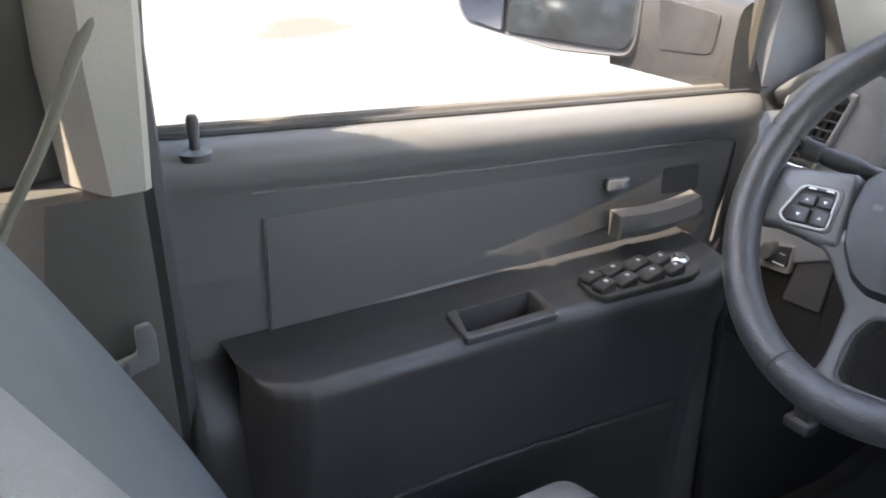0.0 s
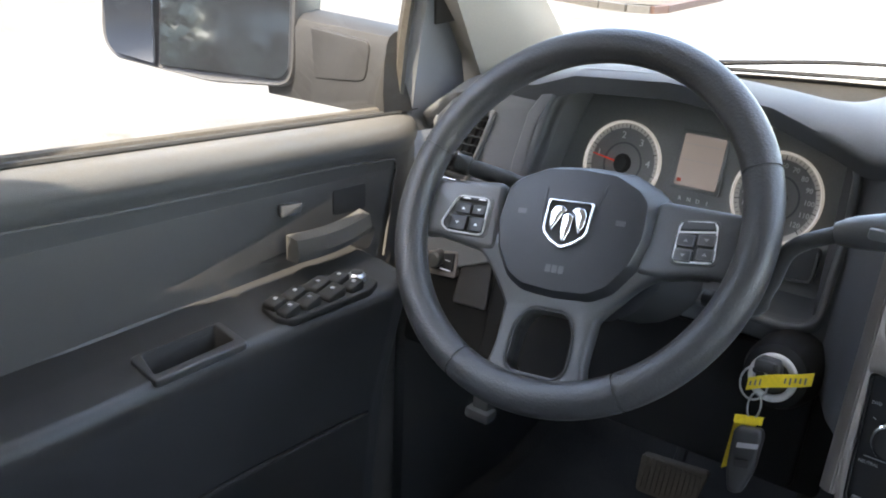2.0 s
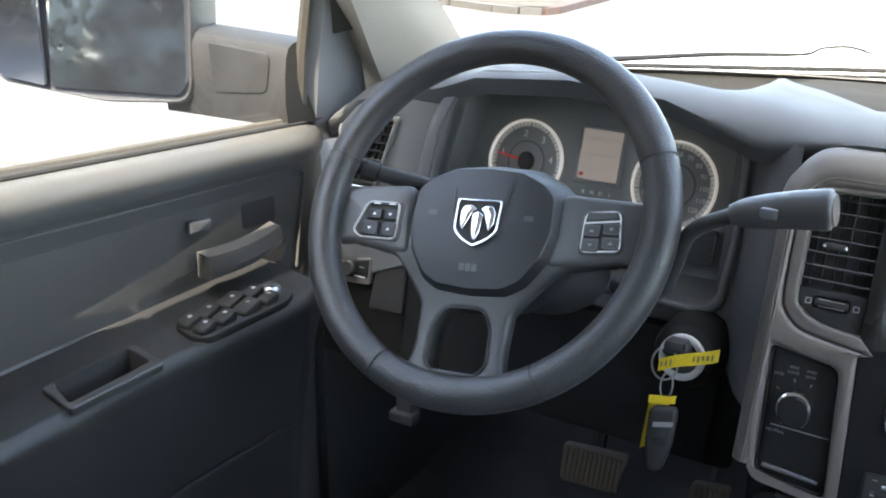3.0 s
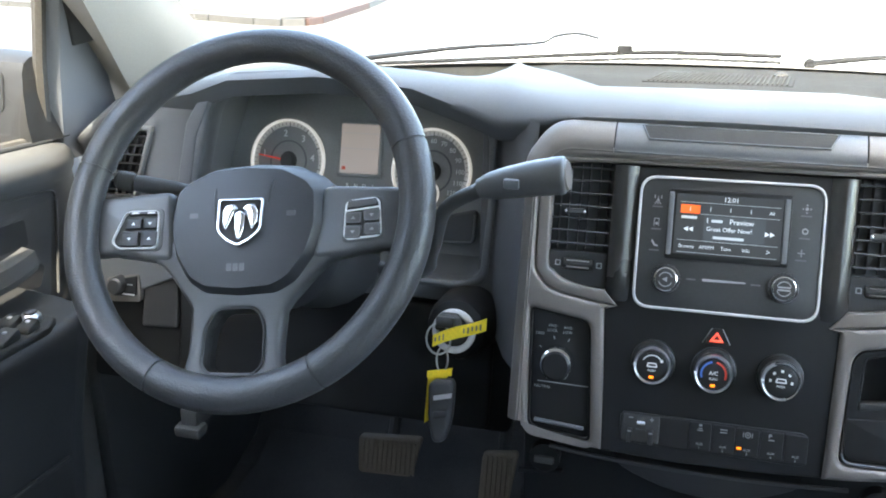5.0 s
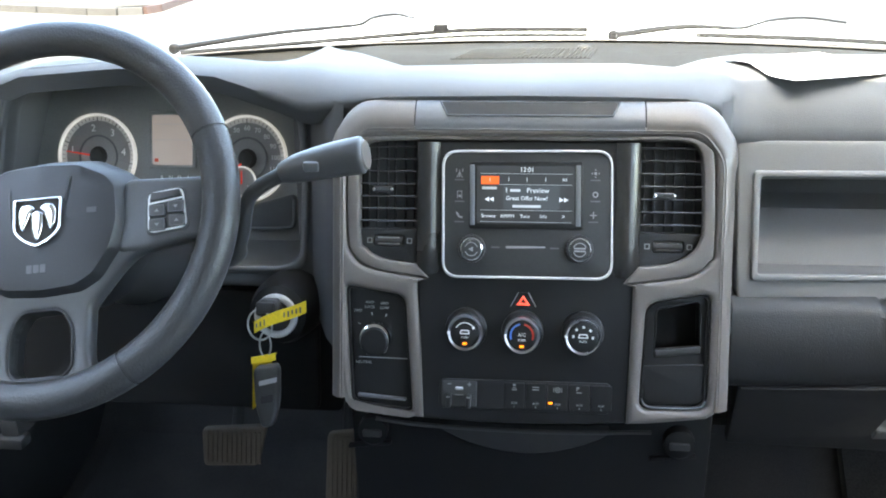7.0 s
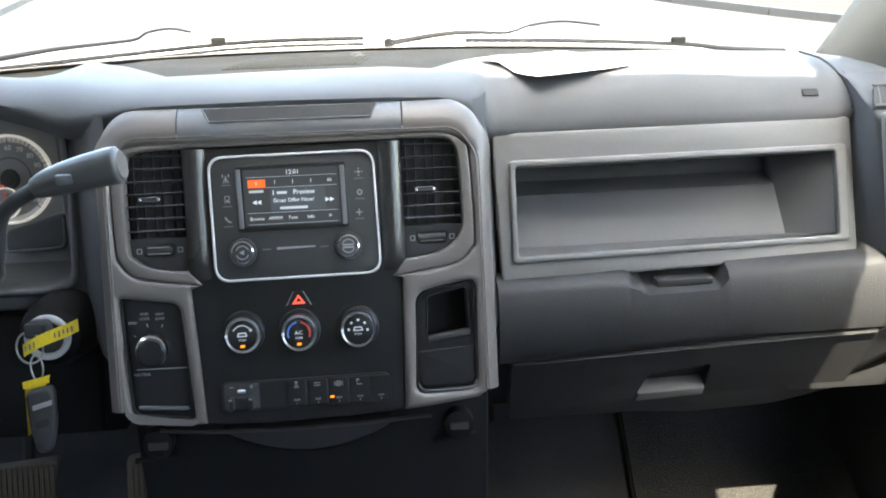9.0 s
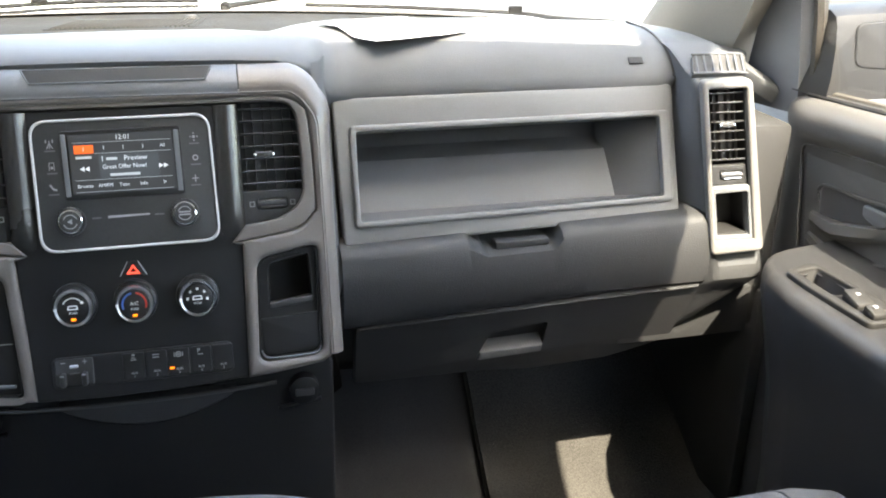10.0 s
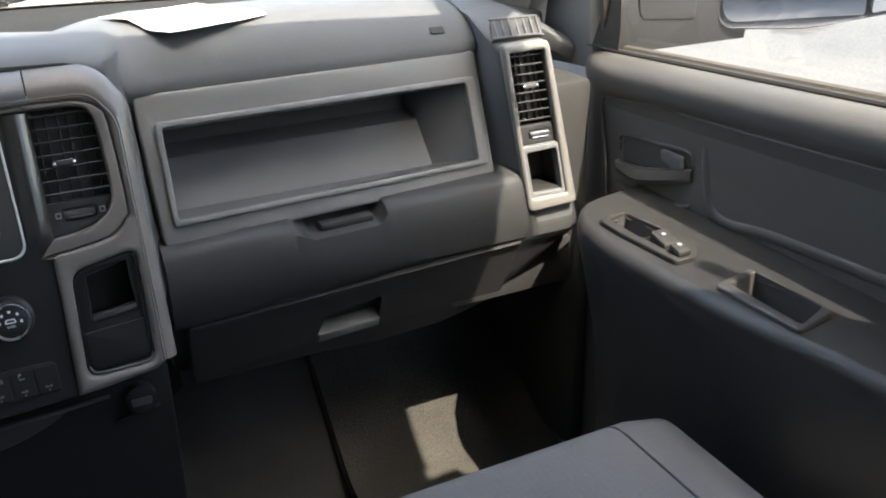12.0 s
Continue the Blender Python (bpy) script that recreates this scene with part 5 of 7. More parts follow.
# Satin strip beside the dials.
strip = rounded([(-0.632, 0.70), (-0.616, 0.70), (-0.600, 0.80), (-0.578, 0.846), (-0.588, 0.852), (-0.612, 0.815), (-0.624, 0.76)], 0.004)
part("satin_strip", plate([strip], 0.0, 0.008, fascia_plane, 0.002), SILVER_BLUE, dash, "satin silver strip beside the dials")

lvent = lambda u, v, w: fascia_plane(u - 0.7000 + (v - 0.76) * 0.32, v, w)
lring = thing("vent_frame", "light silver frame round the outer air vent", "trim frame")
part("frame", plate([rounded([(-0.030, 0.694), (0.026, 0.694), (0.026, 0.8075), (-0.030, 0.8045)], 0.005), rounded([(-0.026, 0.699), (0.0205, 0.699), (0.0205, 0.8010), (-0.026, 0.7995)], 0.003)], -0.008, 0.006, lvent, 0.002), VENT_RING, lring)
air_vent(lvent, -0.026, 0.0205, 0.722, 0.8005, 7, (-0.003, 0.7095), True, (0.3, 0.30), [(-0.026, 0.6995), (0.0205, 0.6995), (0.0205, 0.7205), (-0.026, 0.7205)])

cluster = thing("instrument_cluster", "dark instrument cluster with two silver-ringed dials", "instrument cluster")
cl_back = [(u * 1.0, v) for u, v in inner]
part("backplate", plate([cl_back], -0.01, 0.0, cluster_plane), CLUSTER_FACE, cluster)


# Whiter trim colour that stands for the stronger reflection on the right pod.
LIT_TRIM = material("lit_pod_trim", (0.86, 0.86, 0.87), 0.35, grain=700, bump=0.03)


def gauge(name, u, v, r, numbers, needle, sub=None):
    fn = shifted(cluster_plane, u, v, 0.0)
    g = part(name, lathe([(r * 0.95, 0.0), (r * 0.95, 0.002), (r * 0.5, 0.0025)], fn, 48), DIAL, cluster)
    part("ring", plate([circle(0, 0, r, 64), circle(0, 0, r * 0.945, 64)], 0.001, 0.009, fn, 0.0010), GLOW_RING, g, "silver dial ring with an added glow")
    part("scale_band", plate([circle(0, 0, r * 0.95, 56), circle(0, 0, r * 0.83, 56)], 0.002, 0.0038, fn), GLOW_BAND, g, "grey scale band with an added glow")
    part("inner_ring", plate([circle(0, 0, r * 0.50, 40), circle(0, 0, r * 0.46, 40)], 0.002, 0.0036, fn, 0.0004), FASCIA, g)
    for i in range(41):
        a = radians(225 - 270 * i / 40)
        l0 = 0.81 if i % 5 == 0 else 0.85
        c, s = math.cos(a), math.sin(a)
        w = 0.0006 if i % 5 == 0 else 0.0003
        part("tick", plate([[(r * l0 * c - w * s, r * l0 * s + w * c), (r * l0 * c + w * s, r * l0 * s - w * c), (r * 0.92 * c + w * s, r * 0.92 * s - w * c), (r * 0.92 * c - w * s, r * 0.92 * s + w * c)]], 0.002, 0.0044, fn), FASCIA, g)
    for txt, ang, rr, size in numbers:
        part("numeral", lettering(txt, size, fn, rr * r * math.cos(radians(ang)), rr * r * math.sin(radians(ang)), 0.0032), WHITE_INK, g)
    a = radians(needle)
    c, s = math.cos(a), math.sin(a)
    nd = [(0.10 * r * c - 0.0011 * s, 0.10 * r * s + 0.0011 * c), (0.10 * r * c + 0.0011 * s, 0.10 * r * s - 0.0011 * c), (0.80 * r * c + 0.0006 * s, 0.80 * r * s - 0.0006 * c), (0.80 * r * c - 0.0006 * s, 0.80 * r * s + 0.0006 * c)]
    part("needle", plate([nd], 0.0055, 0.0068, fn), RED_GLOW, g, "red needle")
    part("needle_hub", lathe([(0.0115, 0.003), (0.0085, 0.006), (0.0080, 0.0095), (0.004, 0.0105)], fn, 24), DARK, g)
    return g, fn


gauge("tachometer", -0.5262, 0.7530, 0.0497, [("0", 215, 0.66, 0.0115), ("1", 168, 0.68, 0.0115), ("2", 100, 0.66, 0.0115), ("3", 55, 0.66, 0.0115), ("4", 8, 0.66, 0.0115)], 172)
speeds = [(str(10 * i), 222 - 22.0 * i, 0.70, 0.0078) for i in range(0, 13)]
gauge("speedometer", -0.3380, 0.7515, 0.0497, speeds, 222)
small = thing("small_gauge", "small silver-ringed gauge below the speedometer", "gauge")
fs = shifted(cluster_plane, -0.3435, 0.7255, 0.004)
part("face", lathe([(0.0165, 0), (0.0165, 0.003), (0.010, 0.0035)], fs, 32), DIAL, small)
part("ring", plate([circle(0, 0, 0.0175, 40), circle(0, 0, 0.0158, 40)], 0.001, 0.006, fs, 0.0008), GLOW_RING, small)
part("needle", plate([[(-0.0008, -0.003), (0.0008, -0.003), (0.0004, 0.012), (-0.0004, 0.012)]], 0.004, 0.005, fs), RED_GLOW, small)
for txt, u, v in (("C", -0.009, -0.006), ("H", 0.009, -0.006)):
    part("numeral", lettering(txt, 0.005, fs, u, v, 0.004), WHITE_INK, small)
lcd = thing("display", "grey lcd display between the dials", "display")
part("bezel", plate([rounded([(-0.461, 0.739), (-0.402, 0.739), (-0.403, 0.806), (-0.461, 0.805)], 0.003)], 0.0, 0.003, cluster_plane, 0.001), CLUSTER_FACE, lcd)
part("panel", plate([rrect(-0.4565, -0.4065, 0.7435, 0.8010, 0.002)], 0.003, 0.0036, cluster_plane), LCD, lcd)
part("warning_mark", plate([rrect(-0.4540, -0.4490, 0.7470, 0.7510, 0.0008)], 0.0036, 0.0040, cluster_plane), RED_INK, lcd)
for v in (0.772, 0.790):
    part("rule", plate([[(-0.454, v), (-0.409, v), (-0.409, v + 0.0008), (-0.454, v + 0.0008)]], 0.0036, 0.0040, cluster_plane), GREY_INK, lcd)
for i, ch in enumerate("RND1"):
    part("gear_letter", lettering(ch, 0.0065, cluster_plane, -0.446 + 0.011 * i, 0.729, 0.001), WHITE_INK, cluster)
part("lower_tray", plate([rounded([(-0.345, 0.6700), (-0.2775, 0.6725), (-0.2765, 0.7130), (-0.345, 0.6950)], 0.008)], 0.0, 0.012, cluster_plane, 0.004), PAD, cluster, "grey moulded tray below the dials")
part("lower_tray_lip", tube(curve_points([cluster_plane(u, v, 0.013) for u, v in ((-0.345, 0.6720), (-0.290, 0.6735), (-0.2790, 0.6790), (-0.2780, 0.7060))], 5), 0.0016, 6), SILVER_BLUE, cluster)

# Knee panel under the wheel, light switch, and the hood release.
kp = lambda u, v, w: Vector((u, 0.097 + 0.25 * (v - 0.60) - w, v))
part("end_panel", boxed(-0.798, -0.69, 0.165, 0.34, 0.462, 0.775, 0.01), FASCIA, dash)
part("knee_panel", plate([rounded([(-0.76, 0.485), (-0.21, 0.485), (-0.205, 0.636), (-0.76, 0.636)], 0.01)], -0.04, 0.0, kp, 0.004), CONSOLE_LOW, dash)
part("column_cover_panel", plate([rounded([(-0.632, 0.49), (-0.235, 0.49), (-0.235, 0.624), (-0.632, 0.624)], 0.01)], -0.002, 0.010, kp, 0.004), CONSOLE_LOW, dash)
part("lower_left_cover", plate([rounded([(-0.690, 0.556), (-0.637, 0.559), (-0.640, 0.624), (-0.684, 0.624)], 0.006)], 0.0, 0.003, kp, 0.003), BLACK, dash)
lights = thing("light_switch", "black headlight switch panel with a silver edge", "switch")
part("plate", plate([rounded([(-0.7310, 0.5850), (-0.6885, 0.5880), (-0.6905, 0.6235), (-0.7385, 0.6130)], 0.005)], 0.0, 0.010, kp, 0.002), SILVER, lights)
part("face", plate([rounded([(-0.7280, 0.5935), (-0.6925, 0.5960), (-0.6935, 0.6205), (-0.7340, 0.6115)], 0.003)], 0.0, 0.0125, kp, 0.001), GLOSS, lights)
part("knob", lathe([(0.0105, 0.0), (0.0105, 0.022), (0.0085, 0.024)], shifted(kp, -0.7185, 0.6090), 24), BLACK, lights)
part("mark", plate([rrect(-0.7120, -0.6950, 0.5968, 0.5982, 0.0004)], 0.0125, 0.0134, kp), WHITE_INK, lights)
part("mark", plate([rrect(-0.7060, -0.6980, 0.6090, 0.6102, 0.0004)], 0.0125, 0.0134, kp), GREY_INK, lights)
release = thing("hood_release", "grey bonnet release lever under the knee panel", "lever")
part("lever", boxed(-0.596, -0.562, -0.012, 0.010, 0.466, 0.480, 0.004, 2), KNEE, release)
part("stem", boxed(-0.590, -0.568, -0.004, 0.075, 0.476, 0.500, 0.003), BLACK, release)

# ---- steering wheel ----
WHEEL_C = Vector((-0.4425, -0.080, 0.776))
TILT = math.atan(0.65)
wz = Vector((0, -math.cos(TILT), math.sin(TILT)))
wv0 = Vector((0, math.sin(TILT), math.cos(TILT)))
wu0 = Vector((1, 0, 0))
TURN = radians(6.5)
wu = wu0 * math.cos(TURN) + wv0 * math.sin(TURN)
wv = wv0 * math.cos(TURN) - wu0 * math.sin(TURN)


def wheel_plane(u, v, w):
    return WHEEL_C + wu * u + wv * v + wz * w


hub_plane = shifted(wheel_plane, 0, -0.002, -0.030)
wheel = thing("steering_wheel", "black leather steering wheel with grey spokes", "steering wheel")
MAJOR = 0.1722


def rim_arc(a0, a1, n, rr=0.0172):
    rings = []
    for i in range(n + 1):
        a = radians(a0 + (a1 - a0) * i / n)
        c, s = math.cos(a), math.sin(a)
        ring = []
        for k in range(18):
            q = 2 * math.pi * k / 18
            rad = MAJOR + rr * math.cos(q)
            ring.append(wheel_plane(rad * c, rad * s, rr * 0.92 * math.sin(q)))
        rings.append(ring)
    return loft(rings, closed=True, cap=True)


SEAMS = [20.0, 162.5, 245.0, 300.0]
part("rim_top", rim_arc(SEAMS[0] + 0.4, SEAMS[1] - 0.4, 60), LEATHER, wheel, "grained black leather rim")
part("rim_side", rim_arc(SEAMS[1] + 0.4, SEAMS[2] - 0.4, 24), LEATHER, wheel)
part("rim_bottom", rim_arc(SEAMS[2] + 0.4, SEAMS[3] - 0.4, 30), LEATHER, wheel)
part("rim_side", rim_arc(SEAMS[3] + 0.4, 360 + SEAMS[0] - 0.4, 24), LEATHER, wheel)
for a in SEAMS:
    part("seam", rim_arc(a - 0.45, a + 0.45, 1, 0.0161), DARK, wheel)
# Spokes.
pod_plane = shifted(wheel_plane, 0, 0, -0.013)
BUTTONS = {
    -1: ([(-0.0885, 0.0057), (-0.0870, -0.0330), (-0.1295, -0.0328), (-0.1385, -0.0260), (-0.1255, 0.0057)], [(-0.1150, -0.0080, 0.0085, 0.0052), (-0.0970, -0.0080, 0.0075, 0.0052), (-0.1180, -0.0230, 0.0100, 0.0075), (-0.0965, -0.0230, 0.0085, 0.0075)], (-0.1225, -0.0900, 0.0010, 0.0045)),
    1: ([(0.1026, 0.0078), (0.1354, 0.0112), (0.1392, -0.0262), (0.1024, -0.0295)], [(0.1115, -0.0090, 0.0078, 0.0058), (0.1290, -0.0065, 0.0078, 0.0058), (0.1115, -0.0222, 0.0078, 0.0058), (0.1300, -0.0195, 0.0078, 0.0058)], (0.1045, 0.1340, 0.0000, 0.0080))}
for s in (-1, 1):
    out = rounded([(s * 0.163, -0.040), (s * 0.169, 0.020), (s * 0.150, 0.022), (s * 0.078, 0.026), (s * 0.070, -0.046), (s * 0.098, -0.044), (s * 0.138, -0.036)], 0.010)
    part("spoke", plate([out], -0.024, -0.004, wheel_plane, 0.006), SPOKE, wheel, "satin grey spoke")
    loop, keys_at, top = BUTTONS[s]
    cu, cv = sum(p[0] for p in loop) / len(loop), sum(p[1] for p in loop) / len(loop)
    pod = rounded(loop, 0.007)
    pod_in = [(cu + (u - cu) * 0.935, cv + (v - cv) * 0.925) for u, v in pod]
    well = [(cu + (u - cu) * 1.16, cv + (v - cv) * 1.14) for u, v in pod]
    part("pod_well", plate([well], 0.004, 0.0098, pod_plane, 0.002), SPOKE, wheel)
    part("pod_trim", plate([pod, pod_in], 0.008, 0.0122, pod_plane, 0.0003), LIT_TRIM if s > 0 else BRIGHT_TRIM, wheel, "bright satin edge of the button pod")
    part("pod", plate([pod_in], 0.007, 0.0100, pod_plane, 0.0006), DARK if s < 0 else SPOKE, wheel)
    face = GLOSS if s < 0 else SPOKE
    for i, (u, v, a, b) in enumerate(keys_at):
        key = part("button", plate([rrect(u - a, u + a, v - b, v + b, 0.002)], 0.0095, 0.0130, pod_plane, 0.0012), face, wheel)
        ink = WHITE_INK if s < 0 else GREY_INK
        part("button_mark", plate([[(u - 0.0022, v - 0.0012), (u + 0.0022, v - 0.0012), (u, v + 0.0016)] if i in (0, 3) else [(u - 0.0022, v + 0.0012), (u, v - 0.0016), (u + 0.0022, v + 0.0012)]], 0.0126, 0.0133, pod_plane), ink, key)
        if s > 0:
            part("button_edge", plate([rrect(u - a + 0.0008, u + a - 0.0008, v - b + 0.0008, v + b - 0.0008, 0.0016), rrect(u - a + 0.0016, u + a - 0.0016, v - b + 0.0016, v + b - 0.0016, 0.0012)], 0.0124, 0.0132, pod_plane), DIM_INK, key)
    a, b, v0, v1 = top
    key = part("button", plate([rounded([(a, v0), (b, v0 + (0.003 if s > 0 else 0)), (b - 0.001, v1 + (0.002 if s > 0 else 0)), (a + 0.001, v1)], 0.0015)], 0.0095, 0.0130, pod_plane, 0.0012), face, wheel)
    if s < 0:
        for u in (-0.1140, -0.0965):
            part("button_mark", plate([rounded([(u - 0.0045, 0.0020), (u + 0.0045, 0.0020), (u + 0.0030, 0.0036), (u - 0.0030, 0.0036)], 0.0005)], 0.0126, 0.0133, pod_plane), WHITE_INK, key)
    else:
        part("divider", tube([pod_plane(0.1032, -0.0022, 0.0116), pod_plane(0.1366, 0.0018, 0.0116)], 0.0009, 6), LIT_TRIM, key, "bright satin divider")
half = [(0.135, -0.038), (0.097, -0.0430), (0.079, -0.0535), (0.060, -0.0750), (0.0485, -0.0900), (0.0470, -0.0990), (0.0465, -0.1340), (0.0520, -0.1560)]
low_out = smooth([(-u, v) for u, v in half[::-1]]) + [(-0.06, -0.02), (0.06, -0.02)] + smooth(half)
low_hole = rounded([(-0.0180, -0.0925), (0.0190, -0.0920), (0.0285, -0.1080), (0.0295, -0.1430), (0.0200, -0.1525), (-0.0190, -0.1530), (-0.0290, -0.1450), (-0.0280, -0.1100)], 0.008)
part("lower_spoke", plate([low_out, low_hole], -0.024, -0.006, wheel_plane, 0.005), SPOKE, wheel, "satin grey lower spoke with an opening")
part("opening_trim", plate([[(u * 1.07, -0.1225 + (v + 0.1225) * 1.05) for u, v in low_hole], low_hole], -0.030, -0.0050, wheel_plane, 0.0010), BLACK, wheel)
# Hub cover: stacked outlines that swell towards the middle.
side = [(0.042, 0.0545), (0.072, 0.0405), (0.0845, 0.0270), (0.0870, -0.0120), (0.0790, -0.0420), (0.0600, -0.0700), (0.0400, -0.0815)]
hub = [(0.0, 0.0575), *side, (0.0, -0.0845), *((-u, v) for u, v in side[::-1])]
hb = rounded(hub, 0.006, 3)
HUB_U, HUB_V = 0.0030, -0.0140
rows = [[hub_plane(HUB_U + u * k, HUB_V + (v - HUB_V) * k, w) for u, v in hb] for k, w in ((1.0, -0.02), (1.0, 0.006), (0.985, 0.0095), (0.850, 0.0322), (0.825, 0.0345), (0.62, 0.0362), (0.35, 0.0372), (0.05, 0.0376))]
part("hub_cover", loft(rows, closed=True, cap=True), HUB, wheel, "black airbag cover", angle=24)
for a, b in (((-0.0277, 0.0405), (-0.0235, -0.0100)), ((0.0335, 0.0405), (0.0290, 0.0080))):
    ribs = [hub_plane(a[0] + (b[0] - a[0]) * t, a[1] + (b[1] - a[1]) * t, 0.0318 + 0.0045 * min(1, 2.2 * t)) for t in np.linspace(0, 1, 10)]
    part("crease", tube(ribs, 0.0016, 8), HUB, wheel)
EM = shifted(hub_plane, 0.0032, -0.0105)
shield = rounded([(-0.0235, 0.0228), (0.0235, 0.0228), (0.0228, -0.0090), (0.0125, -0.0182), (0.0, -0.0240), (-0.0125, -0.0182), (-0.0228, -0.0090)], [0.003, 0.003, 0.006, 0.004, 0.003, 0.004, 0.006])
shield_in = [(u * 0.885, 0.0005 + v * 0.885) for u, v in shield]
emb = part("emblem", plate([shield, shield_in], 0.036, 0.0418, EM, 0.001), CHROME, wheel, "chrome shield emblem")
part("emblem_field", plate([shield_in], 0.034, 0.0388, EM), DARK, emb)
for loop in ([(-0.0185, 0.0100), (-0.0150, 0.0165), (-0.0070, 0.0175), (-0.0015, 0.0130), (-0.0060, 0.0095), (-0.0085, 0.0020), (-0.0130, -0.0085), (-0.0175, -0.0020)], [(0.0185, 0.0100), (0.0150, 0.0165), (0.0070, 0.0175), (0.0015, 0.0130), (0.0060, 0.0095), (0.0085, 0.0020), (0.0130, -0.0085), (0.0175, -0.0020)], [(-0.0060, 0.0080), (0.0, 0.0115), (0.0060, 0.0080), (0.0050, -0.0070), (0.0020, -0.0170), (-0.0020, -0.0170), (-0.0050, -0.0070)]):
    part("emblem_relief", plate([rounded(loop, 0.002)], 0.0375, 0.0420, EM, 0.0018), CHROME, emb, "plain chrome relief")
for k in range(3):
    u = -0.0055 + 0.0065 * k
    part("embossed_mark", plate([rrect(u - 0.0026, u + 0.0026, -0.0562, -0.0490, 0.0008)], 0.0350, 0.0367, hub_plane), SPOKE, wheel)
for u in (-0.0466, 0.0525):
    part("embossed_mark", plate([rrect(u - 0.0045, u + 0.0045, -0.0045, 0.0005, 0.001)], 0.0345, 0.0366, hub_plane), SPOKE, wheel)

column = thing("steering_column", "black steering column cover with an ignition lock", "steering column")
col = lambda t, r, sq=1.0: [WHEEL_C - wz * t + wu0 * (r * math.cos(2 * math.pi * k / 20)) + wv0 * (r * sq * math.sin(2 * math.pi * k / 20)) for k in range(20)]
part("shroud", loft([col(0.02, 0.040), col(0.05, 0.062, 0.8), col(0.12, 0.075, 0.75), col(0.20, 0.075, 0.75)], closed=True, cap=True), BLACK, column)
part("boss", loft([col(0.0, 0.035), col(0.03, 0.040)], closed=True, cap=True), BLACK, column)
stalk = thing("turn_signal_stalk", "black turn signal stalk with a ribbed end", "stalk")
part("arm", tube(curve_points([(-0.47, 0.010, 0.760), (-0.51, -0.012, 0.7690), (-0.548, -0.030, 0.7775)], 5), [0.0070] * 6 + [0.0075] * 5, 12), BLACK, stalk)
part("grip", tube([(-0.538, -0.026, 0.7750), (-0.545, -0.029, 0.7765), (-0.578, -0.040, 0.7835), (-0.583, -0.042, 0.7845)], [0.0080, 0.0098, 0.0098, 0.0088], 16, 0.9), KNEE, stalk)
part("end", tube([(-0.5835, -0.0420, 0.7846), (-0.5850, -0.0424, 0.7850), (-0.5990, -0.0470, 0.7885), (-0.6015, -0.0478, 0.7890)], [0.0085, 0.0102, 0.0098, 0.0070], 16, 0.95), BLACK, stalk, "ribbed twist end")
for k in range(5):
    x = -0.5870 - 0.0026 * k
    part("rib", tube([(x, -0.0428 - 0.0008 * k, 0.7856 + 0.0006 * k), (x - 0.0010, -0.0431 - 0.0008 * k, 0.7858 + 0.0006 * k)], 0.0106, 16, 0.95), BLACK, stalk)
shifter = thing("gear_shifter", "black column gear lever with a bent stem and padded grip", "gear lever")
part("stem", tube(curve_points([(-0.320, -0.030, 0.712), (-0.274, -0.052, 0.725), (-0.2605, -0.058, 0.750), (-0.248, -0.061, 0.788), (-0.215, -0.064, 0.810), (-0.19, -0.066, 0.818)], 5), [0.0090] * 8 + [0.0070] * 18, 12), BLACK, shifter)
part("grip", tube(curve_points([(-0.215, -0.064, 0.811), (-0.20, -0.065, 0.816), (-0.17, -0.067, 0.824), (-0.145, -0.068, 0.829), (-0.138, -0.068, 0.830)], 4), [0.009, 0.010, 0.011, 0.012, 0.013, 0.0138, 0.0145, 0.015, 0.0155, 0.016, 0.0163, 0.0166, 0.0168, 0.0168, 0.0166, 0.016, 0.014], 16), SPOKE, shifter)
part("grip_end", tube([(-0.1395, -0.068, 0.8297), (-0.136, -0.0682, 0.8303)], [0.0145, 0.0125], 16), SILVER, shifter, "grey grip end cap")
part("grip_button", boxed(-0.190, -0.176, -0.084, -0.078, 0.818, 0.827, 0.002), FASCIA, shifter)

# Ignition, key and tags.
ign = thing("ignition_lock", "ignition lock with a pale ring in the dashboard", "ignition lock")
ig = lambda u, v, w: Vector((-0.2640 + u, 0.030 + 0.2 * v - w, 0.6260 + v + 0.2 * w))
part("ring", plate([circle(0, 0, 0.0235, 36), circle(0, 0, 0.0165, 36)], -0.01, 0.008, ig, 0.002), material("pale_plastic_ring", (0.55, 0.55, 0.55), 0.5), ign)
part("housing", lathe([(0.040, -0.085), (0.036, -0.02), (0.031, -0.002), (0.024, 0.003)], ig, 32), CONSOLE_LOW, ign)
part("barrel", lathe([(0.0165, -0.01), (0.0160, 0.006), (0.012, 0.008)], ig, 24), DARK, ign)
keys = thing("key_bunch", "black car key hanging with yellow paper tags on a ring", "keys")
part("key_head", boxed(-0.010, 0.010, 0.000, 0.030, 0.004, 0.016, 0.003, 2, lambda x, y, z: ig(x - 0.004, z + 0.004, y)), BLACK, keys)
part("key_bow", plate([rounded([(-0.017, 0.004), (0.012, 0.004), (0.010, 0.020), (-0.012, 0.022)], 0.006)], 0.014, 0.026, ig, 0.003), BLACK, keys)
rg = [ig(-0.010 + 0.013 * math.cos(a), -0.004 + 0.016 * math.sin(a), 0.028) for a in np.linspace(0, 2 * math.pi, 25)]
part("split_ring", tube(rg, 0.0011, 6, cap=False), STEEL, keys)
rg = [ig(-0.004 + 0.006 * math.cos(a), -0.024 + 0.013 * math.sin(a), 0.031) for a in np.linspace(0, 2 * math.pi, 25)]
part("split_ring", tube(rg, 0.0010, 6, cap=False), STEEL, keys)
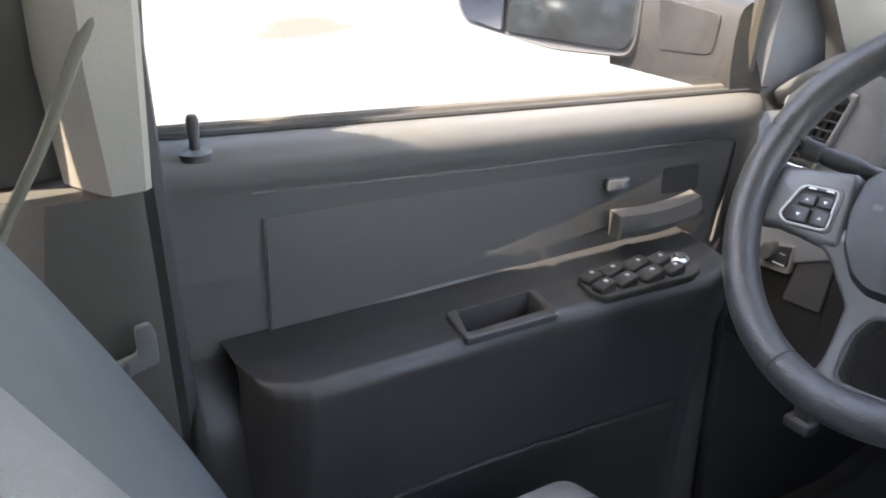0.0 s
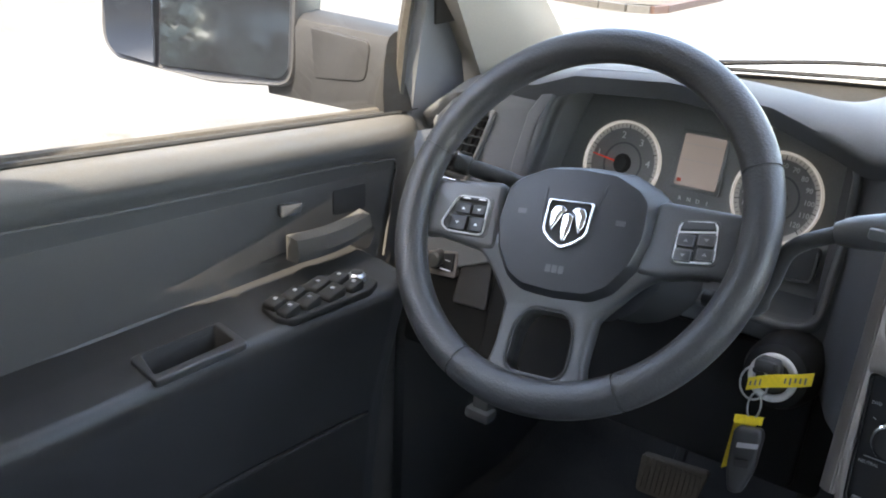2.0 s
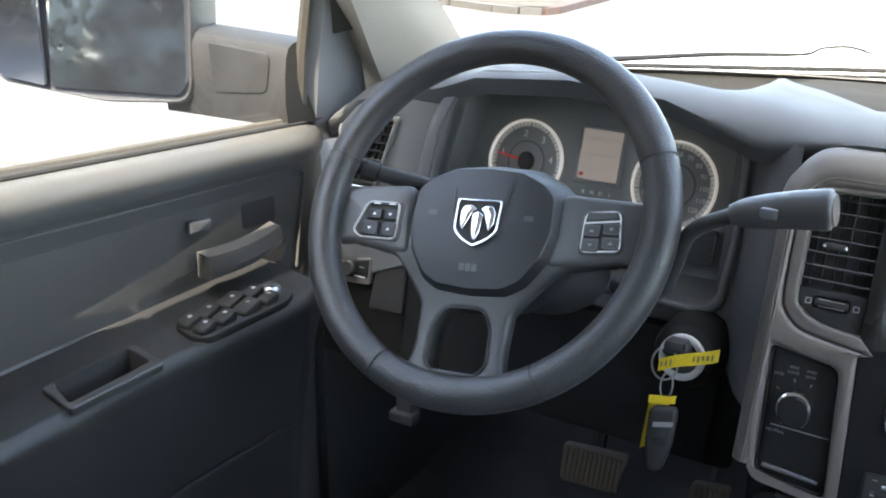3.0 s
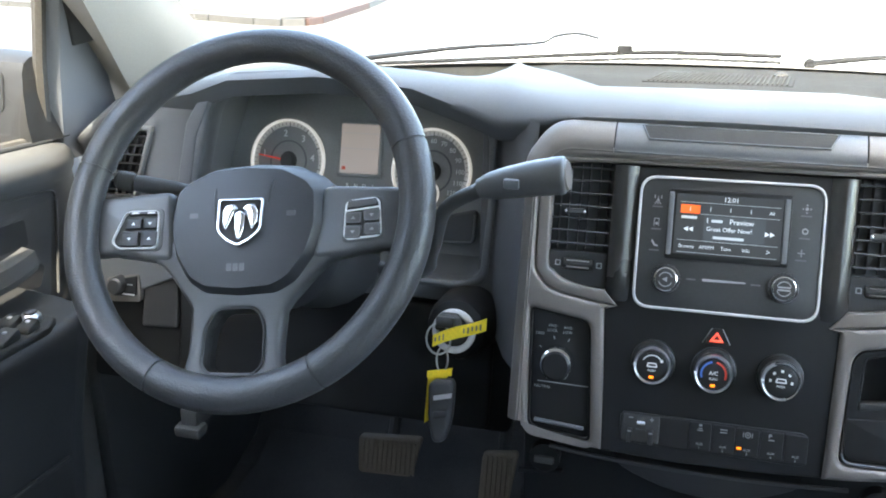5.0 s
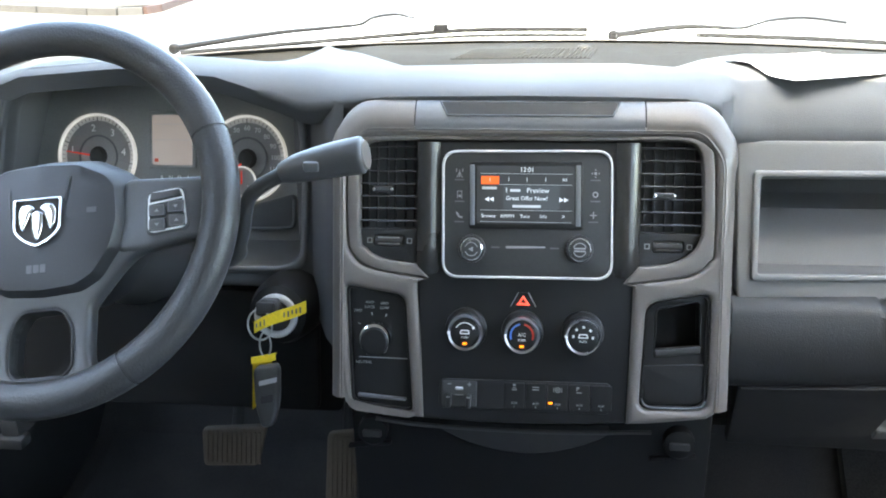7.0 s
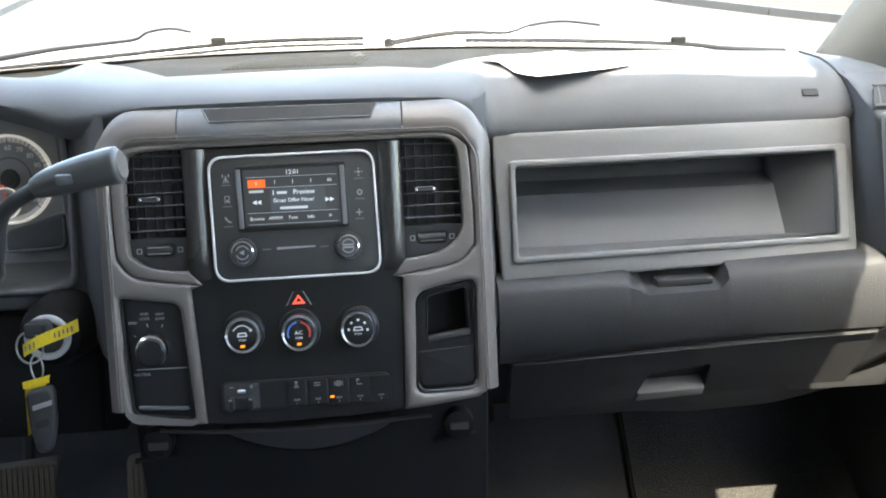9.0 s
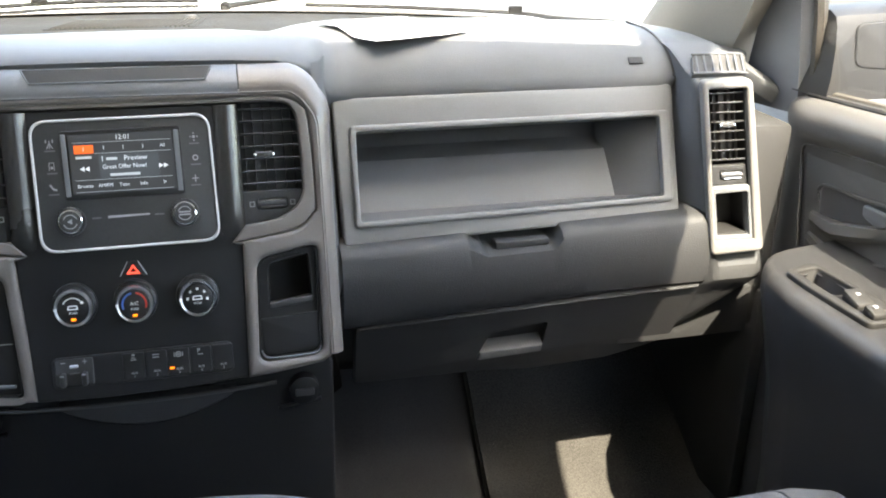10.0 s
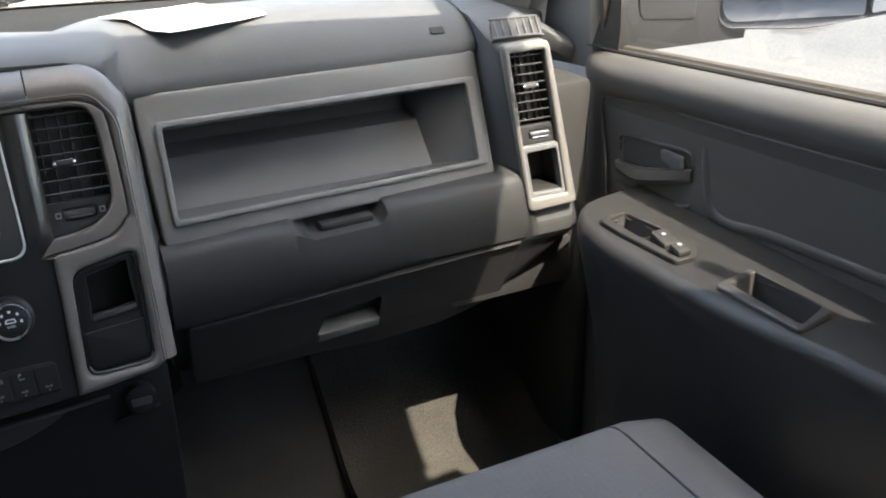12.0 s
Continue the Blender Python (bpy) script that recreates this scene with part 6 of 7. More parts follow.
band = [[ig(-0.0150 + 0.0555 * t, -0.0120 + 0.0240 * t + dv + 0.0015 * math.sin(5 * t), 0.032 + 0.003 * math.sin(4 * t)) for t in np.linspace(0, 1, 9)] for dv in (0.0, 0.0125)]
part("tag_strip", solidify(loft(band), 0.001), YELLOW, keys, "yellow printed tag strip")
for i in range(12):
    t = 0.06 + 0.077 * i
    part("tag_mark", boxed(-0.0007, 0.0007, -0.0006, 0.0006, -0.0020 - 0.001 * (i % 3), 0.0020, 0, 2, lambda x, y, z, t=t: ig(-0.0150 + 0.0555 * t + x, -0.0052 + 0.0240 * t + z + 0.0015 * math.sin(5 * t), 0.0338 + y)), DIM_INK, keys)
tag = [[ig(-0.0185 + 0.0255 * s * (1 - 0.72 * min(1, t * 1.6)) - 0.002 * t, -0.0380 + 0.0050 * s - 0.056 * t, 0.030 - 0.003 * s) for s in (0, 0.5, 1.0)] for t in np.linspace(0, 1, 8)]
part("tag_card", solidify(loft(tag), 0.001), YELLOW, keys, "yellow hanging tag")
fob_loop = rounded([(-0.0150, -0.0500), (-0.0110, -0.0445), (0.0095, -0.0410), (0.0130, -0.0470), (0.0120, -0.0820), (0.0050, -0.1080), (-0.0080, -0.1100), (-0.0140, -0.0860)], 0.008)
part("fob", plate([fob_loop], 0.029, 0.043, ig, 0.0045), BLACK, keys, "black key fob")
part("fob_label", plate([rounded([(-0.0080, -0.0640), (0.0110, -0.0590), (0.0112, -0.0540), (-0.0080, -0.0590)], 0.0008)], 0.0425, 0.0436, ig), GREY_INK, keys, "pale printed label")
part("fob_button", plate([rounded([(-0.0070, -0.0830), (0.0070, -0.0800), (0.0070, -0.0720), (-0.0070, -0.0750)], 0.002)], 0.0425, 0.0440, ig, 0.0006), LOWER, keys)
part("tag_fold", solidify(loft([[ig(-0.0185 + 0.0262 * s, -0.0380 + 0.0050 * s + dv, 0.0345) for s in (0, 0.5, 1)] for dv in (-0.0060, 0.0010)]), 0.0008), YELLOW, keys)

# Pedals.
def pedal(name, label, loop, y, ribs, stem):
    p = thing(name, label, "pedal")
    fn = lambda u, v, w: Vector((u, y + 0.35 * (v - 0.27) - w, v))
    part("pad", plate([rounded(loop, 0.008)], -0.012, 0.0, fn, 0.003), PEDAL_RUBBER, p)
    us, vs = [q[0] for q in loop], [q[1] for q in loop]
    for i in range(ribs):
        u = min(us) + 0.010 + (max(us) - min(us) - 0.020) * i / (ribs - 1)
        part("rib", plate([[(u - 0.0018, min(vs) + 0.008), (u + 0.0018, min(vs) + 0.008), (u + 0.0018, max(vs) - 0.008), (u - 0.0018, max(vs) - 0.008)]], 0.0, 0.003, fn, 0.0008), PEDAL_RUBBER, p)
    part("arm", tube([(stem[0], y + 0.02, 0.28), (stem[0], y + 0.12, 0.45), (stem[0], y + 0.14, 0.56)], 0.009, 8), DARK, p)


pedal("brake_pedal", "ribbed black rubber brake pedal", [(-0.491, 0.243), (-0.406, 0.247), (-0.393, 0.304), (-0.495, 0.296)], 0.30, 12, (-0.445,))
pedal("accelerator_pedal", "ribbed black rubber accelerator pedal", [(-0.302, 0.190), (-0.262, 0.192), (-0.246, 0.304), (-0.300, 0.297)], 0.30, 6, (-0.272,))

# ---- front doors ----
def sill_z(y):
    return 0.783 - 0.06 * y


def door(sx, name, label):
    """A front door seen from inside: rolled sill, insert panel, armrest shelf, lower panel, window frame and glass."""
    d = thing(name, label, "door", kind="structure")
    P = lambda x, y, z: Vector((sx * x, y, z))
    ys = np.linspace(-0.62, 0.175, 40)
    rows = []
    for y in ys:
        s = sill_z(y)
        end = max(0.0, (y - 0.10) / 0.075)
        pull = 0.03 * end ** 2
        rows.append([P(0.862, y, s - 0.03), P(0.842, y, s - 0.001), P(0.834, y, s), P(0.820 + pull, y, s - 0.0015), P(0.808 + pull, y, s - 0.007), P(0.8005 + pull, y, s - 0.016), P(0.798 + pull, y, s - 0.026), P(0.7995 + pull, y, s - 0.036), P(0.804 + pull, y, s - 0.0445),
                     P(0.812 + pull * 0.7, y, s - 0.053), P(0.817 + pull * 0.5, y, 0.66), P(0.817 + pull * 0.5, y, 0.58), P(0.80 + pull * 0.5, y, 0.40), P(0.80 + pull, y, 0.14), P(0.880, y, 0.14), P(0.880, y, s - 0.03)])
    part("panel", loft(rows, closed=True, cap=True), DOOR, d, angle=60)
    df = lambda u, v, w: P(0.8145 - w, u, v)
    # Insert panel with its raised front corner and ridge.
    ins = rounded([(0.106, 0.722), (-0.28, 0.748), (-0.508, 0.764), (-0.511, 0.585), (0.075, 0.585)], [0.018, 0, 0.004, 0.004, 0.01])
    part("insert", plate([ins], -0.006, 0.0012, df, 0.0008), DOOR, d)
    line = rounded([(0.088, 0.590), (0.112, 0.722), (0.006, 0.7315), (-0.134, 0.7385), (-0.28, 0.7465), (-0.52, 0.7640), (-0.52, 0.80)], [0, 0.014, 0.03, 0.03, 0.03, 0, 0])[:-1]
    part("ridge", tube([P(0.8122, u, v - 0.003) for u, v in line], 0.0019, 8), DOOR, d)
    part("insert_seam", tube([P(0.8125, -0.5115, 0.735), P(0.8120, -0.512, 0.60)], 0.0010, 6), DARK, d)
    # Armrest shelf.
    arm_edge = ([(-0.560, 0.770), (-0.5587, 0.7577), (-0.553, 0.738), (-0.544, 0.722), (-0.532, 0.711), (-0.5165, 0.704), (-0.4361, 0.7015), (-0.241, 0.7015), (-0.0375, 0.6885), (-0.010, 0.694), (0.010, 0.715), (0.020, 0.75)] if sx < 0 else
                [(-0.574, 0.790), (-0.5727, 0.7577), (-0.566, 0.738), (-0.555, 0.722), (-0.53, 0.710), (-0.398, 0.6976), (-0.334, 0.6855), (-0.27, 0.6770), (-0.186, 0.6745), (-0.0885, 0.6728), (-0.045, 0.679), (-0.0142, 0.6930), (0.008, 0.7108), (0.018, 0.740), (0.022, 0.780)])
    def shelf(y):
        return lerp(arm_edge, y)[0]
    po = rounded([(-0.358, 0.7030), (-0.2485, 0.7010), (-0.2365, 0.7590), (-0.347, 0.7600)], 0.006)
    pi = rounded([(-0.350, 0.7150), (-0.2540, 0.7160), (-0.2460, 0.7570), (-0.335, 0.7570)], 0.004)
    rows = []
    for y in [*np.linspace(arm_edge[0][0], -0.50, 22), *np.linspace(-0.49, -0.05, 74), *np.linspace(-0.045, 0.021, 18)]:
        q = shelf(y)
        zt = 0.615
        low = min(0.80, q + 0.030)
        low2 = min(0.80, q + 0.045)
        top = [P(x, y, zt + 0.004 * max(0, (x - 0.77) / 0.033)) for x in np.linspace(0.817, min(0.80, q + 0.010), 22)]
        rows.append([*top, P(min(0.80, q + 0.003), y, zt - 0.005), P(min(0.80, q), y, zt - 0.013), P(min(0.80, q + 0.001), y, zt - 0.03), P(min(0.80, q + 0.012), y, zt - 0.075), P(low, y, 0.46), P(low2, y, 0.32), P(low2, y, 0.16)])
    arm = loft(rows)
    def inside(x, y, loop):
        hit = False
        for (x0, y0), (x1, y1) in zip(loop, [*loop[1:], loop[0]]):
            if (y0 > y) != (y1 > y) and x < (x1 - x0) * (y - y0) / (y1 - y0) + x0:
                hit = not hit
        return hit
    mid_loop = [((a[0] + b[0]) / 2, (a[1] + b[1]) / 2) for a, b in zip(po, pi)]
    holes = [mid_loop]
    cup_loop = rounded([(-0.122, 0.708), (-0.056, 0.708), (-0.050, 0.738), (-0.118, 0.744)], 0.006)
    if sx > 0:
        holes.append(cup_loop)
    gone = []
    for f in arm.faces:
        c = f.calc_center_median()
        if c.z > 0.612 and any(inside(c.y, abs(c.x), h) for h in holes):
            gone.append(f)
    bmesh.ops.delete(arm, geom=gone, context="FACES")
    part("armrest", arm, DOOR_LOW, d, "black moulded armrest and lower panel", angle=60)
    # Pocket sunk into the shelf.
    pf = lambda u, v, w: P(v, u, 0.6155 + w)
    pocket = part("pocket_frame", plate([po, pi], -0.004, 0.0045, pf, 0.002), BLACK, d)
    def sunk(loop, deep, name, owner):
        rings = [[pf(u, v, 0.002) for u, v in loop]]
        cu, cv = sum(p[0] for p in loop) / len(loop), sum(p[1] for p in loop) / len(loop)
        for k, w in ((0.97, -0.02), (0.92, -deep), (0.5, -deep - 0.002), (0.05, -deep - 0.002)):
            rings.append([pf(cu + (u - cu) * k, cv + (v - cv) * k, w) for u, v in loop])
        part(name, loft(rings, closed=True), DARK, owner)
    sunk(pi, 0.055, "pocket_well", pocket)
    if sx > 0:
        sunk(cup_loop, 0.04, "cup_well", d)
    # Soft moulding line low on the panel.
    part("lower_line", tube(curve_points([P(0.7305, -0.56, 0.440), P(0.7295, -0.3, 0.444), P(0.716, -0.05, 0.441)], 8), 0.0030, 8), DOOR_LOW, d)
    # Rear of the panel behind the insert, swelling inwards above the armrest's end.
    rows = []
    for z in np.linspace(0.20, 0.606, 22):
        x = lerp([(0.20, 0.772), (0.52, 0.770), (0.550, 0.774), (0.565, 0.782), (0.580, 0.793), (0.592, 0.803), (0.606, 0.8125)], z)[0]
        rows.append([P(0.83, -0.604, z), P(x + 0.012, -0.604, z), P(x + 0.002, -0.598, z), P(x, -0.590, z), P(x + 0.001, -0.560, z), P(x + 0.008, -0.535, z), P(min(0.816, x + 0.024), -0.519, z), P(0.818, -0.513, z), P(0.83, -0.512, z)])
    part("rear_swell", loft(rows, closed=True, cap=True), DOOR_LOW, d, angle=60)
    # Window frame, seals and glass.
    base = lambda y: P(0.842, y, sill_z(y) + 0.002)
    part("belt_seal", tube([P(0.838, y, sill_z(y) + 0.003) for y in np.linspace(-0.61, 0.135, 8)], 0.0065, 8, 0.9), RUBBER_DUST, d, "dusty rubber window seal")
    part("belt_seal_lip", tube([P(0.828, y, sill_z(y) + 0.001) for y in np.linspace(-0.61, 0.135, 8)], 0.004, 8), RUBBER, d)
    def glass_at(y, h):
        return P(0.846 - 0.375 * max(0, h) ** 1.15, y, sill_z(y) + h)
    part("front_frame", tube([glass_at(0.146, -0.02), glass_at(0.126, 0.10), glass_at(0.106, 0.20), glass_at(0.085, 0.29)], 0.009, 8, 1.4), RUBBER_DUST, d, "dusty vertical window seal")
    # Unseen top bar: raised right to admit sun, thickened left to shade the handle.
    up = 0.051 if sx > 0 else 0.0
    part("top_frame", tube(curve_points([glass_at(0.185, 0.14), glass_at(0.14, 0.22), glass_at(0.02, 0.37 + up * 0.5), glass_at(-0.12, 0.455 + up), glass_at(-0.35, 0.47 + up), glass_at(-0.61, 0.46 + up)], 5), 0.037 if sx < 0 else 0.014, 8), RUBBER, d)
    part("rear_frame", tube([glass_at(-0.605, -0.02), glass_at(-0.607, 0.20), glass_at(-0.61, 0.46)], 0.010, 8, 1.6), RUBBER_DUST, d)
    # Black sail panel in front of the glass.
    inset = Vector((-sx * 0.012, 0, 0))
    rows = [[glass_at(0.140 + 0.02 * t, -0.03), glass_at(0.150, 0.0), glass_at(0.130, 0.10), glass_at(0.110, 0.20), glass_at(0.088, 0.29)] for t in (0,)]
    rows.append([p + inset + Vector((0, 0.012, 0)) for p in rows[0]])
    rows.append([glass_at(y, h) + inset for y, h in ((0.29, -0.03), (0.285, 0.0), (0.225, 0.10), (0.155, 0.20), (0.105, 0.29))])
    part("sail_panel", solidify(loft(rows), 0.008), FASCIA, d, "dark slate triangular sail panel")
    ysg = np.linspace(-0.60, 0.145, 9)
    rows = [[glass_at(y, h * min(1.0, (0.47 if y < -0.1 else 0.47 - 0.9 * (y + 0.1)) / 0.47)) for y in ysg] for h in (0.0, 0.12, 0.24, 0.36, 0.46)]
    g = part("glass", solidify(loft(rows), 0.004), GLASS, d, "clear side window")
    g.visible_shadow = False
    return d, P, df


left, LP, ldf = door(-1, "door_1", "dark grey driver door with a black armrest shelf")
right, RP, rdf = door(1, "door_2", "dark grey passenger door with a black armrest shelf")

# Driver door handle in its bezel.
def handle_parts(d, P, df, driver):
    # Flat dark plates stand for the shade in the handle's hollows.
    if driver:
        part("handle_cup", plate([rounded([(0.050, 0.698), (-0.010, 0.701), (-0.010, 0.668), (0.050, 0.664)], 0.006)], 0.001, 0.0022, df), BLACK, d)
        rows = []
        for t in np.linspace(0, 1, 10):
            u = -0.1035 + 0.131 * t
            h = 0.014 - 0.002 * t
            w = 0.028 + 0.014 * math.sin(math.pi * min(1, t * 0.8 + 0.15))
            v = 0.6540 - 0.001 * t + 0.003 * t * t
            rows.append([df(u, v - h, w - 0.018), df(u, v - h, w), df(u, v - h * 0.3, w + 0.004), df(u, v + h, w), df(u, v + h + 0.003, w - 0.018)])
        part("pull_handle", loft(rows, closed=True, cap=True), DOOR, d, "dark grey pull handle")
        part("lock_tab", plate([rounded([(-0.103, 0.6890), (-0.072, 0.6870), (-0.068, 0.7020), (-0.105, 0.7060)], 0.004)], 0.002, 0.010, df, 0.003), PAD, d, "grey lock lever")
        part("lever_rest", plate([rounded([(-0.030, 0.612), (0.034, 0.608), (0.034, 0.6125), (-0.030, 0.6165)], 0.001)], 0.0, 0.018, df, 0.0015), DOOR, d)
        part("handle_recess", plate([rounded([(-0.135, 0.640), (-0.07, 0.6270), (0.02, 0.6180), (0.058, 0.6050), (0.072, 0.6300), (0.045, 0.6480)], 0.006)], 0.0005, 0.0020, df), BLACK, d)
    else:
        part("handle_cup", plate([rounded([(0.060, 0.6790), (-0.072, 0.6900), (-0.080, 0.655), (-0.01, 0.640), (0.055, 0.632)], 0.010)], 0.0005, 0.0022, df), DARK, d)
        part("cup_lip", tube(curve_points([df(0.064, 0.655, 0.001), df(0.060, 0.6790, 0.002), df(-0.01, 0.6850, 0.003), df(-0.068, 0.6900, 0.003), df(-0.079, 0.675, 0.002)], 5), 0.0022, 8), DOOR, d)
        for top, low, out in (((0.640, 0.643, 0.656, 0.670), (0.626, 0.622, 0.636, 0.654), 0.016), ((0.612, 0.606, 0.612, 0.624), (0.600, 0.592, 0.597, 0.608), 0.014)):
            rows = []
            for u, a, b in zip(np.linspace(0.070, -0.078, 9), np.interp(np.linspace(0, 3, 9), range(4), top), np.interp(np.linspace(0, 3, 9), range(4), low)):
                k = out * math.sin(math.pi * (0.12 + 0.76 * (0.070 - u) / 0.148))
                rows.append([df(u, b, -0.002), df(u, b, k * 0.5), df(u, (a * 0.4 + b * 0.6), k), df(u, a, k * 0.9), df(u, a + 0.002, k * 0.5), df(u, a + 0.002, -0.002)])
            part("pull_bar", loft(rows, closed=True, cap=True), DOOR, d, "dark grey pull bar")
        part("lock_tab", plate([rounded([(-0.024, 0.6830), (-0.063, 0.6830), (-0.068, 0.6680), (-0.054, 0.6620), (-0.026, 0.6690)], 0.004)], 0.002, 0.010, df, 0.003), PAD, d, "grey lock lever")


handle_parts(left, LP, ldf, True)
handle_parts(right, RP, rdf, False)
# Slanted moulding low on the driver's insert; recessed field on the passenger's.
part("sculpted_edge", tube(curve_points([ldf(-0.47, 0.6085, -0.0175), ldf(-0.33, 0.6100, -0.0145), ldf(-0.14, 0.6120, -0.0190)], 6), 0.0205, 24), DOOR, left)
part("sculpted_edge", tube(curve_points([rdf(-0.090, 0.715, -0.010), rdf(-0.096, 0.688, -0.006), rdf(-0.103, 0.655, -0.0055), rdf(-0.116, 0.630, -0.005), rdf(-0.145, 0.6235, -0.005), rdf(-0.20, 0.6320, -0.005), rdf(-0.285, 0.6380, -0.005), rdf(-0.50, 0.650, -0.006)], 6), 0.0095, 14), DOOR, right)

# Lock pin on the driver's sill.
pin = thing("lock_pin", "black lock pin standing on the door sill", "lock pin")
py = -0.568
pz = sill_z(py)
part("pin", lathe([(0.0048, -0.01), (0.0042, 0.012), (0.0052, 0.020), (0.0055, 0.030), (0.0040, 0.034), (0.001, 0.035)], lambda u, v, w: Vector((-0.806 + u, py + v, pz - 0.010 + w)), 14), BLACK, pin)
part("collar", lathe([(0.014, -0.004), (0.014, 0.002), (0.009, 0.005)], lambda u, v, w: Vector((-0.806 + u, py + v, pz - 0.010 + w)), 20), BLACK, pin)

# Window switches on each armrest.
def switch_panel(sx, loop, keys, label, hole=None):
    sp = thing("window_switches", label, "switch", group="window switch panels")
    fn = lambda u, v, w: Vector((sx * v, u, 0.6155 + w))
    part("plate", plate([rounded(loop, 0.008), *([rounded(hole, 0.006)] if hole else [])], -0.003, 0.006, fn, 0.002), WEATHERED, sp)
    for u, v, du, dv in keys:
        k = part("switch", boxed(-du, du, -dv, dv, 0, 0.011, 0.0035, 2, lambda x, y, z, u=u, v=v: fn(u + x, v + y, 0.004 + z * (1 + 25 * x))), WEATHERED, sp)
        part("icon", plate([rrect(u + du * 0.2 - 0.0022, u + du * 0.2 + 0.0022, v - 0.0022, v + 0.0022, 0.001)], 0.0150, 0.0166, fn), GREY_INK, k)


switch_panel(-1, [(-0.195, 0.718), (-0.186, 0.7025), (-0.068, 0.6960), (-0.043, 0.7065), (-0.046, 0.7490), (-0.10, 0.7650), (-0.168, 0.7600), (-0.184, 0.7560)],
             [(-0.1765, 0.741, 0.010, 0.010), (-0.1780, 0.717, 0.011, 0.009), (-0.1470, 0.742, 0.012, 0.010), (-0.1490, 0.717, 0.012, 0.010), (-0.1120, 0.741, 0.014, 0.011), (-0.1150, 0.715, 0.014, 0.011), (-0.0800, 0.738, 0.011, 0.010), (-0.0830, 0.712, 0.011, 0.009)],
             "black driver window switches with white symbols")
ms = thing("mirror_joystick", "round chrome-edged mirror adjuster on the armrest", "switch")
part("dial", lathe([(0.011, 0.003), (0.011, 0.012), (0.008, 0.015)], lambda u, v, w: Vector((-0.7265 + u, -0.0595 + v, 0.6155 + w)), 24), SATIN, ms)
part("cap", lathe([(0.0075, 0.010), (0.0070, 0.017), (0.005, 0.018)], lambda u, v, w: Vector((-0.7265 + u, -0.0595 + v, 0.6155 + w)), 20), BLACK, ms)
switch_panel(1, [(-0.1890, 0.7010), (-0.0924, 0.6955), (-0.0520, 0.6970), (-0.0370, 0.7320), (-0.0395, 0.7440), (-0.1630, 0.7540), (-0.1880, 0.7290)], [(-0.1453, 0.7200, 0.014, 0.011), (-0.1750, 0.7170, 0.009, 0.009)], "black passenger window switch plate with a sunk pull cup", [(-0.122, 0.708), (-0.056, 0.708), (-0.050, 0.738), (-0.118, 0.744)])
# ---- centre pillars, belts ----
def b_pillar(sx):
    b = thing("pillar_trim", "beige-grey upper pillar trim above a dark lower cover", "pillar", group="centre pillars")
    rows = []
    for t in np.linspace(0, 1, 6):
        z = 0.797 + 0.50 * t
        x = 0.764 - 0.095 * t
        y1, y0 = -0.615, -0.653 - 0.013 * min(1, t * 4)
        rows.append([(sx * (x + 0.05), y1 + 0.004, z), (sx * (x + 0.006), y1, z), (sx * x, y1 - 0.006, z), (sx * (x - 0.001), y0 + 0.006, z), (sx * (x + 0.006), y0, z), (sx * (x + 0.05), y0 - 0.02, z)])
    part("upper_trim", loft(rows, closed=True, cap=True), PILLAR, b)
    rows = []
    for t in np.linspace(0, 1, 6):
        z = 0.795 - 0.65 * t
        x = 0.772 + 0.008 * t
        y1, y0 = -0.622 + 0.02 * t, -0.655 - 0.10 * t
        rows.append([(sx * (x + 0.06), y1 + 0.004, z), (sx * x, y1, z), (sx * (x - 0.004), (y1 + y0) / 2, z), (sx * x, y0 - 0.04, z), (sx * (x + 0.06), y0 - 0.10, z)])
    part("lower_cover", loft(rows, closed=True, cap=True), PILLAR_DARK, b, "dark olive-grey lower cover")
    part("door_seal", tube([(sx * 0.800, -0.622 + 0.03 * t, 1.25 - 1.1 * t) for t in np.linspace(0, 1, 8)], 0.012, 8), RUBBER, b)
    belt = thing("seat_belt", "olive seat belt strap hanging by the pillar", "seat belt", group="seat belts")
    ends = curve_points([(sx * 0.725, -0.620, 1.22), (sx * 0.732, -0.612, 1.08), (sx * 0.738, -0.642, 0.955), (sx * 0.74, -0.663, 0.910), (sx * 0.74, -0.691, 0.855), (sx * 0.74, -0.712, 0.820), (sx * 0.742, -0.732, 0.785), (sx * 0.745, -0.765, 0.70), (sx * 0.75, -0.775, 0.45)], 5)
    part("strap", tube(ends, 0.0048, 10, 0.45, up=(sx, 0, 0)), STRAP, belt, "olive folded webbing")
    part("guide", boxed(-0.012, 0.012, -0.03, 0.03, -0.018, 0.018, 0.006, 2, lambda x, y, z: (sx * 0.725 + x, -0.620 + y, 1.22 + z)), PILLAR, belt)
    part("tongue", plate([rounded([(-0.032, -0.012), (-0.004, -0.006), (-0.004, 0.018), (0.008, 0.020), (0.012, 0.010), (0.012, -0.018), (-0.02, -0.026)], 0.004)], -0.003, 0.003, lambda u, v, w: Vector((sx * (0.752 - w), -0.643 + u, 0.671 + v)), 0.001), SPOKE, belt, "worn grey belt tongue")
    part("tongue_cover", boxed(-0.004, 0.004, -0.05, 0.0, -0.012, 0.008, 0.003, 2, lambda x, y, z: (sx * 0.752 + x, -0.655 + y, 0.655 + z + 0.2 * y)), BLACK, belt)


b_pillar(-1)
b_pillar(1)

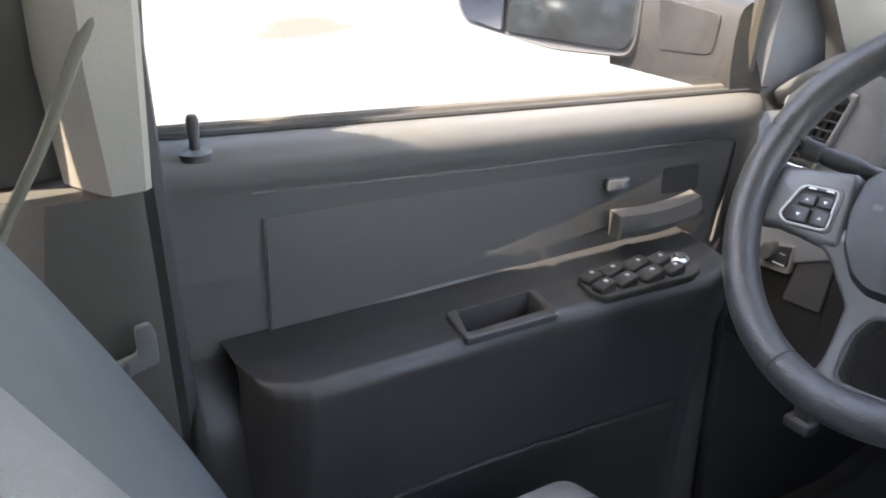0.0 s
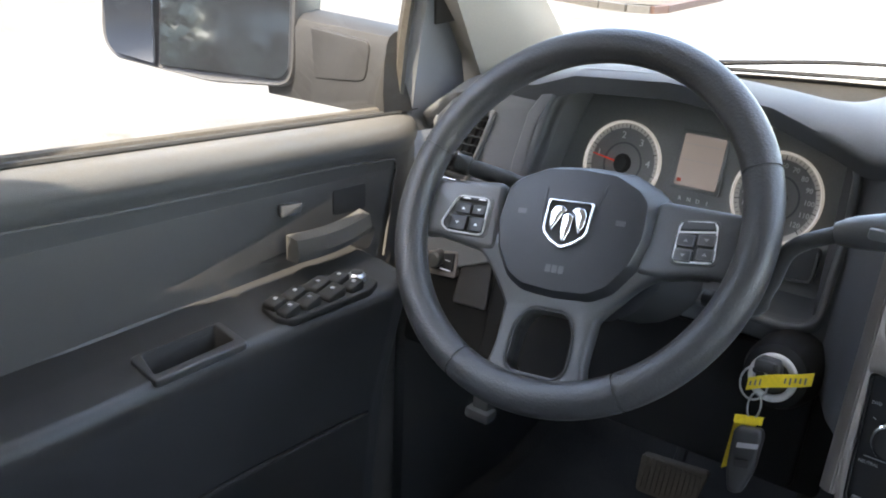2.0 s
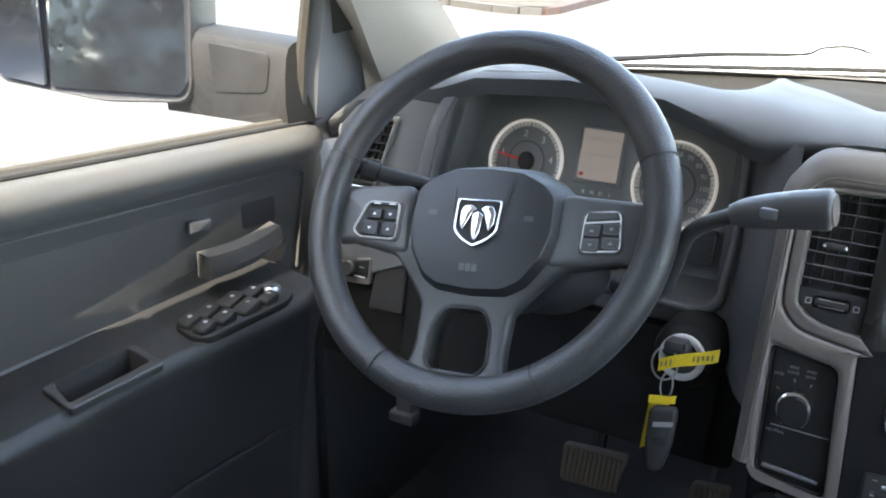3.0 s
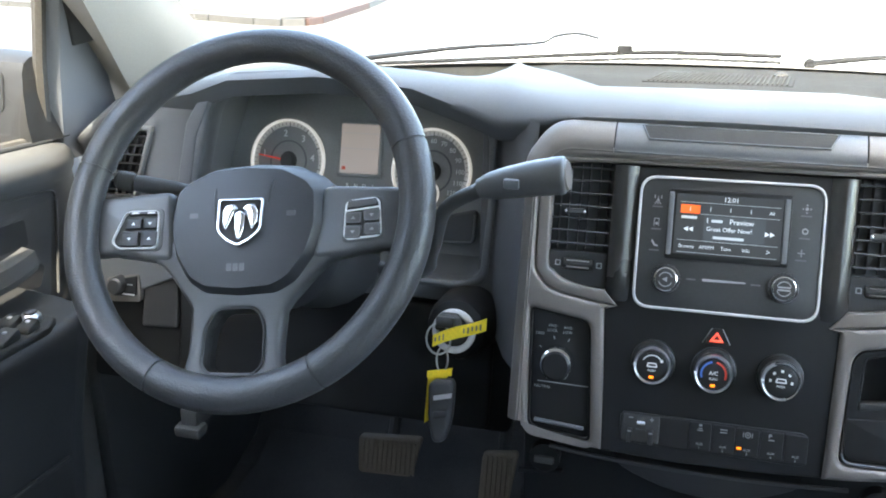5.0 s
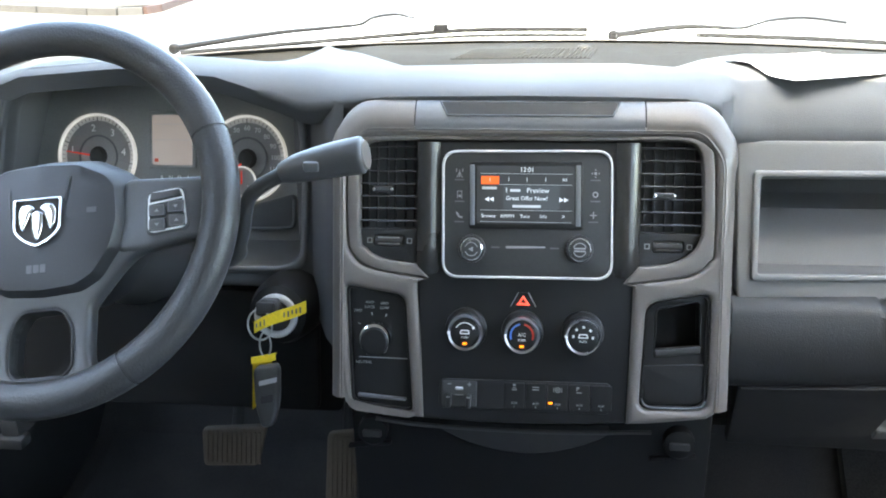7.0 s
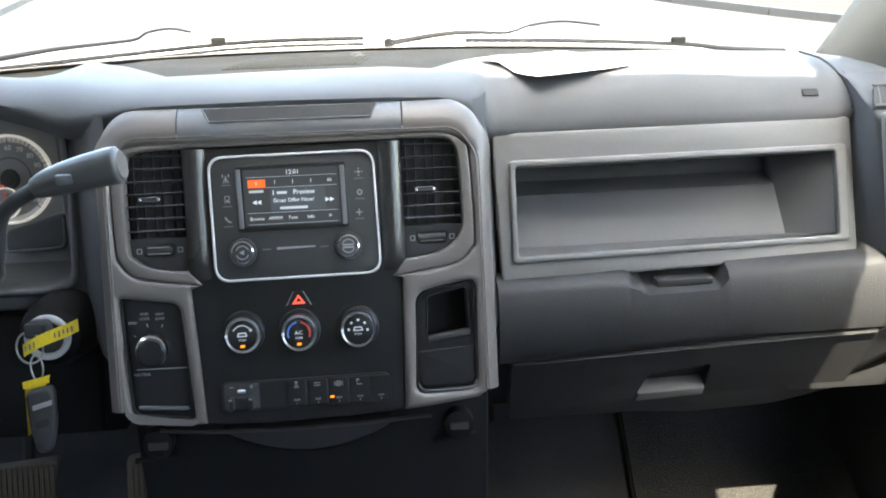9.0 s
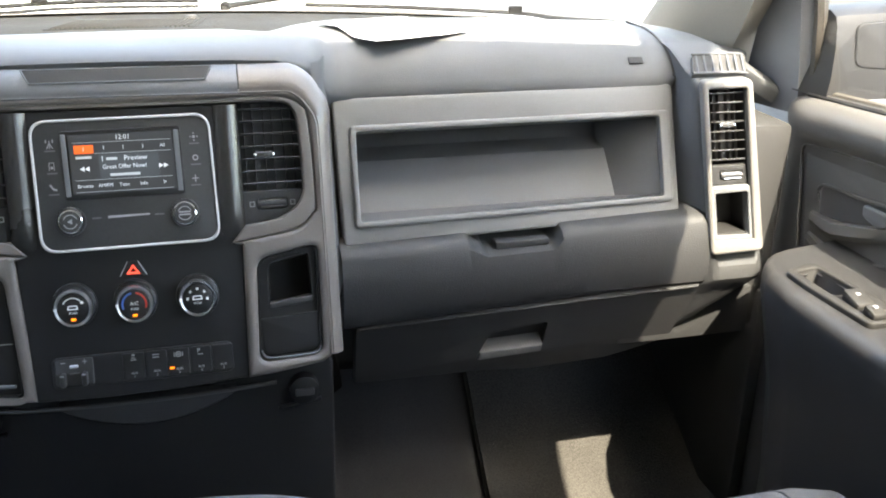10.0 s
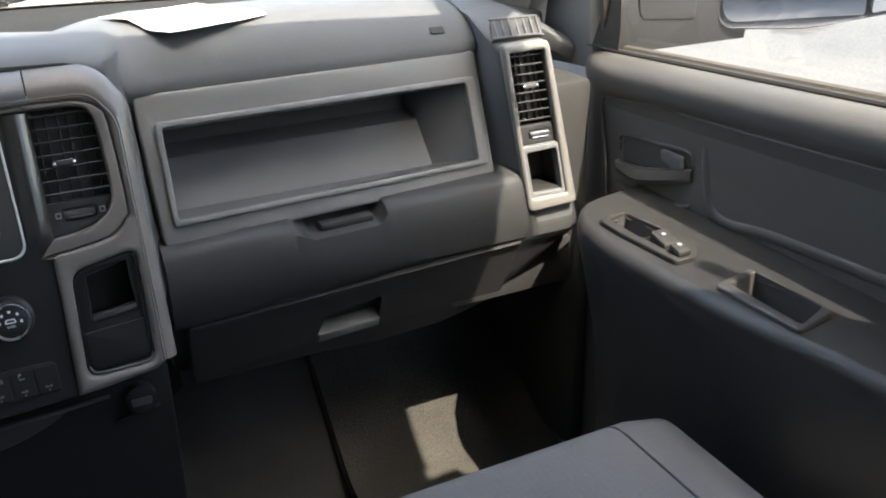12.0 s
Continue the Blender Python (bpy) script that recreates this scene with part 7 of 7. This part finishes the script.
# ---- seats ----
def cushion(x0, x1, y0, y1, z0, z1, mat, seam, group="front seats", label=""):
    """A seat squab with rounded nose and side bolsters."""
    s = thing("front_seat", label, "seat", group=group)
    def body(a, b, puff, nose):
        rows = []
        for y in [*np.linspace(y1, y1 - 0.06, 8), *np.linspace(y1 - 0.10, y0, 8)]:
            t = max(0.0, min(1.0, (y1 - y) / 0.06))
            top = z1 - 0.075 * (1 - math.sqrt(max(0, 1 - (1 - t) ** 2))) - 0.01 * max(0, (y1 - 0.06 - y))
            low = z0 + 0.03 * (1 - t)
            row = []
            for k in range(13):
                q = k / 12
                x = a + (b - a) * q
                e = min(q, 1 - q) * (b - a)
                edge = max(0.0, 1 - e / puff)
                row.append((x, y - nose * edge ** 2, top - 0.055 * edge ** 2.2))
            row += [(b + 0.004, y - nose, (top + low) / 2 - 0.02), (b - 0.01, y - nose, low), (a + 0.01, y - nose, low), (a - 0.004, y - nose, (top + low) / 2 - 0.02)]
            rows.append(row)
        return loft(rows, closed=True, cap=True)
    part("squab", body(x0, x1, 0.06, 0.03), mat, s, angle=70)
    for xs in seam:
        pts = []
        for y in np.linspace(y1 - 0.004, y1 - 0.30, 16):
            t = max(0.0, min(1.0, (y1 - y) / 0.06))
            pts.append((xs, y, z1 - 0.075 * (1 - math.sqrt(max(0, 1 - (1 - t) ** 2))) - 0.01 * max(0, (y1 - 0.06 - y)) + 0.0005))
        part("piping", tube(pts, 0.0014, 6), SEAT_SIDE, s)
    part("base", boxed(x0 + 0.03, x1 - 0.03, y0, y1 - 0.06, 0.14, z0 + 0.02, 0.01), DARK, s)
    return s


drv = cushion(-0.680, -0.20, -0.80, -0.235, 0.34, 0.475, SEAT, (-0.60, -0.27), label="grey cloth driver seat with slate side bolsters")
pas = cushion(0.235, 0.690, -0.80, -0.200, 0.34, 0.480, SEAT, (0.592, 0.30), label="grey cloth passenger seat beside the centre console")


def backrest(s, x0, x1):
    def body(a, b, f, grow):
        rows = []
        for t in np.linspace(0, 1, 12):
            z = 0.46 + 0.50 * t
            y = -0.568 - 0.50 * (z - 0.46) + 0.018 * math.sin(math.pi * t)
            th = 0.15 - 0.04 * t
            r = 0.035 * (1 - math.sqrt(max(0, 1 - max(0, (t - 0.85) / 0.15) ** 2)))
            aa, bb = a + r, b - r
            rows.append([(aa, y - th * 0.7, z), (aa, y - 0.03, z), (aa + 0.015, y + f * 0.3, z), (aa + 0.06, y + f, z), ((aa + bb) / 2, y + f * grow, z), (bb - 0.06, y + f, z), (bb - 0.015, y + f * 0.3, z), (bb, y - 0.03, z), (bb, y - th * 0.7, z), ((aa + bb) / 2, y - th, z)])
        return loft(rows, closed=True, cap=True)
    part("backrest", body(x0, x1, 0.0, 0.0), SEAT_SIDE, s, "slate grey backrest bolsters", angle=60)
    part("backrest_centre", body(x0 + 0.262, x1 - 0.010, 0.005, 1.2), SEAT, s, "grey cloth backrest centre", angle=60)


backrest(drv, -0.655, -0.20)
backrest(pas, 0.235, 0.655)

centre = thing("centre_seat_console", "grey fold-down centre console with two cup holders", "console")
rows = []
out = rounded([(-0.195, -0.60), (0.203, -0.60), (0.203, -0.175), (0.178, -0.118), (0.120, -0.092), (0.05, -0.080), (-0.11, -0.080), (-0.178, -0.118), (-0.195, -0.175)], 0.03)
fnc = lambda u, v, w: Vector((u, v, 0.450 + w))
part("top", plate([out, circle(0.002, -0.152, 0.042, 36), circle(0.140, -0.178, 0.040, 36)], -0.05, 0.0, fnc, 0.010), CONSOLE, centre)
for u, v, r in ((0.002, -0.152, 0.042), (0.140, -0.178, 0.040)):
    f = shifted(fnc, u, v)
    cupm = part("cup_holder", loft([[f(rr * math.cos(a), rr * math.sin(a), w) for a in np.linspace(0, 2 * math.pi, 33)[:-1]] for rr, w in ((r * 1.06, 0.004), (r * 1.02, 0.006), (r * 0.96, 0.002), (r * 0.90, -0.07), (r * 0.1, -0.072))], closed=True), DARK, centre, "dark cup holder")
    part("rim", tube([f(r * 1.03 * math.cos(a), r * 1.03 * math.sin(a), 0.003) for a in np.linspace(0, 2 * math.pi, 33)], 0.003, 6, cap=False), FASCIA, cupm)
part("body", plate([rounded([(-0.18, -0.60), (0.19, -0.60), (0.19, -0.17), (0.11, -0.10), (-0.10, -0.095), (-0.18, -0.17)], 0.03)], -0.30, -0.05, fnc), SEAT_SIDE, centre)

# Floor mat, sill and kick panel.
mat = thing("floor_mat", "dusty black carpet mat in the passenger footwell", "floor mat")
rows = []
for y in np.linspace(-0.20, 0.50, 29):
    rise = float(np.interp(y, [0.05, 0.18, 0.36, 0.46, 0.50], [0, 0.012, 0.154, 0.250, 0.299]))
    x0 = 0.432 + 0.03 * y
    rows.append([(x0 + (0.80 - x0) * q, y, 0.146 + rise + 0.002 * noise.noise((q * 9, y * 9, 0))) for q in np.linspace(0, 1, 9)])
part("carpet", solidify(loft(rows), 0.008), MAT, mat)
part("bound_edge", tube([Vector(r[0]) + Vector((0, 0, -0.002)) for r in rows], 0.0035, 8), RUBBER_DUST, mat)
mat2 = thing("floor_mat", "dark carpet mat in the driver footwell", "floor mat")
rows = [[(x, y, 0.146 + (0 if y < 0.36 else 3.6 * (y - 0.36) ** 2)) for x in np.linspace(-0.72, -0.26, 8)] for y in np.linspace(-0.2, 0.46, 12)]
part("carpet", solidify(loft(rows), 0.008), CARPET, mat2)
for sx in (-1, 1):
    part("kick_panel", boxed(-0.012, 0.012, 0.10, 0.60, 0.12, 0.52, 0.01, 2, lambda x, y, z, sx=sx: (sx * (0.79 - 0.06 * (y - 0.1)) + x, y, z)), KNEE, dash)
    tagged(part("trim", boxed(-0.03, 0.03, -0.65, 0.16, 0.125, 0.165, 0.008, 2, lambda x, y, z, sx=sx: (sx * 0.80 + x, y, z)), BLACK), "black door sill trim", "trim", kind="structure")

# ---- towing mirrors outside ----
def tow_mirror(sx):
    m = thing("door_mirror", "black towing mirror with a flat and a convex glass", "mirror", group="door mirrors")
    yaw = -radians(14) * sx
    c = Vector((sx * 1.135, 0.055, 0.962))
    def fn(u, v, w):
        p = Vector((sx * u * 0.80, -w, v))
        p.rotate(Euler((radians(-5 if sx < 0 else -3), 0, yaw)))
        return c + p
    shell = rounded([(-0.205, -0.168), (-0.03, -0.176), (0.19, -0.158), (0.212, -0.13), (0.205, 0.17), (0.19, 0.19), (-0.19, 0.19), (-0.212, 0.16)], 0.03)
    rows = [[fn(u * k, v * k, w) for u, v in shell] for k, w in ((0.70, -0.10), (0.90, -0.085), (0.99, -0.04), (1.0, 0.0), (0.985, 0.006), (0.965, 0.004))]
    part("housing", loft(rows, closed=True, cap=True), BLACK, m)
    part("main_glass", plate([rounded([(-0.197, -0.158), (0.074, -0.160), (0.068, 0.18), (-0.197, 0.18)], [0.03, 0.006, 0.006, 0.03])], 0.004, 0.010, fn), MIRROR, m, "flat mirror glass")
    part("convex_glass", plate([rounded([(0.082, -0.158), (0.190, -0.148), (0.196, 0.18), (0.076, 0.18)], [0.006, 0.03, 0.03, 0.006])], 0.004, 0.009, lambda u, v, w: fn(u, v, w + 0.005 + 0.066 * (v + 0.158) - 0.03 * (u - 0.14))), MIRROR, m, "convex mirror glass")
    # Arm: a box with a soft top edge, reaching from the door to the housing, with a raised cover on its face.
    rows = []
    for t in np.linspace(0, 1, 7):
        x = 0.825 + 0.20 * t
        y, z0, z1 = 0.100 - 0.02 * t, 0.775 + 0.004 * t, 0.884 + 0.012 * t
        rows.append([(sx * x, y, z0), (sx * x, y - 0.004, z0 + 0.03), (sx * x, y - 0.002, z1 - 0.018), (sx * x, y + 0.004, z1 - 0.006), (sx * x, y + 0.016, z1), (sx * x, y + 0.06, z1), (sx * x, y + 0.07, z0)])
    part("arm", loft(rows, closed=True, cap=True), WEATHERED, m, "weathered black mirror arm")
    af = lambda u, v, w: Vector((sx * u, 0.0975 - 0.1 * (u - 0.825) - w, v))
    part("arm_cover", plate([rounded([(0.855, 0.818), (0.938, 0.812), (0.944, 0.879), (0.848, 0.870)], [0.012, 0.004, 0.004, 0.012])], -0.006, 0.003, af, 0.0015), WEATHERED, m, "raised arm cover")


tow_mirror(-1)
tow_mirror(1)

# Doors' outer skin, so that the mirrors see the truck's side.
for sx in (-1, 1):
    rows = [[(sx * (0.90 + 0.03 * math.sin(math.pi * min(1, max(0, (z + 0.4) / 1.2)))), y, z) for z in (-0.42, -0.2, 0.1, 0.4, 0.6, 0.745)] for y in (-3.6, -2.2, -1.2, -0.65, 0.16, 0.7)]
    tagged(part("body_side", solidify(loft(rows), 0.01), PAINT), "white painted truck body side", "vehicle body")

# ---- trees behind the yard, seen in the mirrors ----
LEAF = material("dark_leaf", (0.105, 0.118, 0.098), 0.6, vary=0.5, grain=30, bump=0)
BARK = material("grey_bark", (0.13, 0.10, 0.08), 0.9, grain=40, bump=0.5)


def tree(x, y, h, seed):
    rnd = random.Random(seed)
    t = thing("tree", "broad dark-leaved tree at the yard's edge", "tree", group="trees round the yard")
    p0 = Vector((x, y, GROUND_Z))
    part("trunk", tube(curve_points([p0, p0 + Vector((0.1, 0, h * 0.25)), p0 + Vector((-0.1, 0.1, h * 0.5)), p0 + Vector((0, 0, h * 0.8))], 4), [0.26 - 0.016 * i for i in range(13)], 8), BARK, t)
    vs, fs = [], []
    blobs = [(p0 + Vector((rnd.uniform(-1, 1) * h * 0.28, rnd.uniform(-1, 1) * h * 0.28, h * rnd.uniform(0.10, 0.95))), h * rnd.uniform(0.10, 0.2)) for _ in range(24)]
    for c, r in blobs:
        part("limb", tube([p0 + Vector((0, 0, h * 0.4)), p0.lerp(c, 0.6) + Vector((0, 0, h * 0.15)), c], [0.07, 0.05, 0.02], 5), BARK, t)
        for _ in range(150):
            d = Vector((rnd.gauss(0, 1), rnd.gauss(0, 1), rnd.gauss(0, 0.8)))
            q = c + d.normalized() * r * rnd.uniform(0.5, 1.05)
            a, b = Vector((rnd.gauss(0, 1), rnd.gauss(0, 1), rnd.gauss(0, 1))).normalized() * 0.20, Vector((rnd.gauss(0, 1), rnd.gauss(0, 1), rnd.gauss(0, 1))).normalized() * 0.14
            k = len(vs)
            vs += [q - a, q + b, q + a, q - b]
            fs.append((k, k + 1, k + 2, k + 3))
    me = bpy.data.meshes.new("crown")
    me.from_pydata(vs, [], fs)
    me.materials.append(LEAF)
    crown = new("crown", me)
    crown.parent = t


for i, (x, y, h) in enumerate(((-9, -15, 6.5), (-5, -17, 6), (-13, -13, 7), (-17, -10, 7), (-21, -6, 7.5), (-1, -19, 7), (-12, -21, 9), (9, -24, 8), (15, -21, 8.5), (21, -16, 8), (4, -28, 9))):
    tree(x, y, h, i)

# Dense wood behind the trees.
rnd = random.Random(5)
vs, fs = [], []
for i in range(44000):
    t = rnd.random()
    # The wood behind the truck, and a nearer, taller arm added along the driver's side to cut skylight.
    if i < 28000:
        c = Vector((-34 + 46 * t, -4 - 24 * math.sin(t * 1.9), GROUND_Z)) + Vector((rnd.gauss(0, 1.3), rnd.gauss(0, 1.3), 0.1 + 11 * rnd.random() ** 1.1))
    else:
        c = Vector((-19 - 4 * math.sin(t * 3), -26 + 40 * t, GROUND_Z)) + Vector((rnd.gauss(0, 1.0), rnd.gauss(0, 1.3), 0.1 + 17 * rnd.random()))
    a = Vector((rnd.gauss(0, 1), rnd.gauss(0, 1), rnd.gauss(0, 1))).normalized() * (0.60 if i < 28000 else 0.80)
    b = Vector((rnd.gauss(0, 1), rnd.gauss(0, 1), rnd.gauss(0, 1))).normalized() * (0.45 if i < 28000 else 0.60)
    k = len(vs)
    vs += [c - a, c + b, c + a, c - b]
    fs.append((k, k + 1, k + 2, k + 3))
me = bpy.data.meshes.new("woodland")
me.from_pydata(vs, [], fs)
me.materials.append(LEAF)
tagged(new("woodland", me), "dense dark woodland behind the yard with an added side arm", "trees", kind="stuff")
